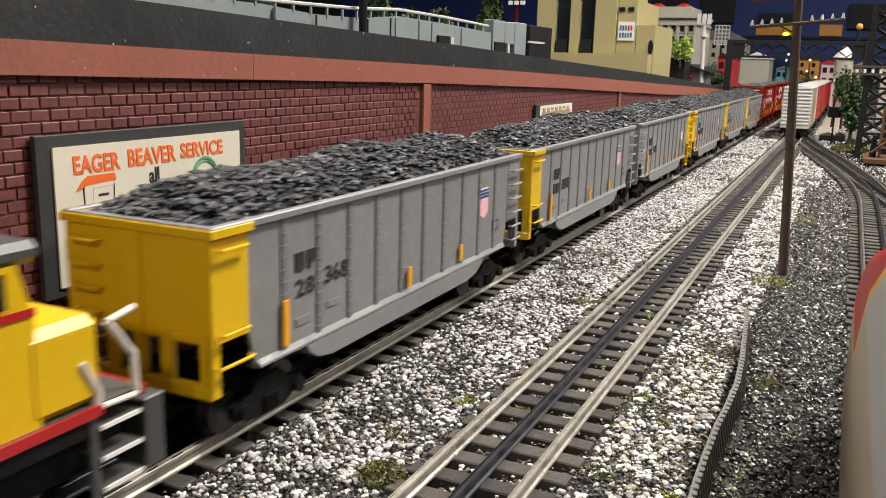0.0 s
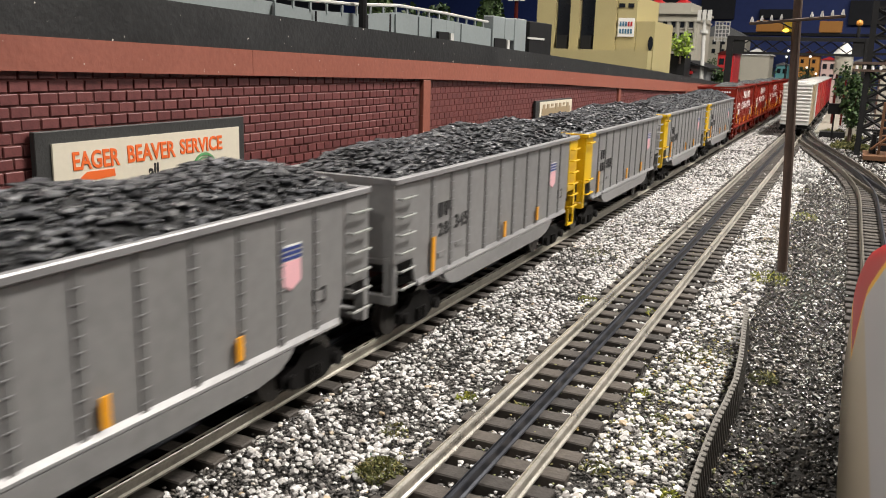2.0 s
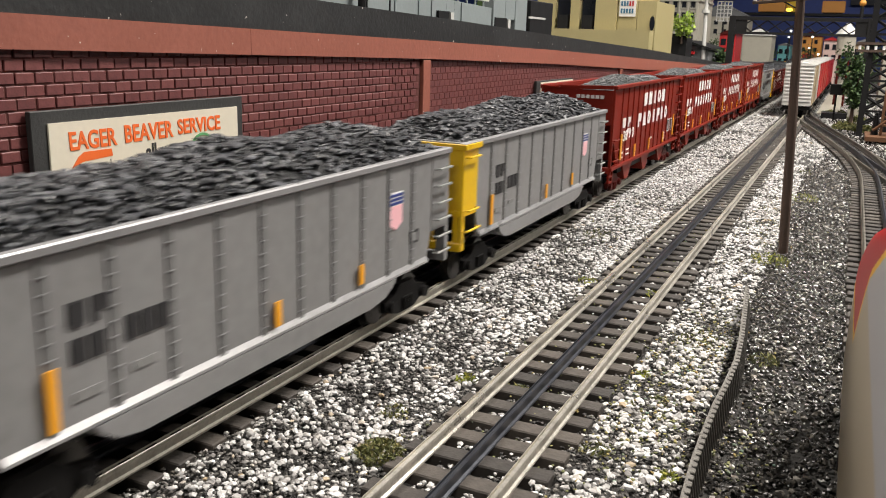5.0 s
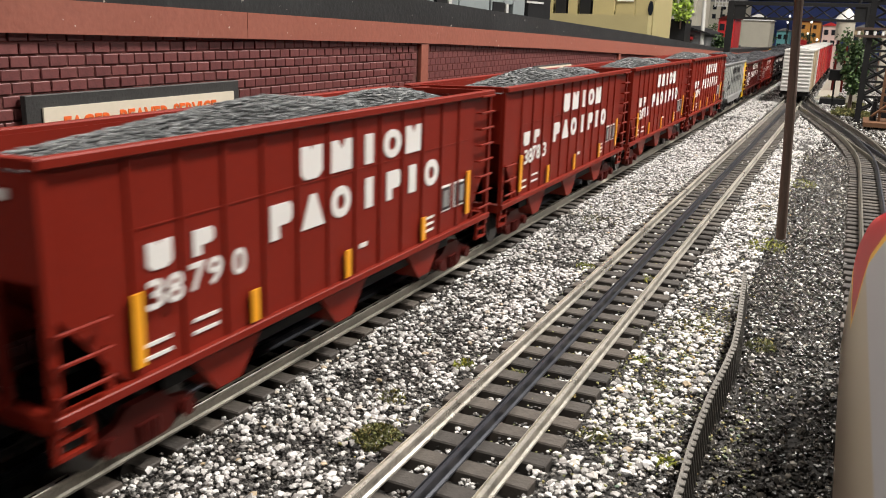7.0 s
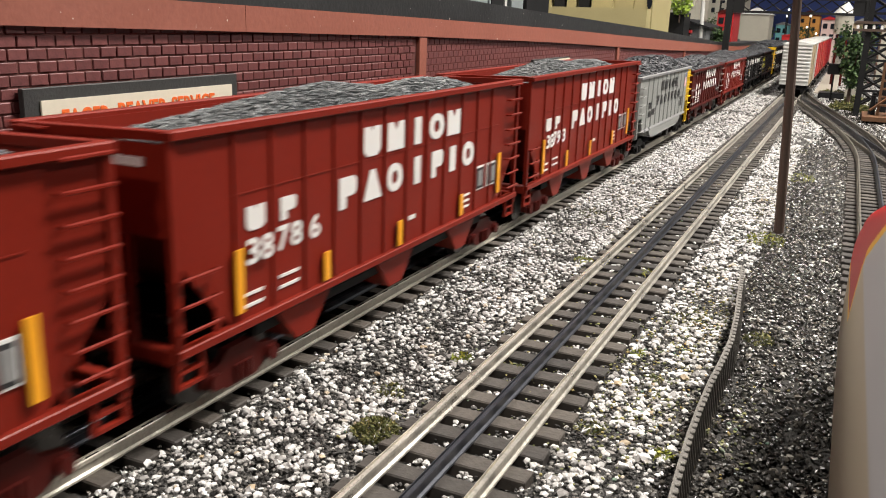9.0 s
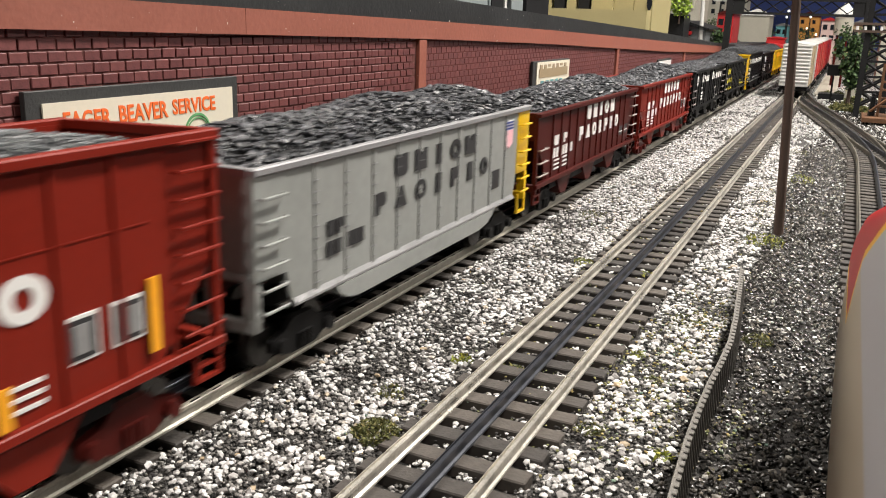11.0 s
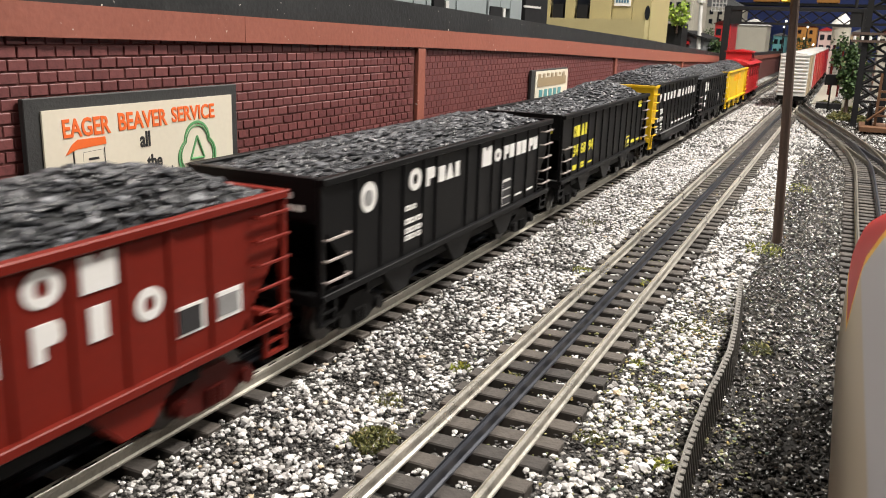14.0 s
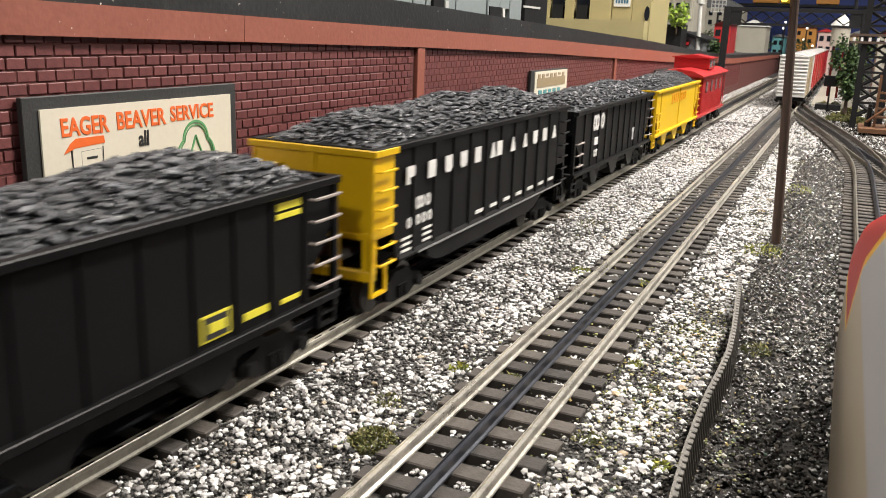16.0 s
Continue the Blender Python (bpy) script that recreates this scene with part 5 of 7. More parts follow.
    end_marks(c, M["yellow_letter"], 0.0755)
    cars.append((c, 4.640))
    c = tub_gondola(4.961, "black coal gondola with white lettering marks and yellow front end", "yellow", "black", 0.289, 0.082, "black", fancy=False)
    marks(c, [(f, 0.0338 + 0.0196 * i, 0.0422 + 0.0196 * i, 0.0620, 0.0705) for i, f in enumerate(("flag", "block", "cup", "cup", "block", "wedge", "bar", "wedge", "wedge", "cup", "bar", "wedge"))], M["white"], 0.0332)
    bars(c, 0.0390, 0.0600, 0.0480, 0.0540, 3, M["white"], 0.7)
    bars(c, 0.0360, 0.0620, 0.0400, 0.0450, 4, M["white"], 0.7)
    for k in range(3):
        bars(c, 0.0340, 0.0440, 0.0290 + 0.003 * k, 0.0302 + 0.003 * k, 1, M["white"], 1.0)
        bars(c, 0.0520, 0.0620, 0.0300 + 0.003 * k, 0.0312 + 0.003 * k, 1, M["white"], 1.0)
    for k in range(7):
        bars(c, 0.120 + 0.022 * k, 0.131 + 0.022 * k, 0.0315, 0.0335, 1, M["white"], 1.0)
    # thin silver strip, a painted highlight along the black sill
    bars(c, 0.0300, 0.2650, 0.0266, 0.0276, 1, M["silver"], 1.0, 0.0342)
    cars.append((c, 4.961))
    c = slope_hopper(5.272, "black hopper car with short white lettering, heaped with coal", "black", 0.283, 0.0755, -0.002, heap, "heap2e", ribs=11, rung_mat=M["rung_grey"], sill=0.027)
    bars(c, 0.0480, 0.0900, 0.0560, 0.0690, 3, M["white"], 0.7)
    bars(c, 0.0600, 0.0720, 0.0440, 0.0500, 1, M["white"], 0.9)
    bars(c, 0.0600, 0.0720, 0.0340, 0.0400, 2, M["white"], 0.7)
    bars(c, 0.2000, 0.2100, 0.0340, 0.0460, 2, M["white"], 0.7)
    cars.append((c, 5.272))
    c = slope_hopper(5.578, "smooth yellow hopper car heaped with coal", "yellow", 0.290, 0.0755, -0.002, heap, "heap2f", ribs=3, rib_w=0.001, sill=0.027)
    bars(c, 0.0900, 0.1900, 0.0560, 0.0680, 8, M["orange_stripe"], 0.5, 0.0322)
    cars.append((c, 5.578))
    cars.append((caboose(), 5.890))
    cars.append((engine(), 0.193))
    return cars


def caboose():
    root = thing("caboose", "bright red caboose with a cupola at the train's end", "caboose", "cars of the coal train")
    L = 0.272
    body = M["bright_red"]
    bm = box(bmesh.new(), -0.030, 0.030, 0.030, L - 0.030, 0.024, 0.080, 0.0008)
    for k in range(22):
        y = 0.036 + (L - 0.072) * k / 21
        box(bm, 0.0298, 0.0304, y - 0.0005, y + 0.0005, 0.026, 0.078)
    part("body", bm, body, root)
    bm = bmesh.new()
    prism(bm, [(-0.034, 0.0795), (-0.020, 0.0855), (0.0, 0.0880), (0.020, 0.0855), (0.034, 0.0795), (0.034, 0.0780), (-0.034, 0.0780)], "y", 0.0, L)
    part("roof", bm, body, root)
    bm = box(bmesh.new(), -0.026, 0.026, 0.100, 0.158, 0.086, 0.103, 0.0006)
    part("cupola", bm, body, root)
    bm = bmesh.new()
    prism(bm, [(-0.029, 0.1030), (0.0, 0.1070), (0.029, 0.1030), (0.029, 0.1018), (-0.029, 0.1018)], "y", 0.096, 0.162)
    part("cupola_roof", bm, body, root)
    for y, z in ((0.112, 0.0945), (0.142, 0.0945)):
        part("window", box(bmesh.new(), 0.0258, 0.0268, y - 0.008, y + 0.008, z - 0.0045, z + 0.0045), M["glass_dark"], root)
    for y in (0.065, 0.115, 0.160, 0.205):
        part("window", box(bmesh.new(), 0.0298, 0.0309, y - 0.007, y + 0.007, 0.054, 0.070), M["glass_dark"], root)
    bm = box(bmesh.new(), -0.031, 0.031, 0.0, L, 0.020, 0.0245, 0.0006)
    part("platform", bm, body, root)
    bm = bmesh.new()
    for y in (0.002, L - 0.002):
        for x in (-0.029, 0.029):
            rod(bm, (x, y, 0.024), (x, y, 0.079), 0.0007)
        rod(bm, (-0.029, y, 0.042), (0.029, y, 0.042), 0.0007)
    part("railing", bm, body, root)
    add_truck(root, 0.042)
    add_truck(root, L - 0.042)
    piece("coupler", COUPLER, root, (0, -0.002, 0))
    return root


def engine():
    """Rear of the yellow diesel that pulls the train; its own space ends at y = 0."""
    root = thing("diesel_locomotive", "yellow and grey diesel locomotive with red sill stripe, white handrails", "locomotive", "cars of the coal train")
    L = 0.42
    bm = box(bmesh.new(), -0.0312, 0.0312, -0.052, -0.0265, 0.0385, 0.0645, 0.0028)
    part("short_hood", bm, M["yellow"], root)
    bm = bmesh.new()
    prism(bm, [(-0.048, 0.038), (-0.048, 0.069), (-0.052, 0.083), (-L, 0.083), (-L, 0.038)], "x", -0.0308, 0.0308)
    part("cab", bm, M["yellow"], root)
    bm = bmesh.new()
    prism(bm, [(-0.0455, 0.0655), (-0.0475, 0.0655), (-0.0515, 0.0815), (-0.0495, 0.0815)], "x", -0.0275, 0.0275)
    part("windscreen", bm, M["loco_pale"], root)
    bm = box(bmesh.new(), -0.0312, 0.0312, -L, -0.044, 0.0825, 0.0885, 0.002)
    part("roof", bm, M["loco_dark"], root)
    part("cab_stripe", box(bmesh.new(), 0.0306, 0.0312, -L, -0.0475, 0.0690, 0.0712), M["bright_red"], root)
    part("cab_window", box(bmesh.new(), 0.0306, 0.0314, -0.090, -0.056, 0.0725, 0.0815), M["glass_dark"], root)
    part("walkway", box(bmesh.new(), -0.0315, 0.0315, -L, -0.0130, 0.0372, 0.0384), M["loco_dark"], root)
    for x0, x1 in ((0.0316, 0.0328), (-0.0328, -0.0316)):
        part("sill_stripe", box(bmesh.new(), x0, x1, -L, -0.0290, 0.0352, 0.0384), M["bright_red"], root)
    part("end_stripe", box(bmesh.new(), -0.0315, 0.0315, -0.0128, -0.0116, 0.0350, 0.0384), M["bright_red"], root)
    bm = box(bmesh.new(), -0.0318, 0.0318, -L, -0.034, 0.0300, 0.0360)
    box(bm, -0.024, 0.024, -L, -0.014, 0.016, 0.032)
    part("underframe", bm, M["truck"], root)
    part("pilot", box(bmesh.new(), -0.0300, 0.0305, -0.0115, -0.0030, 0.0100, 0.0330, 0.0006), M["loco_plate"], root)
    for x0, x1 in ((0.0235, 0.0325), (-0.0325, -0.0235)):
        for z in (0.0115, 0.0210, 0.0305):
            st = part("step", box(bmesh.new(), x0, x1, -0.0300, -0.0150, z, z + 0.0012), M["loco_dark"], root)
            xe = x1 if x0 > 0 else x0
            part("step_edge", box(bmesh.new(), xe - 0.0004, xe + 0.0004, -0.0300, -0.0150, z + 0.0002, z + 0.0014), M["white"], st, "white step edge")
    part("step_plate", box(bmesh.new(), 0.0305, 0.0318, -0.0330, -0.0305, 0.0095, 0.0360), M["loco_dark"], root)
    part("step_plate", box(bmesh.new(), -0.0318, -0.0305, -0.0330, -0.0305, 0.0095, 0.0360), M["loco_dark"], root)
    for x in (-0.0312, 0.0312):
        bm = bmesh.new()
        for pts in ([(-0.0300, 0.0350), (-0.0292, 0.0418), (-0.0345, 0.0520)], [(-0.0290, 0.0372), (-0.0150, 0.0365), (-0.0153, 0.0489), (-0.0246, 0.0612), (-0.0145, 0.0630)]):
            for a, b in zip(pts, pts[1:]):
                rod(bm, (x, *a), (x, *b), 0.0011, 8)
        part("handrail", bm, M["handrail"], root, "white bent tube handrail")
    for y in (-0.066, -0.100):
        add_truck(root, y, M["loco_dark"])
    piece("coupler", COUPLER, root, (0, -0.004, 0), math.pi)
    return root


TRAIN = build_train()


# ---- trackside things ----
def disc_ring(bm, x, y, z, r0, r1, n=32, lobes=0.0):
    """A flat ring in the plane of the wall, with three soft lobes."""
    rings = []
    for r in (r0, r1):
        pts = []
        for k in range(n):
            a = 2 * math.pi * k / n
            rr = r * (1 + lobes * abs(math.cos(1.5 * (a - math.pi / 2))) - lobes)
            pts.append((y + rr * math.cos(a), z + rr * math.sin(a)))
        rings.append(pts)
    lo = [[bm.verts.new((xx, *p)) for p in ring] for ring in rings for xx in (x, x + 0.0003)]
    for k in range(n):
        j = (k + 1) % n
        bm.faces.new((lo[1][k], lo[1][j], lo[3][j], lo[3][k]))
        bm.faces.new((lo[0][k], lo[2][k], lo[2][j], lo[0][j]))
        bm.faces.new((lo[2][k], lo[3][k], lo[3][j], lo[2][j]))
        bm.faces.new((lo[0][k], lo[0][j], lo[1][j], lo[1][k]))


def billboard(label, y0, y1, z0, z1, edge, tilt=0.0):
    root = thing("billboard", label, "billboard", "signs on the wall")
    x = WALL_X + 0.0005
    bm = box(bmesh.new(), x, x + 0.0026, y0, y1, z0, z1, 0.0003)
    part("backing", bm, M["sign_frame"], root, "dark grey board")
    bm = box(bmesh.new(), x + 0.0026, x + 0.0034, y0 + edge[0], y1 - edge[1], z0 + edge[2], z1 - edge[3])
    part("poster", bm, M["sign_face"], root, "cream paper poster")
    return root, x + 0.0035


def build_signs():
    b, x = billboard("dark-framed cream billboard with orange lettering, on the block wall", 0.2200, 0.3435, 0.0400, 0.1038, (0.0072, 0.0050, 0.004, 0.0048))
    b.location = (0, 0.0030, 0)
    wall_text("EAGER", 0.2365, 0.2605, 0.0878, 0.0952, x, M["sign_orange"], b, -0.05)
    wall_text("BEAVER", 0.2650, 0.2935, 0.0882, 0.0956, x, M["sign_orange"], b, -0.05)
    wall_text("SERVICE", 0.2965, 0.3255, 0.0890, 0.0958, x, M["sign_orange"], b, -0.05)
    wall_text("all", 0.2765, 0.2825, 0.0800, 0.0868, x, M["sign_black"], b)
    wall_text("the", 0.2800, 0.2892, 0.0705, 0.0765, x, M["sign_black"], b)
    wall_text("way", 0.2845, 0.2935, 0.0615, 0.0668, x, M["sign_black"], b)
    wall_text("!", 0.2948, 0.2958, 0.0625, 0.0700, x, M["sign_black"], b)
    bm = bmesh.new()
    disc_ring(bm, x, 0.3125, 0.0748, 0.0113, 0.0118, 60, 0.26)
    disc_ring(bm, x, 0.3125, 0.0748, 0.0126, 0.0138, 60, 0.26)
    part("emblem", bm, M["sign_green"], b, "green lobed ring around a triangle")
    bm = bmesh.new()
    for p, q in (((0.3125, 0.0815), (0.3078, 0.0712)), ((0.3078, 0.0712), (0.3172, 0.0712)), ((0.3172, 0.0712), (0.3125, 0.0815))):
        rod(bm, (x, *p), (x, *q), 0.00055, 6)
    part("emblem", bm, M["sign_green"], b)
    # printed petrol pump
    part("pump_drawing", box(bmesh.new(), x, x + 0.0002, 0.2410, 0.2560, 0.0645, 0.0840), M["sign_face"], b)
    bm = bmesh.new()
    prism(bm, [(0.2368, 0.0812), (0.2400, 0.0850), (0.2430, 0.0868), (0.2570, 0.0868), (0.2575, 0.0838), (0.2420, 0.0830)], "x", x, x + 0.0003)
    for k in range(4):
        box(bm, x, x + 0.0003, 0.2405, 0.2565, 0.0665 - 0.0028 * k, 0.0678 - 0.0028 * k)
    part("pump_drawing", bm, M["sign_orange"], b, "orange petrol pump print")
    bm = bmesh.new()
    for p, q in (((0.2405, 0.0830), (0.2412, 0.0690)), ((0.2440, 0.0825), (0.2445, 0.0690)), ((0.2565, 0.0825), (0.2565, 0.0690))):
        rod(bm, (x, *p), (x, *q), 0.0002, 5)
    for p, q in (((0.2452, 0.0722), (0.2556, 0.0728)), ((0.2556, 0.0728), (0.2558, 0.0818)), ((0.2558, 0.0818), (0.2452, 0.0814)), ((0.2452, 0.0814), (0.2452, 0.0722))):
        rod(bm, (x, *p), (x, *q), 0.00025, 5)
    for z in (0.0785, 0.0752):
        box(bm, x, x + 0.0003, 0.2478, 0.2532, z - 0.0005, z + 0.0005)
    part("pump_drawing", bm, M["sign_black"], b)
    b, x = billboard("small cream billboard in a dark frame on the block wall", 0.790, 0.906, 0.052, 0.0965, (0.010, 0.0005, 0.0005, 0.0015))
    bm = bmesh.new()
    for k in range(5):
        box(bm, x, x + 0.0003, 0.812 + 0.0150 * k, 0.822 + 0.0150 * k, 0.0690, 0.0770)
    part("lettering", bm, M["teal"], b, "row of teal marks")
    bm = box(bmesh.new(), x, x + 0.0003, 0.806, 0.898, 0.0800, 0.0885)
    for k in range(7):
        box(bm, x, x + 0.0004, 0.808 + 0.013 * k, 0.815 + 0.013 * k, 0.0860 + 0.002 * (k % 3), 0.0925)
    part("picture", bm, M["tan"], b, "faded tan picture strip")
    b, x = billboard("small white billboard far along the block wall", 1.385, 1.490, 0.045, 0.0800, (0.004, 0.004, 0.003, 0.003))
    part("poster", box(bmesh.new(), x, x + 0.0003, 1.389, 1.486, 0.050, 0.0772), M["white"], b)


def telegraph_pole():
    root = thing("telegraph_pole", "slightly leaning brown telegraph pole with white insulators", "pole")
    base, top = Vector((0.0705, 0.6443, GROUND - 0.002)), Vector((0.0585, 0.6443, 0.212))
    bm = bmesh.new()
    rod(bm, base, top, 0.0034, 14, 0.0028)
    bmesh.ops.subdivide_edges(bm, edges=[e for e in bm.edges if abs(e.verts[0].co.z - e.verts[1].co.z) > 0.1], cuts=6)
    for v in bm.verts:
        v.co += noise.noise_vector(v.co * 60) * 0.0003
    part("pole", bm, M["wood_pole"], root)
    for h in (0.1665, 0.1835):
        c = base.lerp(top, (h - base.z) / (top.z - base.z))
        d = Vector((1, 0, 0.09)).normalized()
        bm = bmesh.new()
        rod(bm, c - d * 0.030 + Vector((0, -0.0045, 0)), c + d * 0.030 + Vector((0, -0.0045, 0)), 0.0011, 6)
        arm = part("cross_arm", bm, M["wood_pole"], root)
        for k in range(10):
            if k in (4, 5):
                continue
            p = c + d * (-0.0285 + 0.0063 * k) + Vector((0, -0.0045, 0.001))
            bm = bmesh.new()
            rod(bm, p, p + Vector((0, 0, 0.0016)), 0.0011, 10)
            rod(bm, p + Vector((0, 0, 0.0016)), p + Vector((0, 0, 0.0036)), 0.0009, 10, 0.0005)
            part("insulator", bm, M["insulator"], arm, "white glass insulator")
    c = base.lerp(top, 0.765)
    bm = bmesh.new()
    bmesh.ops.create_icosphere(bm, subdivisions=2, radius=0.0016, matrix=Matrix.Translation(c + Vector((-0.0065, -0.002, 0))) @ Matrix.Diagonal((1.4, 1, 0.8, 1)))
    part("lamp_globe", bm, M["lamp_amber"], root, "glowing amber lamp")
    bm = bmesh.new()
    rod(bm, c, c + Vector((-0.012, -0.002, 0.006)), 0.0005, 6)
    part("lamp_bracket", bm, M["iron"], root)


def rack_strip():
    """A low dark toothed strip standing on edge, leaning over, between gravel and cinders."""
    def line(y):
        return float(np.interp(y, [0.16, 0.231, 0.248, 0.266, 0.290, 0.3155, 0.339, 0.366, 0.399, 0.472, 0.492], [0.0745, 0.0708, 0.0699, 0.0691, 0.0687, 0.0688, 0.0697, 0.0701, 0.0684, 0.0627, 0.0610]))
    bm = bmesh.new()
    prev = None
    for k in range(91):
        y = 0.16 + (0.492 - 0.16) * k / 90
        x = line(y)
        ring = [bm.verts.new((x + dx, y, z)) for dx, z in ((0.0022, GROUND - 0.002), (0.0031, GROUND - 0.002), (0.0003, 0.0045), (-0.0007, 0.0045))]
        if prev:
            for i in range(4):
                bm.faces.new((prev[i], ring[i], ring[(i + 1) % 4], prev[(i + 1) % 4]))
        else:
            bm.faces.new(ring)
        prev = ring
    bm.faces.new(prev[::-1])
    root = thing("rack_strip", "dark plastic toothed strip standing on edge in the gravel", "edging strip")
    # face and ribs painted darker than teeth and lip, as shade
    part("strip", bm, M["strip_shaded"], root)
    tooth = mesh_of("tooth", box(bmesh.new(), -0.0009, 0.0014, -0.0015, 0.0015, -0.0004, 0.0006, 0.0003), M["strip"])
    rib = mesh_of("rib", box(bmesh.new(), 0.0, 0.0007, -0.0006, 0.0006, -0.0125, 0.0, 0.0002), M["strip_shaded"])
    lean = math.atan2(0.0028, 0.015)
    for v in rib.vertices:
        v.co.x -= v.co.z * math.tan(lean)
    top = bmesh.new()
    prev = None
    for k in range(91):
        y = 0.16 + 0.332 * k / 90
        ring = [top.verts.new((line(y) + dx, y, z)) for dx, z in ((-0.0010, 0.0044), (-0.0001, 0.0044), (-0.0001, 0.0050), (-0.0010, 0.0050))]
        for i in range(4):
            if prev:
                top.faces.new((prev[i], ring[i], ring[(i + 1) % 4], prev[(i + 1) % 4]))
        prev = ring
    part("lip", top, M["strip"], root, "grey upper lip")
    for i in range(72):
        y = 0.162 + 0.00455 * i
        o = piece("tooth", tooth, root, (line(y), y, 0.0045))
        piece("rib", rib, o, (0.0002, 0, 0))


def tuft(x, y, r, material, n, label, seed, z=GROUND, up=0.75, leaf=0.0009):
    """A low clump of small leaves standing in the gravel."""
    rng = random.Random(seed)
    bm = bmesh.new()
    for _ in range(n):
        a, d = rng.uniform(0, 6.28), r * math.sqrt(rng.random())
        h = r * up * rng.random() * (1 - 0.6 * d / r)
        c = Vector((x + d * math.cos(a), y + d * math.sin(a), z + 0.001 + h))
        t = Vector((rng.uniform(-1, 1), rng.uniform(-1, 1), rng.uniform(0.1, 1))).normalized() * leaf * rng.uniform(0.7, 2.0)
        s = t.cross(Vector((rng.uniform(-1, 1), rng.uniform(-1, 1), rng.uniform(-1, 1)))).normalized() * leaf * 0.45
        bm.faces.new([bm.verts.new(p) for p in (c - t, c + s, c + t, c - s)])
    tagged(new("weed_clump", mesh_of("weed_clump", bm, material)), label, "weed", "weeds in the gravel")


def build_weeds():
    M["weed"] = island("fresh_weed", [(0.0, (0.08, 0.10, 0.014)), (0.6, (0.20, 0.23, 0.025)), (1.0, (0.34, 0.31, 0.04))], 0.8)
    yellow = "bright yellow-green weed tuft in the ballast"
    dull = "dull olive moss clump in the ballast"
    for i, (x, y, r, m, n) in enumerate([(-0.033, 0.316, 0.0050, "weed", 90), (-0.033, 0.240, 0.0085, "moss", 700), (-0.044, 0.272, 0.006, "moss", 80), (0.009, 0.487, 0.005, "weed", 70), (-0.031, 0.495, 0.006, "weed", 60), (0.061, 0.272, 0.0038, "weed", 60), (0.048, 0.415, 0.010, "moss", 60), (0.064, 0.606, 0.013, "weed", 240), (0.072, 0.885, 0.013, "weed", 130), (0.079, 0.405, 0.007, "moss", 150), (0.058, 1.08, 0.012, "moss", 90), (0.033, 0.360, 0.004, "weed", 50), (0.033, 0.279, 0.005, "moss", 60), (-0.010, 0.318, 0.004, "moss", 50), (0.045, 0.335, 0.004, "moss", 50), (-0.060, 0.62, 0.010, "moss", 90)]):
        tuft(x, y, r, M[m], n, yellow if m == "weed" else dull, 100 + i)


def streamliner():
    """The red-nosed locomotive on the siding, right beside the camera."""
    root = thing("streamlined_locomotive", "red-nosed silver streamlined locomotive parked on the siding", "locomotive")
    cx, hw, low = 0.1412, 0.0320, 0.030
    ys = [-0.33, 0.05, 0.12] + [0.14 + 0.01 * k for k in range(26)]
    def roof(y):
        return float(np.interp(y, [-0.33, 0.10, 0.162, 0.185, 0.215, 0.255, 0.290, 0.320, 0.350, 0.380, 0.392], [0.124, 0.123, 0.1145, 0.109, 0.101, 0.092, 0.084, 0.073, 0.056, 0.040, 0.032]))
    def wide(y):
        return float(np.interp(y, [-0.33, 0.27, 0.32, 0.36, 0.392], [hw, hw, hw * 0.99, hw * 0.94, hw * 0.72]))
    bm = bmesh.new()
    rings = []
    for y in ys:
        ring = []
        for k in range(33):
            a = math.pi * k / 32
            c, s = math.cos(a), math.sin(a)
            ring.append(bm.verts.new((cx - wide(y) * math.copysign(abs(c) ** 0.25, c), y, low + (roof(y) - low) * abs(s) ** 0.22)))
        rings.append(ring)
    for a, b in zip(rings, rings[1:]):
        for k in range(32):
            bm.faces.new((a[k], a[k + 1], b[k + 1], b[k])).smooth = True
        bm.faces.new((a[0], b[0], b[32], a[32]))
    bm.faces.new(rings[0])
    bm.faces.new(rings[-1][::-1])
    part("body", bm, livery("nose_livery"), root)
    part("running_gear", box(bmesh.new(), cx - 0.026, cx + 0.026, -0.32, 0.36, 0.004, 0.0305), M["truck"], root)
    for y in (-0.20, 0.26):
        frame_me, wheel_me, bolster_me = TRUCK
        t = piece("truck", bolster_me, root, (cx, y, 0))
        piece("side_frame", frame_me, t, (-0.0262, 0, 0), math.pi)
        for yy in (-0.0165, 0.0165):
            piece("wheel", wheel_me, t, (-0.0175, yy, 0.0090))
            piece("wheel", wheel_me, t, (0.0175, yy, 0.0090), math.pi)


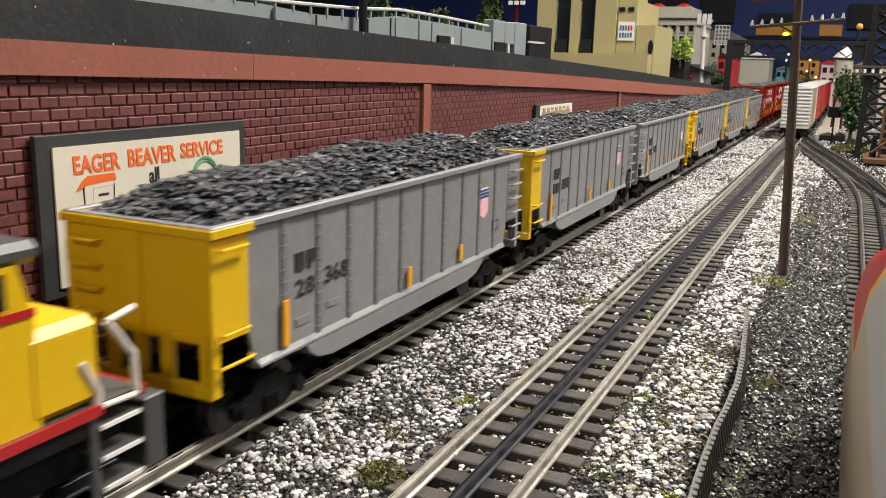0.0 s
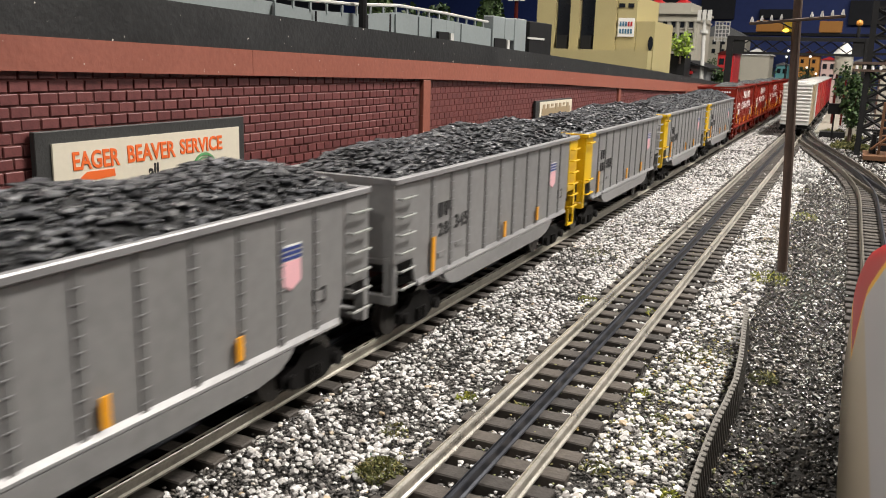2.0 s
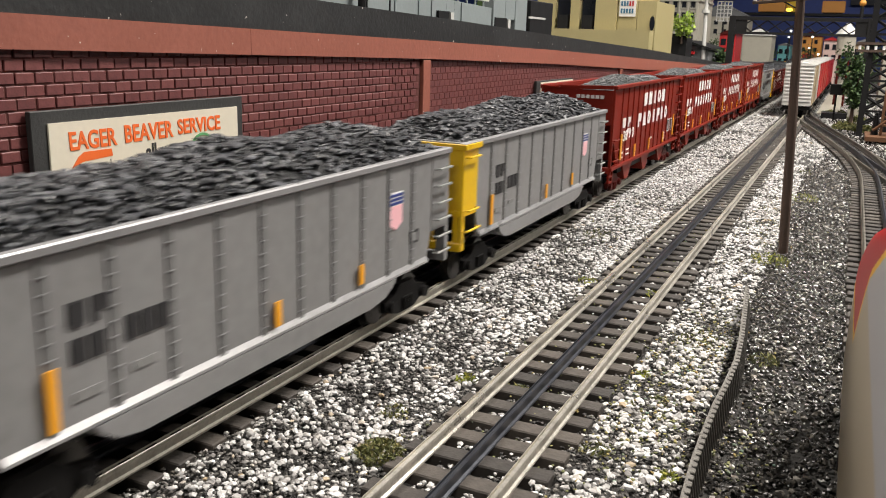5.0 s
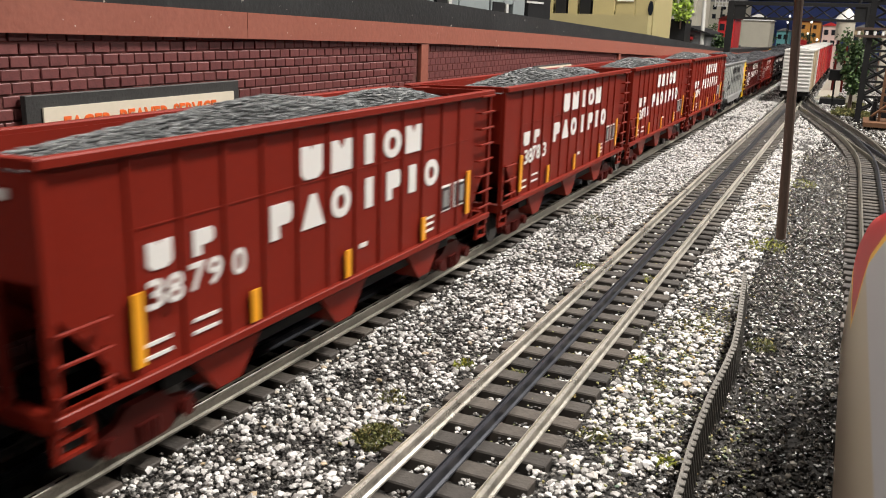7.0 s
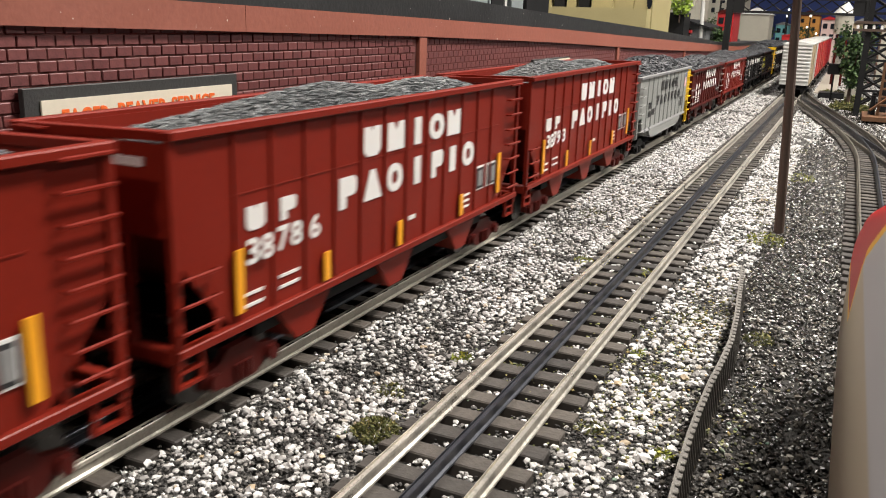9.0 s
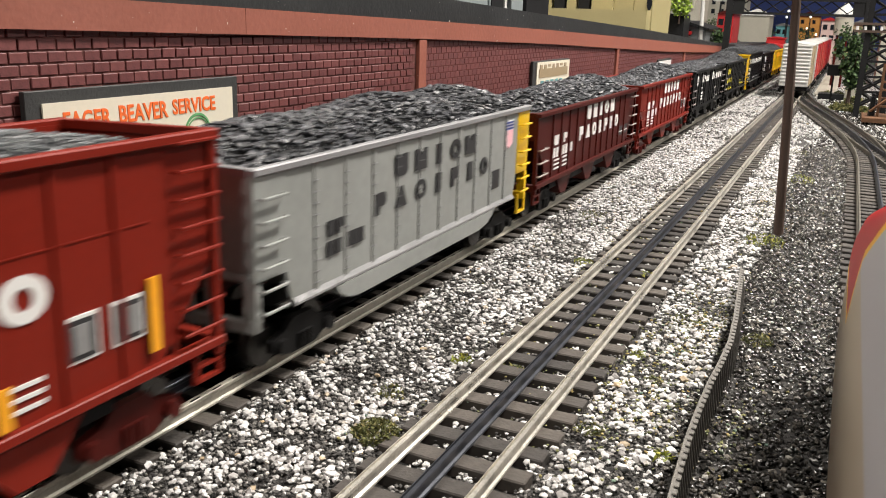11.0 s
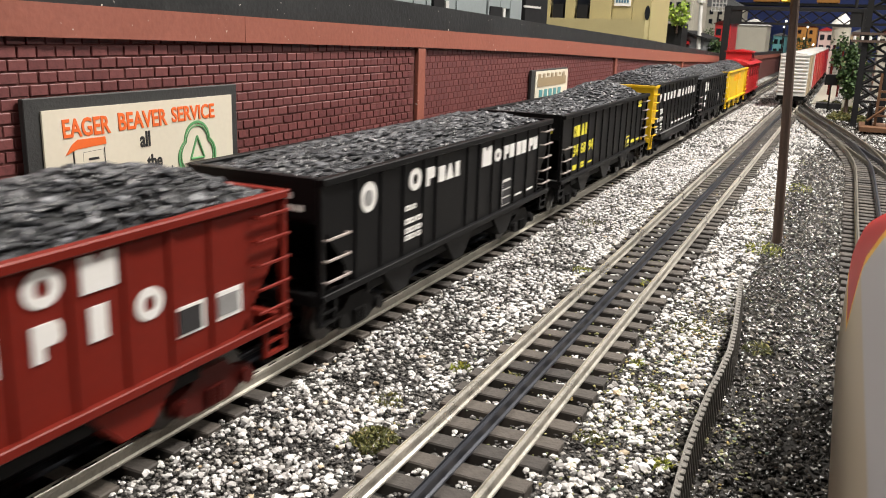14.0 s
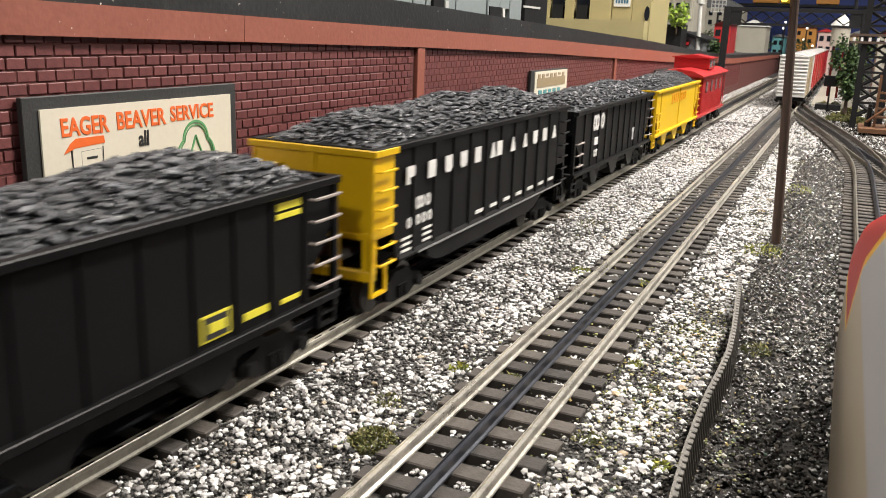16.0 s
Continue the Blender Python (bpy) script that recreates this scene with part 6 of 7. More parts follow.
def box_car(y, label, mat, end_mat, L=0.30, ribs=0):
    root = thing("box_car", label, "freight car", "standing box cars")
    bm = box(bmesh.new(), -0.0285, 0.0275, y, y + L, 0.018, 0.102, 0.001)
    for k in range(ribs):
        z = 0.026 + 0.0072 * k
        box(bm, -0.0270, 0.0260, y - 0.0016, y + 0.0004, z, z + 0.0036, 0.0008)
    part("body", bm, mat, root)
    bm = bmesh.new()
    prism(bm, [(-0.0300, 0.1015), (0.0, 0.1055), (0.0290, 0.1015), (0.0290, 0.1005), (-0.0300, 0.1005)], "y", y - 0.001, y + L + 0.001)
    part("roof", bm, M["boxcar_grey"], root)
    part("door", box(bmesh.new(), 0.0270, 0.0290, y + 0.11, y + 0.17, 0.021, 0.098), end_mat, root)
    part("side_panel", box(bmesh.new(), 0.0270, 0.0283, y + 0.002, y + 0.108, 0.020, 0.099), end_mat, root)
    part("underframe", box(bmesh.new(), -0.026, 0.026, y + 0.004, y + L - 0.004, 0.010, 0.0182), M["truck"], root)
    add_truck(root, y + 0.035)
    add_truck(root, y + L - 0.035)
    piece("coupler", COUPLER, root, (0, y - 0.003, 0))
    return root


def signal_bridge():
    root = thing("signal_bridge", "black iron signal bridge spanning the tracks", "signal bridge")
    y = 2.06
    for x0, x1 in ((-0.166, -0.152), (0.113, 0.127)):
        bm = box(bmesh.new(), x0, x1, y - 0.006, y + 0.006, GROUND - 0.002, 0.199, 0.0006)
        part("post", bm, M["iron"], root)
    for z0, z1 in ((0.190, 0.199), (0.160, 0.166)):
        part("chord", box(bmesh.new(), -0.1655, 0.1265, y - 0.0052, y + 0.0052, z0, z1 - 0.0006), M["iron"], root)
    n = 8
    for k in range(n):
        x0, x1 = -0.152 + 0.265 * k / n, -0.152 + 0.265 * (k + 1) / n
        for a, b in ((0.166, 0.190), (0.190, 0.166)):
            part("brace", rod(bmesh.new(), (x0, y, a), (x1, y, b), 0.0014, 5), M["iron"], root)
    for x0, x1 in ((-0.166, -0.128), (0.090, 0.127)):
        part("gusset", box(bmesh.new(), x0, x1, y - 0.0035, y + 0.0035, 0.1605, 0.1975), M["iron"], root)
    bm = rod(bmesh.new(), (0.098, y, 0.199), (0.098, y, 0.222), 0.0035, 8)
    part("lamp_stand", bm, M["iron"], root)
    bm = bmesh.new()
    bmesh.ops.create_icosphere(bm, subdivisions=2, radius=0.0070, matrix=Matrix.Translation((0.098, y, 0.229)))
    part("lamp_globe", bm, M["orange_box"], root, "amber lamp globe")


def tree(x, y, z, h, r, material, label, seed, n=500, trunk=True, leaf=0.004):
    rng = random.Random(seed)
    root = thing("tree", label, "tree", "model trees")
    bm = bmesh.new()
    if trunk:
        rod(bm, (x, y, z), (x, y, z + h * 0.55), h * 0.035, 7, h * 0.018)
        for k in range(5):
            a = 1.26 * k
            rod(bm, (x, y, z + h * (0.3 + 0.05 * k)), (x + r * 0.6 * math.cos(a), y + r * 0.6 * math.sin(a), z + h * (0.5 + 0.06 * k)), h * 0.014, 5, h * 0.006)
    else:
        rod(bm, (x, y, z), (x, y, z + h * 0.4), h * 0.03, 6)
    part("trunk", bm, M["wood_pole"], root)
    bm = bmesh.new()
    clumps = [(rng.gauss(0, 0.45), rng.gauss(0, 0.45), rng.uniform(0.35, 0.95)) for _ in range(14)]
    for _ in range(n):
        cxx, cyy, cz = rng.choice(clumps)
        c = Vector((x + r * (cxx + rng.gauss(0, 0.20)), y + r * (cyy + rng.gauss(0, 0.20)), z + h * (cz + rng.gauss(0, 0.07))))
        t = Vector((rng.uniform(-1, 1), rng.uniform(-1, 1), rng.uniform(-1, 1))).normalized() * leaf
        s = t.cross(Vector((rng.uniform(-1, 1), rng.uniform(-1, 1), rng.uniform(-1, 1)))).normalized() * leaf * 0.7
        bm.faces.new([bm.verts.new(p) for p in (c - t, c + s, c + t, c - s)])
    part("crown", bm, material, root)
    return root


def cone_tree(x, y, z, h, r, seed):
    rng = random.Random(seed)
    root = thing("conifer", "clipped dark green conical model tree", "tree", "model trees")
    part("trunk", rod(bmesh.new(), (x, y, z), (x, y, z + h * 0.3), r * 0.2, 6), M["wood_pole"], root)
    bm = rod(bmesh.new(), (x, y, z + h * 0.08), (x, y, z + h * 0.96), r * 0.86, 14, r * 0.1)
    for _ in range(500):
        u, a = rng.random() ** 0.7, rng.uniform(0, 6.28)
        u = 1 - u
        rr = r * (1 - u * 0.9)
        c = Vector((x + rr * math.cos(a), y + rr * math.sin(a), z + h * (0.06 + 0.92 * u)))
        t = Vector((rng.uniform(-1, 1), rng.uniform(-1, 1), rng.uniform(-1, 1))).normalized() * 0.0028
        s = t.cross(Vector((0.3, 0.5, 1))).normalized() * 0.0016
        bm.faces.new([bm.verts.new(p) for p in (c - t, c + s, c + t, c - s)])
    part("crown", bm, M["leaf"], root)


def window_part(root, x0, x1, y, z0, z1, mat="glass_dark"):
    w = part("window", box(bmesh.new(), x0, x1, y - 0.001, y + 0.004, z0, z1), M[mat], root)
    part("sill", box(bmesh.new(), x0 - 0.002, x1 + 0.002, y - 0.003, y, z0 - 0.003, z0), M["limestone"], w)


def power_house():
    root = thing("power_station", "cream plaster power station with tall dark windows", "building")
    y, g = 1.75, 0.10
    bm = box(bmesh.new(), -0.505, -0.340, y, y + 0.26, g, 0.34)
    part("wall", bm, M["plaster"], root)
    # projecting piers between the tall bays
    for x0, x1 in ((-0.505, -0.466), (-0.434, -0.415), (-0.383, -0.340)):
        part("pier", box(bmesh.new(), x0, x1, y - 0.014, y, 0.150, 0.34), M["plaster"], root)
    for x0, x1 in ((-0.464, -0.436), (-0.413, -0.385)):
        w = part("window", box(bmesh.new(), x0, x1, y - 0.003, y + 0.001, 0.158, 0.335), M["glass_dark"], root, "tall dark window bay")
        part("stack_base", box(bmesh.new(), x0 + 0.003, x1 - 0.003, y - 0.012, y - 0.003, 0.158, 0.185), M["iron"], w)
    part("tower_wall", box(bmesh.new(), -0.3395, -0.3010, y - 0.006, y + 0.2, g, 0.262), M["plaster"], root)
    for x in (-0.331, -0.313):
        part("window", box(bmesh.new(), x - 0.006, x + 0.006, y - 0.0075, y - 0.003, 0.240, 0.248), M["glass_dark"], root)
    sign = part("sign", box(bmesh.new(), -0.336, -0.304, y - 0.0085, y - 0.006, 0.184, 0.220), M["white"], root, "white sign with illegible blue lines")
    for z in (0.204, 0.190):
        for k in range(5):
            part("sign_mark", box(bmesh.new(), -0.333 + 0.0054 * k, -0.3295 + 0.0054 * k, y - 0.0092, y - 0.0085, z, z + 0.009), M["sign_blue"] if k < 3 or z < 0.2 else M["bright_red"], sign)
    part("wing", box(bmesh.new(), -0.3005, -0.264, y - 0.002, y + 0.18, g, 0.214), M["plaster"], root)
    bm = bmesh.new()
    rod(bm, (-0.2735, y - 0.004, 0.172), (-0.2735, y - 0.001, 0.172), 0.014, 16)
    for v in bm.verts:
        v.co.x = -0.2705 + (v.co.x + 0.2735) * 0.36
    part("round_window", bm, M["glass_dark"], root)
    part("ledge", box(bmesh.new(), -0.480, -0.264, y - 0.05, y - 0.014, g, 0.1575), M["plaster"], root)


def white_house():
    root = thing("civic_building", "pale limestone civic building with cornice and red roof trim", "building")
    y = 2.8
    part("wall", box(bmesh.new(), -0.520, -0.352, y, y + 0.25, 0.10, 0.288), M["limestone"], root)
    part("cornice", box(bmesh.new(), -0.527, -0.345, y - 0.010, y + 0.25, 0.284, 0.291), M["limestone"], root)
    part("cornice", box(bmesh.new(), -0.524, -0.348, y - 0.007, y + 0.25, 0.262, 0.267), M["limestone"], root)
    part("parapet", box(bmesh.new(), -0.505, -0.378, y, y + 0.2, 0.291, 0.318), M["limestone"], root)
    for z in (0.243, 0.211):
        for k in range(6):
            x = -0.506 + 0.0265 * k
            window_part(root, x - 0.006, x + 0.006, y - 0.001, z, z + 0.018)
    for k in range(7):
        x = -0.519 + 0.0265 * k
        part("pilaster", box(bmesh.new(), x - 0.003, x + 0.003, y - 0.006, y, 0.18, 0.262), M["limestone"], root)
    for x in (-0.49, -0.41):
        bm = bmesh.new()
        rod(bm, (x, y + 0.05, 0.318), (x, y + 0.05, 0.330), 0.030, 14, 0.010)
        part("roof_dome", bm, M["bright_red"], root)


def gable_house():
    root = thing("trackside_shed", "grey shed with a shallow slate gable roof", "building")
    y = 2.2
    bm = bmesh.new()
    prism(bm, [(-0.325, 0.06), (-0.325, 0.124), (-0.278, 0.139), (-0.225, 0.124), (-0.225, 0.06)], "y", y, y + 0.22)
    part("wall", bm, M["roof_grey"], root)
    for a, b in (((-0.333, 0.1225), (-0.278, 0.1400)), ((-0.278, 0.1400), (-0.217, 0.1225))):
        bm = bmesh.new()
        prism(bm, [a, b, (b[0], b[1] + 0.004), (a[0], a[1] + 0.004)], "y", y - 0.012, y + 0.23)
        part("roof", bm, M["iron"], root)
    window_part(root, -0.285, -0.262, y - 0.001, 0.108, 0.122)
    part("awning", box(bmesh.new(), -0.272, -0.257, y - 0.014, y, 0.111, 0.118), M["bright_red"], root)


def lattice_tower():
    root = thing("lattice_tower", "dark iron lattice tower beside a timber platform", "tower")
    x0, x1, y0, y1 = 0.120, 0.160, 1.62, 1.66
    for x, y in ((x0, y0), (x1, y0), (x0, y1), (x1, y1)):
        part("leg", box(bmesh.new(), x - 0.0045, x + 0.0045, y - 0.003, y + 0.003, GROUND, 0.245), M["iron"], root)
    for k in range(9):
        a, b = 0.01 + 0.025 * k, 0.035 + 0.025 * k
        part("brace", rod(bmesh.new(), (x0, y0, a), (x1, y0, b), 0.0022, 5), M["iron"], root)
        part("brace", rod(bmesh.new(), (x1, y0, a), (x0, y0, b), 0.0022, 5), M["iron"], root)
        part("brace", rod(bmesh.new(), (x0, y1, a), (x1, y1, b), 0.0022, 5), M["iron"], root)
        part("brace", rod(bmesh.new(), (x1, y1, a), (x0, y1, b), 0.0022, 5), M["iron"], root)
        part("girt", box(bmesh.new(), x0 - 0.003, x1 + 0.003, y0 - 0.002, y0 + 0.002, b - 0.002, b + 0.002), M["iron"], root)
        for x in (x0, x1):
            part("brace", rod(bmesh.new(), (x, y0, a), (x, y1, b), 0.0020, 5), M["iron"], root)
    for z in (0.131, 0.143):
        part("girt", box(bmesh.new(), 0.098, 0.176, y0 - 0.006, y0 - 0.002, z, z + 0.004), M["wood_pole"], root)
    for k in range(6):
        part("insulator", rod(bmesh.new(), (0.103 + 0.012 * k, y0 - 0.004, 0.135), (0.103 + 0.012 * k, y0 - 0.004, 0.141), 0.0022, 8), M["insulator"], root)
    root = thing("timber_platform", "amber timber platform with steps by the tower", "platform")
    part("deck", box(bmesh.new(), 0.128, 0.215, 1.50, 1.60, -0.004, 0.003), M["timber"], root)
    for k in range(4):
        part("board", box(bmesh.new(), 0.150, 0.20, 1.53 + 0.012 * k, 1.54 + 0.012 * k, 0.018 + 0.012 * k, 0.021 + 0.012 * k), M["timber"], root)
    for x in (0.150, 0.168, 0.186):
        part("post", box(bmesh.new(), x - 0.002, x + 0.002, 1.535, 1.539, 0.003, 0.085), M["timber"], root)
    part("brace", rod(bmesh.new(), (0.138, 1.535, 0.010), (0.182, 1.535, 0.050), 0.0022, 5), M["timber"], root)
    bm = bmesh.new()
    bmesh.ops.create_cone(bm, cap_ends=True, segments=8, radius1=0.0055, radius2=0.0035, depth=0.030, matrix=Matrix.Translation((0.1415, 1.545, 0.018)))
    bmesh.ops.create_icosphere(bm, subdivisions=1, radius=0.0035, matrix=Matrix.Translation((0.1415, 1.545, 0.036)))
    tagged(new("statuette", mesh_of("statuette", bm, M["iron"])), "small plain dark statuette standing on the platform", "statuette")


def ramp_things():
    # long pale girder that edges the ramp, with posts, notches and a top rail
    root = thing("bridge_girder", "pale blue-grey plate girder along the ramp edge", "girder")
    base = lambda y: fascia_top(y) - 0.0015
    top = lambda y: float(np.interp(y, [-0.5, 0.33, 0.48, 0.56, 0.64, 0.73], [0.178, 0.1640, 0.1650, 0.1690, 0.1680, 0.1655]))
    rail_z = top
    top = lambda y: rail_z(y) - float(np.interp(y, [0.3, 0.40, 0.47, 0.53, 0.56, 0.73], [0.001, 0.001, 0.005, 0.005, 0.0035, 0.0045]))
    ys = [-0.3, 0.0, 0.2, 0.332, 0.40, 0.4505, 0.453, 0.5105]
    me = strip_mesh("plate", base, top, -0.2045, -0.2005, M["girder"], ys[2:])
    ob = new("plate", me)
    ob.parent = root
    ob = new("plate", strip_mesh("plate", base, top, -0.2030, -0.1990, M["girder"], [0.5135, 0.56, 0.60, 0.640]))
    ob.parent = root
    ob = new("plate", strip_mesh("plate", lambda y: base(y) + 0.007, top, -0.2030, -0.1990, M["girder"], [0.6402, 0.655]))
    ob.parent = root
    ob = new("plate", strip_mesh("plate", base, top, -0.2030, -0.1990, M["girder"], [0.6552, 0.69, 0.735]))
    ob.parent = root
    part("end_block", box(bmesh.new(), -0.2070, -0.1975, 0.736, 0.765, 0.1440, 0.1725, 0.0005), M["girder"], root)
    part("end_block", box(bmesh.new(), -0.2070, -0.1975, 0.7655, 0.790, 0.1520, 0.1720, 0.0005), M["girder"], root)
    part("end_block", box(bmesh.new(), -0.2075, -0.1970, 0.7905, 0.822, 0.1425, 0.1730, 0.0005), M["girder"], root)
    for k in range(22):
        y = 0.34 + 0.018 * k
        part("rail_post", box(bmesh.new(), -0.2011, -0.1999, y, y + 0.0016, top(y) - 0.001, rail_z(y) + 0.0008), M["girder"], root)
    # dark blocks set proud as the shade of two notches, with pale posts
    for y0, y1, z0, z1 in ((0.622, 0.641, -0.0005, 0.0065), (0.739, 0.768, -0.0005, 0.0090)):
        part("drain_recess", box(bmesh.new(), -0.1992, -0.1966, y0, y1, base(y0) + z0 + 0.003, base(y0) + z1 + 0.003), M["iron"], root)
        part("drain_post", box(bmesh.new(), -0.1992, -0.1955, y1 + 0.0005, y1 + 0.0065, base(y1) + z0, base(y1) + z1 + 0.003), M["boxcar_grey"], root)
    for y in (0.4515, 0.5135, 0.5455):
        part("seam", box(bmesh.new(), -0.1990, -0.1984, y, y + 0.0014, base(y) + 0.001, top(y) - 0.0005), M["iron"], root)
    for y in (0.410, 0.553, 0.590, 0.612, 0.668):
        part("stiffener", box(bmesh.new(), -0.2000, -0.1980, y, y + 0.004, base(y) + 0.001, top(y) - 0.001), M["girder"], root)
    for a, b in zip((0.33, 0.42, 0.50, 0.56, 0.64), (0.42, 0.50, 0.56, 0.64, 0.73)):
        part("top_rail", rod(bmesh.new(), (-0.2005, a, rail_z(a) + 0.0012), (-0.2005, b, rail_z(b) + 0.0012), 0.0011, 6), M["boxcar_grey"], root)
    tagged(new("bollard", mesh_of("bollard", rod(bmesh.new(), (-0.194, 0.500, 0.146), (-0.194, 0.500, 0.178), 0.0028, 10), M["iron"])), "black round post standing on the ramp edge", "post")
    b = thing("dark_cabinet", "black boxy cabinet at the end of the girder", "cabinet")
    part("body", box(bmesh.new(), -0.235, -0.198, 0.835, 0.905, 0.130, 0.1725, 0.0006), M["iron"], b)
    part("trim_rail", box(bmesh.new(), -0.1982, -0.1972, 0.830, 0.880, 0.1550, 0.1570), M["boxcar_grey"], b)
    cone_tree(-0.245, 0.845, 0.150, 0.075, 0.020, 3)
    cone_tree(-0.262, 0.640, 0.150, 0.052, 0.022, 4)
    tree(-0.245, 0.70, 0.150, 0.03, 0.02, M["leaf"], "low green bush behind the girder", 5, 240, False, 0.003)
    # small toy cars parked on the ramp
    for i, (x, y, m) in enumerate([(-0.235, 0.36, "white"), (-0.235, 0.42, "bright_red"), (-0.24, 0.56, "white"), (-0.24, 0.60, "bright_red"), (-0.235, 0.655, "white"), (-0.235, 0.71, "white")]):
        c = thing("toy_car", "small %s toy car parked on the ramp" % ("red" if m == "bright_red" else "white"), "car", "toy cars")
        z = fascia_top(y) - 0.003
        part("body", box(bmesh.new(), x - 0.010, x + 0.010, y, y + 0.040, z + 0.004, z + 0.0125, 0.002), M[m], c)
        part("cabin", box(bmesh.new(), x - 0.0085, x + 0.0085, y + 0.010, y + 0.030, z + 0.0125, z + 0.0190, 0.002), M["glass_dark"], c)
        for dy in (0.008, 0.032):
            for s in (-1, 1):
                part("wheel", rod(bmesh.new(), (x + s * 0.008, y + dy, z + 0.004), (x + s * 0.0105, y + dy, z + 0.004), 0.004, 12), M["truck"], c)
    b = thing("poster_stand", "yellow and red advertising board above the ramp", "sign")
    part("panel", box(bmesh.new(), -0.2015, -0.1990, 0.255, 0.298, 0.150, 0.180), M["yellow"], b)
    part("panel_patch", box(bmesh.new(), -0.1990, -0.1985, 0.268, 0.286, 0.156, 0.180), M["bright_red"], b)
    t = thing("tall_tower", "slender pale lamp tower with clustered heads", "tower")
    part("mast", rod(bmesh.new(), (-0.236, 2.2, 0.10), (-0.242, 2.2, 0.262), 0.0050, 10, 0.0040), M["boxcar_grey"], t)
    part("collar", rod(bmesh.new(), (-0.240, 2.2, 0.208), (-0.240, 2.2, 0.216), 0.0095, 10), M["boxcar_grey"], t)
    for dx in (-0.012, 0.0, 0.012):
        part("head", box(bmesh.new(), -0.246 + dx, -0.238 + dx, 2.194, 2.206, 0.238, 0.262), M["boxcar_grey"], t)
    t = thing("floodlight_mast", "dark red mast with clustered white floodlights", "mast")
    part("mast", rod(bmesh.new(), (-0.50, 1.60, 0.12), (-0.50, 1.60, 0.255), 0.004, 8), M["brown"], t)
    for i in range(3):
        for j in range(2):
            part("floodlight", box(bmesh.new(), -0.515 + 0.012 * i, -0.507 + 0.012 * i, 1.594, 1.598, 0.243 + 0.012 * j, 0.250 + 0.012 * j), M["white"], t)
    tree(-0.272, 2.09, 0.135, 0.066, 0.026, M["leaf_lime"], "bright lime green model tree", 8, 500)
    tree(-0.205, 2.28, 0.07, 0.055, 0.030, M["leaf"], "dark green bush behind the wall", 9, 500, False)
    b = thing("flat_roof_shed", "low black flat-roofed shed behind the ramp", "building")
    part("body", box(bmesh.new(), -0.352, -0.262, 2.10, 2.18, 0.07, 0.157), M["iron"], b)
    part("panel", box(bmesh.new(), -0.312, -0.300, 2.097, 2.10, 0.143, 0.152), M["white"], b)
    part("panel", box(bmesh.new(), -0.336, -0.322, 2.097, 2.10, 0.143, 0.155), M["bright_red"], b)


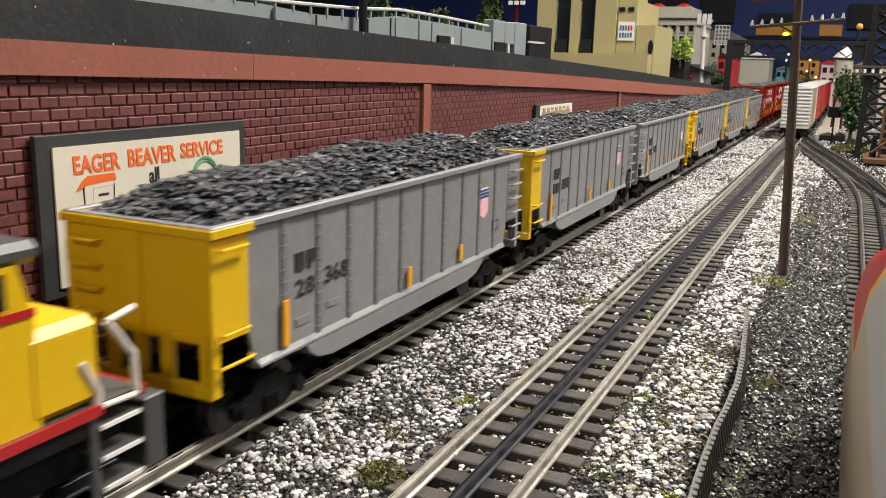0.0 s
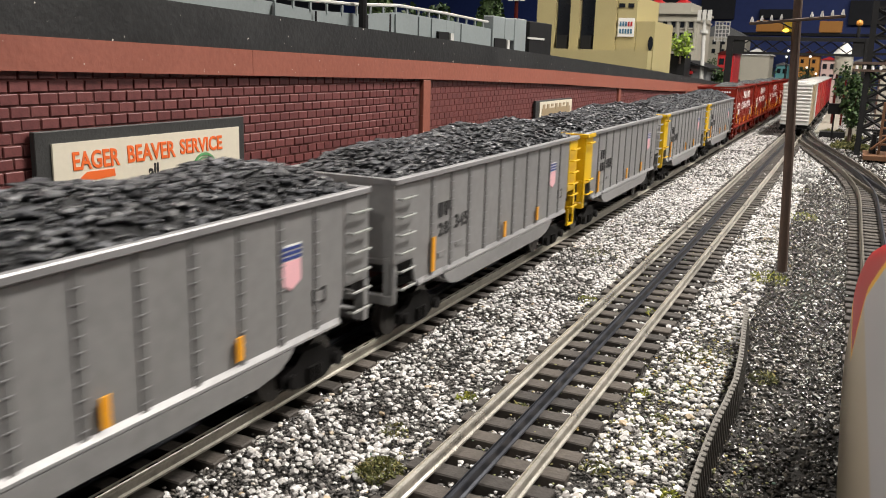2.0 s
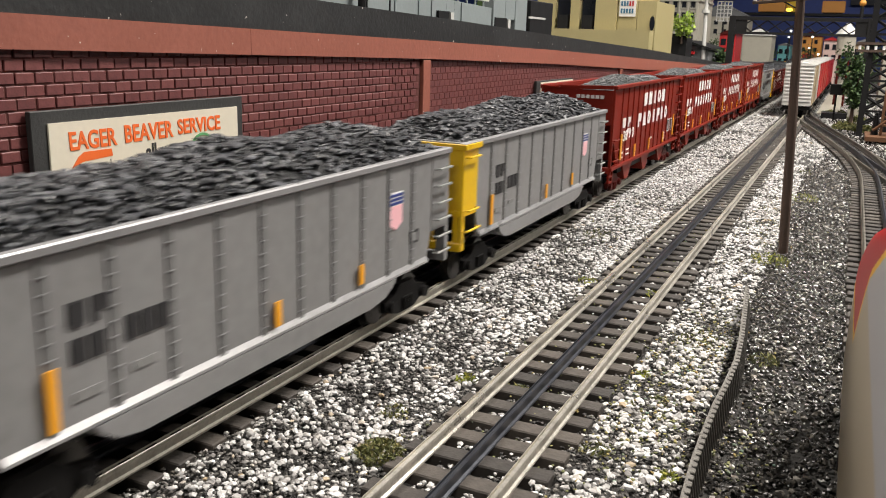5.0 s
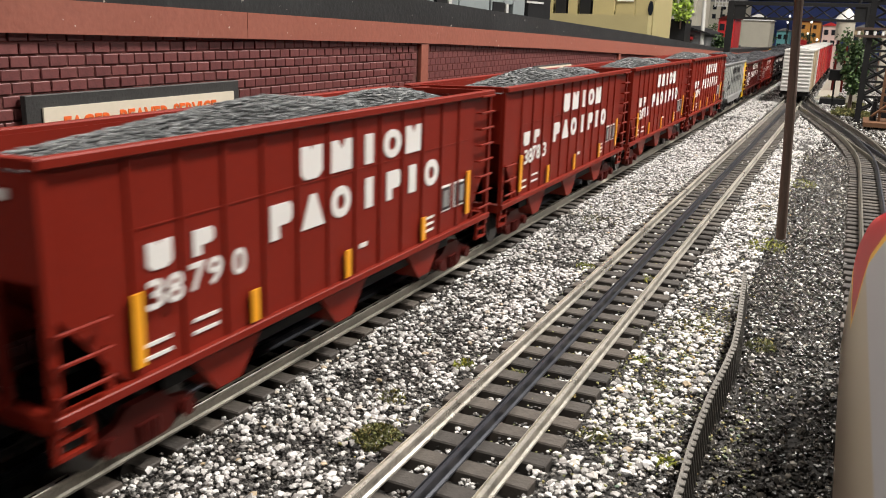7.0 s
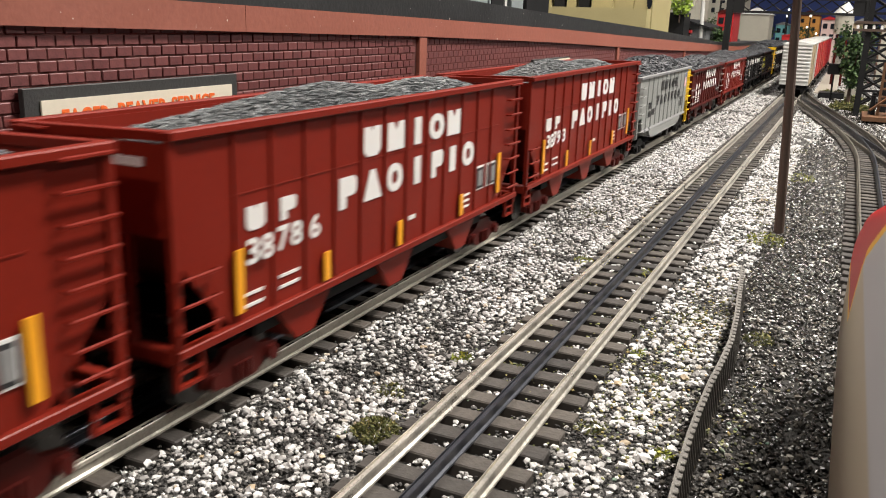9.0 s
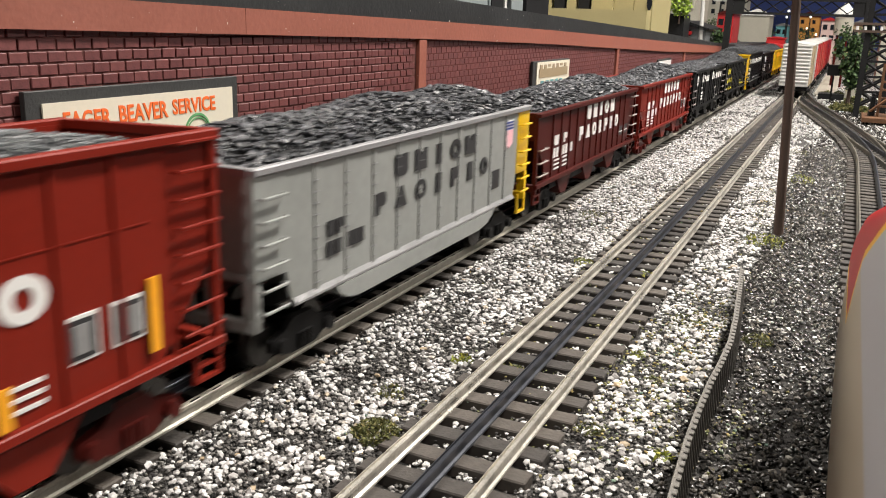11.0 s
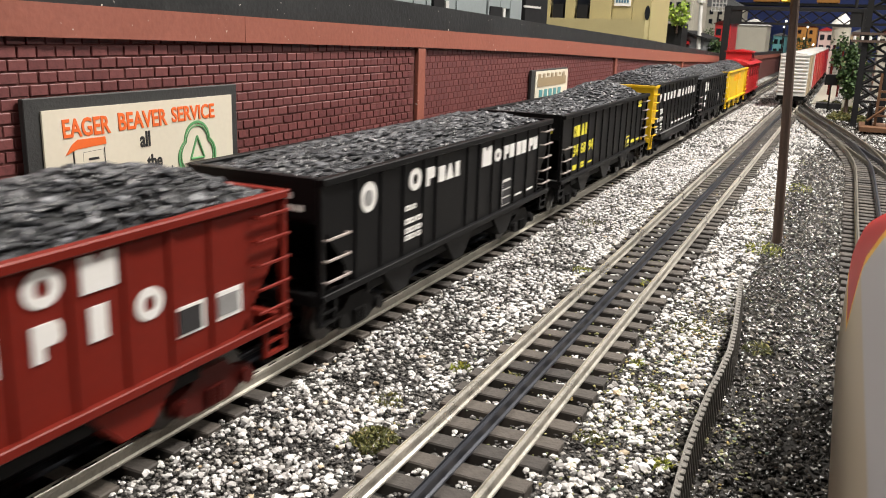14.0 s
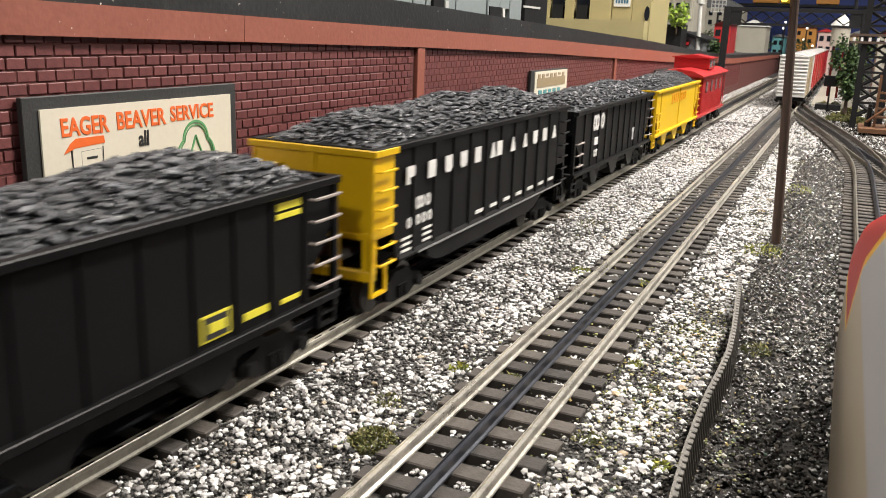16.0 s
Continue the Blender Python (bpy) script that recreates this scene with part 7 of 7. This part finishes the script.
def far_things():
    rng = random.Random(21)
    def house(x0, x1, y, z1, mat, label, roof="roof_grey", d=0.18, win=True):
        b = thing("model_house", label, "building", "far model houses")
        part("wall", box(bmesh.new(), x0, x1, y, y + d, GROUND - 0.002, z1), M[mat], b)
        bm = bmesh.new()
        prism(bm, [(x0 - 0.006, z1), ((x0 + x1) / 2, z1 + (x1 - x0) * 0.25), (x1 + 0.006, z1)], "y", y - 0.006, y + d + 0.006)
        part("roof", bm, M[roof], b)
        if win:
            n = max(2, int((x1 - x0) / 0.04))
            for k in range(n):
                x = x0 + (x1 - x0) * (k + 0.5) / n
                for z in (z1 - 0.035, z1 - 0.075):
                    if z > 0.02:
                        part("window", box(bmesh.new(), x - 0.008, x + 0.008, y - 0.002, y + 0.002, z, z + 0.02), M["glass_dark"], b)
    house(-0.312, -0.262, 3.0, 0.170, "bright_red", "red model house far down the layout", "brown")
    house(-0.302, -0.202, 3.6, 0.175, "limestone", "pale grey model mill far down the layout", "white", 0.18, False)
    house(-0.221, -0.172, 4.2, 0.140, "teal", "teal model house far down the layout", "roof_grey")
    house(-0.184, -0.073, 5.0, 0.190, "orange_box", "rust-orange model warehouse far down the layout", "brown")
    house(-0.023, 0.031, 3.8, 0.165, "pink_stucco", "pale pink model house far down the layout", "bright_red")
    house(0.085, 0.150, 3.0, 0.150, "tan", "tan model depot beside the far tracks", "roof_grey")
    house(0.165, 0.260, 2.6, 0.155, "limestone", "pale model house beside the far tracks", "brown")
    house(0.30, 0.52, 3.2, 0.24, "tan", "broad tan model factory far down the layout", "brown")
    house(-0.60, -0.36, 4.2, 0.26, "limestone", "pale model mill far down the layout", "roof_grey")
    # cone-roofed water tank
    t = thing("water_tank", "pale round water tank with a conical roof on legs", "water tank")
    c = (0.072, 2.45)
    part("tank", rod(bmesh.new(), (*c, 0.120), (*c, 0.170), 0.022, 20), M["limestone"], t)
    part("roof", rod(bmesh.new(), (*c, 0.170), (*c, 0.198), 0.028, 20, 0.004), M["boxcar_grey"], t)
    for a in range(4):
        dx, dy = 0.015 * math.cos(a * 1.57 + 0.78), 0.015 * math.sin(a * 1.57 + 0.78)
        part("leg", rod(bmesh.new(), (c[0] + dx, c[1] + dy, GROUND), (c[0] + dx, c[1] + dy, 0.12), 0.003, 6), M["brown"], t)
    # bushes and trees by the siding
    tree(0.106, 1.90, GROUND, 0.125, 0.026, M["leaf"], "dark green model tree by the siding", 31, 2200, True, 0.0042)
    tree(0.118, 2.20, GROUND, 0.150, 0.035, M["leaf"], "dark green model tree by the siding", 32, 1600)
    tree(-0.232, 3.95, GROUND, 0.17, 0.04, M["leaf"], "dark green model tree far down the layout", 33, 500)
    tree(-0.10, 4.3, GROUND, 0.15, 0.06, M["leaf"], "dark green model tree far down the layout", 34, 500)
    tree(-0.36, 3.2, 0.0, 0.15, 0.05, M["leaf"], "dark green model tree far down the layout", 35, 500)
    for i, (x, y, r) in enumerate([(0.085, 2.02, 0.022), (0.118, 1.94, 0.018), (0.062, 2.10, 0.014), (0.098, 1.74, 0.022), (0.122, 1.72, 0.020)]):
        tuft(x, y, r, M["moss"], 500, "olive scrub bush beside the siding", 140 + i, GROUND, 0.8, 0.0030)
    m = thing("line_side_box", "dark relay box on a post beside the siding", "relay box")
    part("post", rod(bmesh.new(), (0.073, 1.92, GROUND), (0.073, 1.92, 0.045), 0.002, 6), M["iron"], m)
    part("box", box(bmesh.new(), 0.061, 0.085, 1.910, 1.928, 0.045, 0.066, 0.0008), M["iron"], m)
    m = thing("white_hut", "small pale grey hut beside the siding", "hut")
    part("wall", box(bmesh.new(), 0.098, 0.124, 1.98, 2.02, GROUND, 0.046), M["limestone"], m)
    part("roof", box(bmesh.new(), 0.095, 0.127, 1.975, 2.025, 0.046, 0.050), M["boxcar_grey"], m)
    part("dock", box(bmesh.new(), 0.048, 0.097, 1.98, 2.03, GROUND, 0.004), M["iron"], m)
    # pale path between the far tracks
    tagged(new("path", mesh_of("path", box(bmesh.new(), 0.036, 0.080, 2.1, 5.5, GROUND - 0.002, GROUND + 0.004), M["limestone"])), "pale concrete path beside the far track", "path", "", "structure")
    # shelf of box cars in front of the blue wall
    s = thing("wall_shelf", "dark shelf on the blue wall", "shelf")
    part("board", box(bmesh.new(), -1.2, 1.2, 5.9, 6.1, 0.325, 0.340), M["iron"], s)
    for x in (-1.1, 1.1):
        part("bracket", box(bmesh.new(), x, x + 0.02, 6.0, 6.6, 0.30, 0.325), M["iron"], s)
    for i, (x0, x1, mm) in enumerate([(-0.50, -0.34, "orange_box"), (-0.335, -0.25, "yellow"), (-0.13, 0.0, "orange_box")]):
        c = thing("shelf_box_car", "orange box car displayed on the wall shelf", "freight car", "cars on the shelf")
        part("body", box(bmesh.new(), x0, x1, 5.93, 5.99, 0.346, 0.415, 0.003), M[mm], c)
        part("underframe", box(bmesh.new(), x0 + 0.01, x1 - 0.01, 5.94, 5.98, 0.340, 0.346), M["truck"], c)
    g = thing("trellis_screen", "pale lattice panel on a post far behind the ramp", "panel")
    for k in range(5):
        part("bar", box(bmesh.new(), -0.402 + 0.0130 * k, -0.399 + 0.0130 * k, 3.5, 3.504, 0.221, 0.295), M["boxcar_grey"], g)
    for k in range(6):
        part("bar", box(bmesh.new(), -0.402, -0.347, 3.496, 3.4995, 0.222 + 0.0140 * k, 0.225 + 0.0140 * k), M["boxcar_grey"], g)
    part("post", rod(bmesh.new(), (-0.375, 3.51, GROUND), (-0.375, 3.51, 0.23), 0.004, 6), M["iron"], g)
    # lit lamps and pale panels far behind
    for i in range(18):
        x, y = rng.uniform(-0.65, 0.35), rng.uniform(3.6, 5.6)
        z = rng.uniform(0.06, 0.20)
        l = thing("street_lamp", "thin street lamp with a small lit globe", "street lamp", "far street lamps")
        part("post", rod(bmesh.new(), (x, y, GROUND), (x, y, z), 0.0022, 5), M["iron"], l)
        bm = bmesh.new()
        bmesh.ops.create_icosphere(bm, subdivisions=1, radius=0.0050, matrix=Matrix.Translation((x, y, z + 0.005)))
        part("globe", bm, M["lamp_white"], l)
    p = thing("wall_panel", "dark framed panel hung on the blue wall", "panel")
    for x0, x1, z0, z1 in ((-0.95, -0.72, 0.45, 0.72), (-0.55, -0.30, 0.46, 0.52), (0.02, 0.25, 0.42, 0.58), (-1.3, -1.05, 0.30, 0.75)):
        part("panel", box(bmesh.new(), x0, x1, 6.56, 6.59, z0, z1), M["dark_room"], p)


build_signs()
rail_slots()
telegraph_pole()
rack_strip()
streamliner()
box_car(1.93, "pale grey box car with ribbed end, standing on the track", M["boxcar_grey"], M["tan"], 0.30, 11)
for k in range(4):
    box_car(2.252 + 0.322 * k, "bright red box car standing on the middle track", M["bright_red"], M["bright_red"])
signal_bridge()
lattice_tower()
ramp_things()
power_house()
white_house()
gable_house()
far_things()
build_weeds()


# ---- what moves: the train rolls towards the camera along its straight track ----
RUN = [(0, 0.0), (0.5, 0.116), (1, 0.237), (1.5, 0.366), (2, 0.500), (2.5, 0.639), (3, 0.779), (3.5, 0.923), (4, 1.068), (5, 1.356), (6, 1.645), (6.5, 1.791), (7, 1.938), (7.5, 2.087), (8, 2.237), (8.5, 2.390), (9, 2.544), (10, 2.850), (11, 3.155), (11.5, 3.305), (12, 3.454), (12.5, 3.602), (13, 3.749), (13.5, 3.894), (14, 4.040), (14.5, 4.188), (15, 4.337), (15.5, 4.487), (16, 4.637)]


def motions():
    for car, u in TRAIN:
        walk(car, [(t, pose(TRAIN_X, u - s, 0)) for t, s in RUN])


motions()
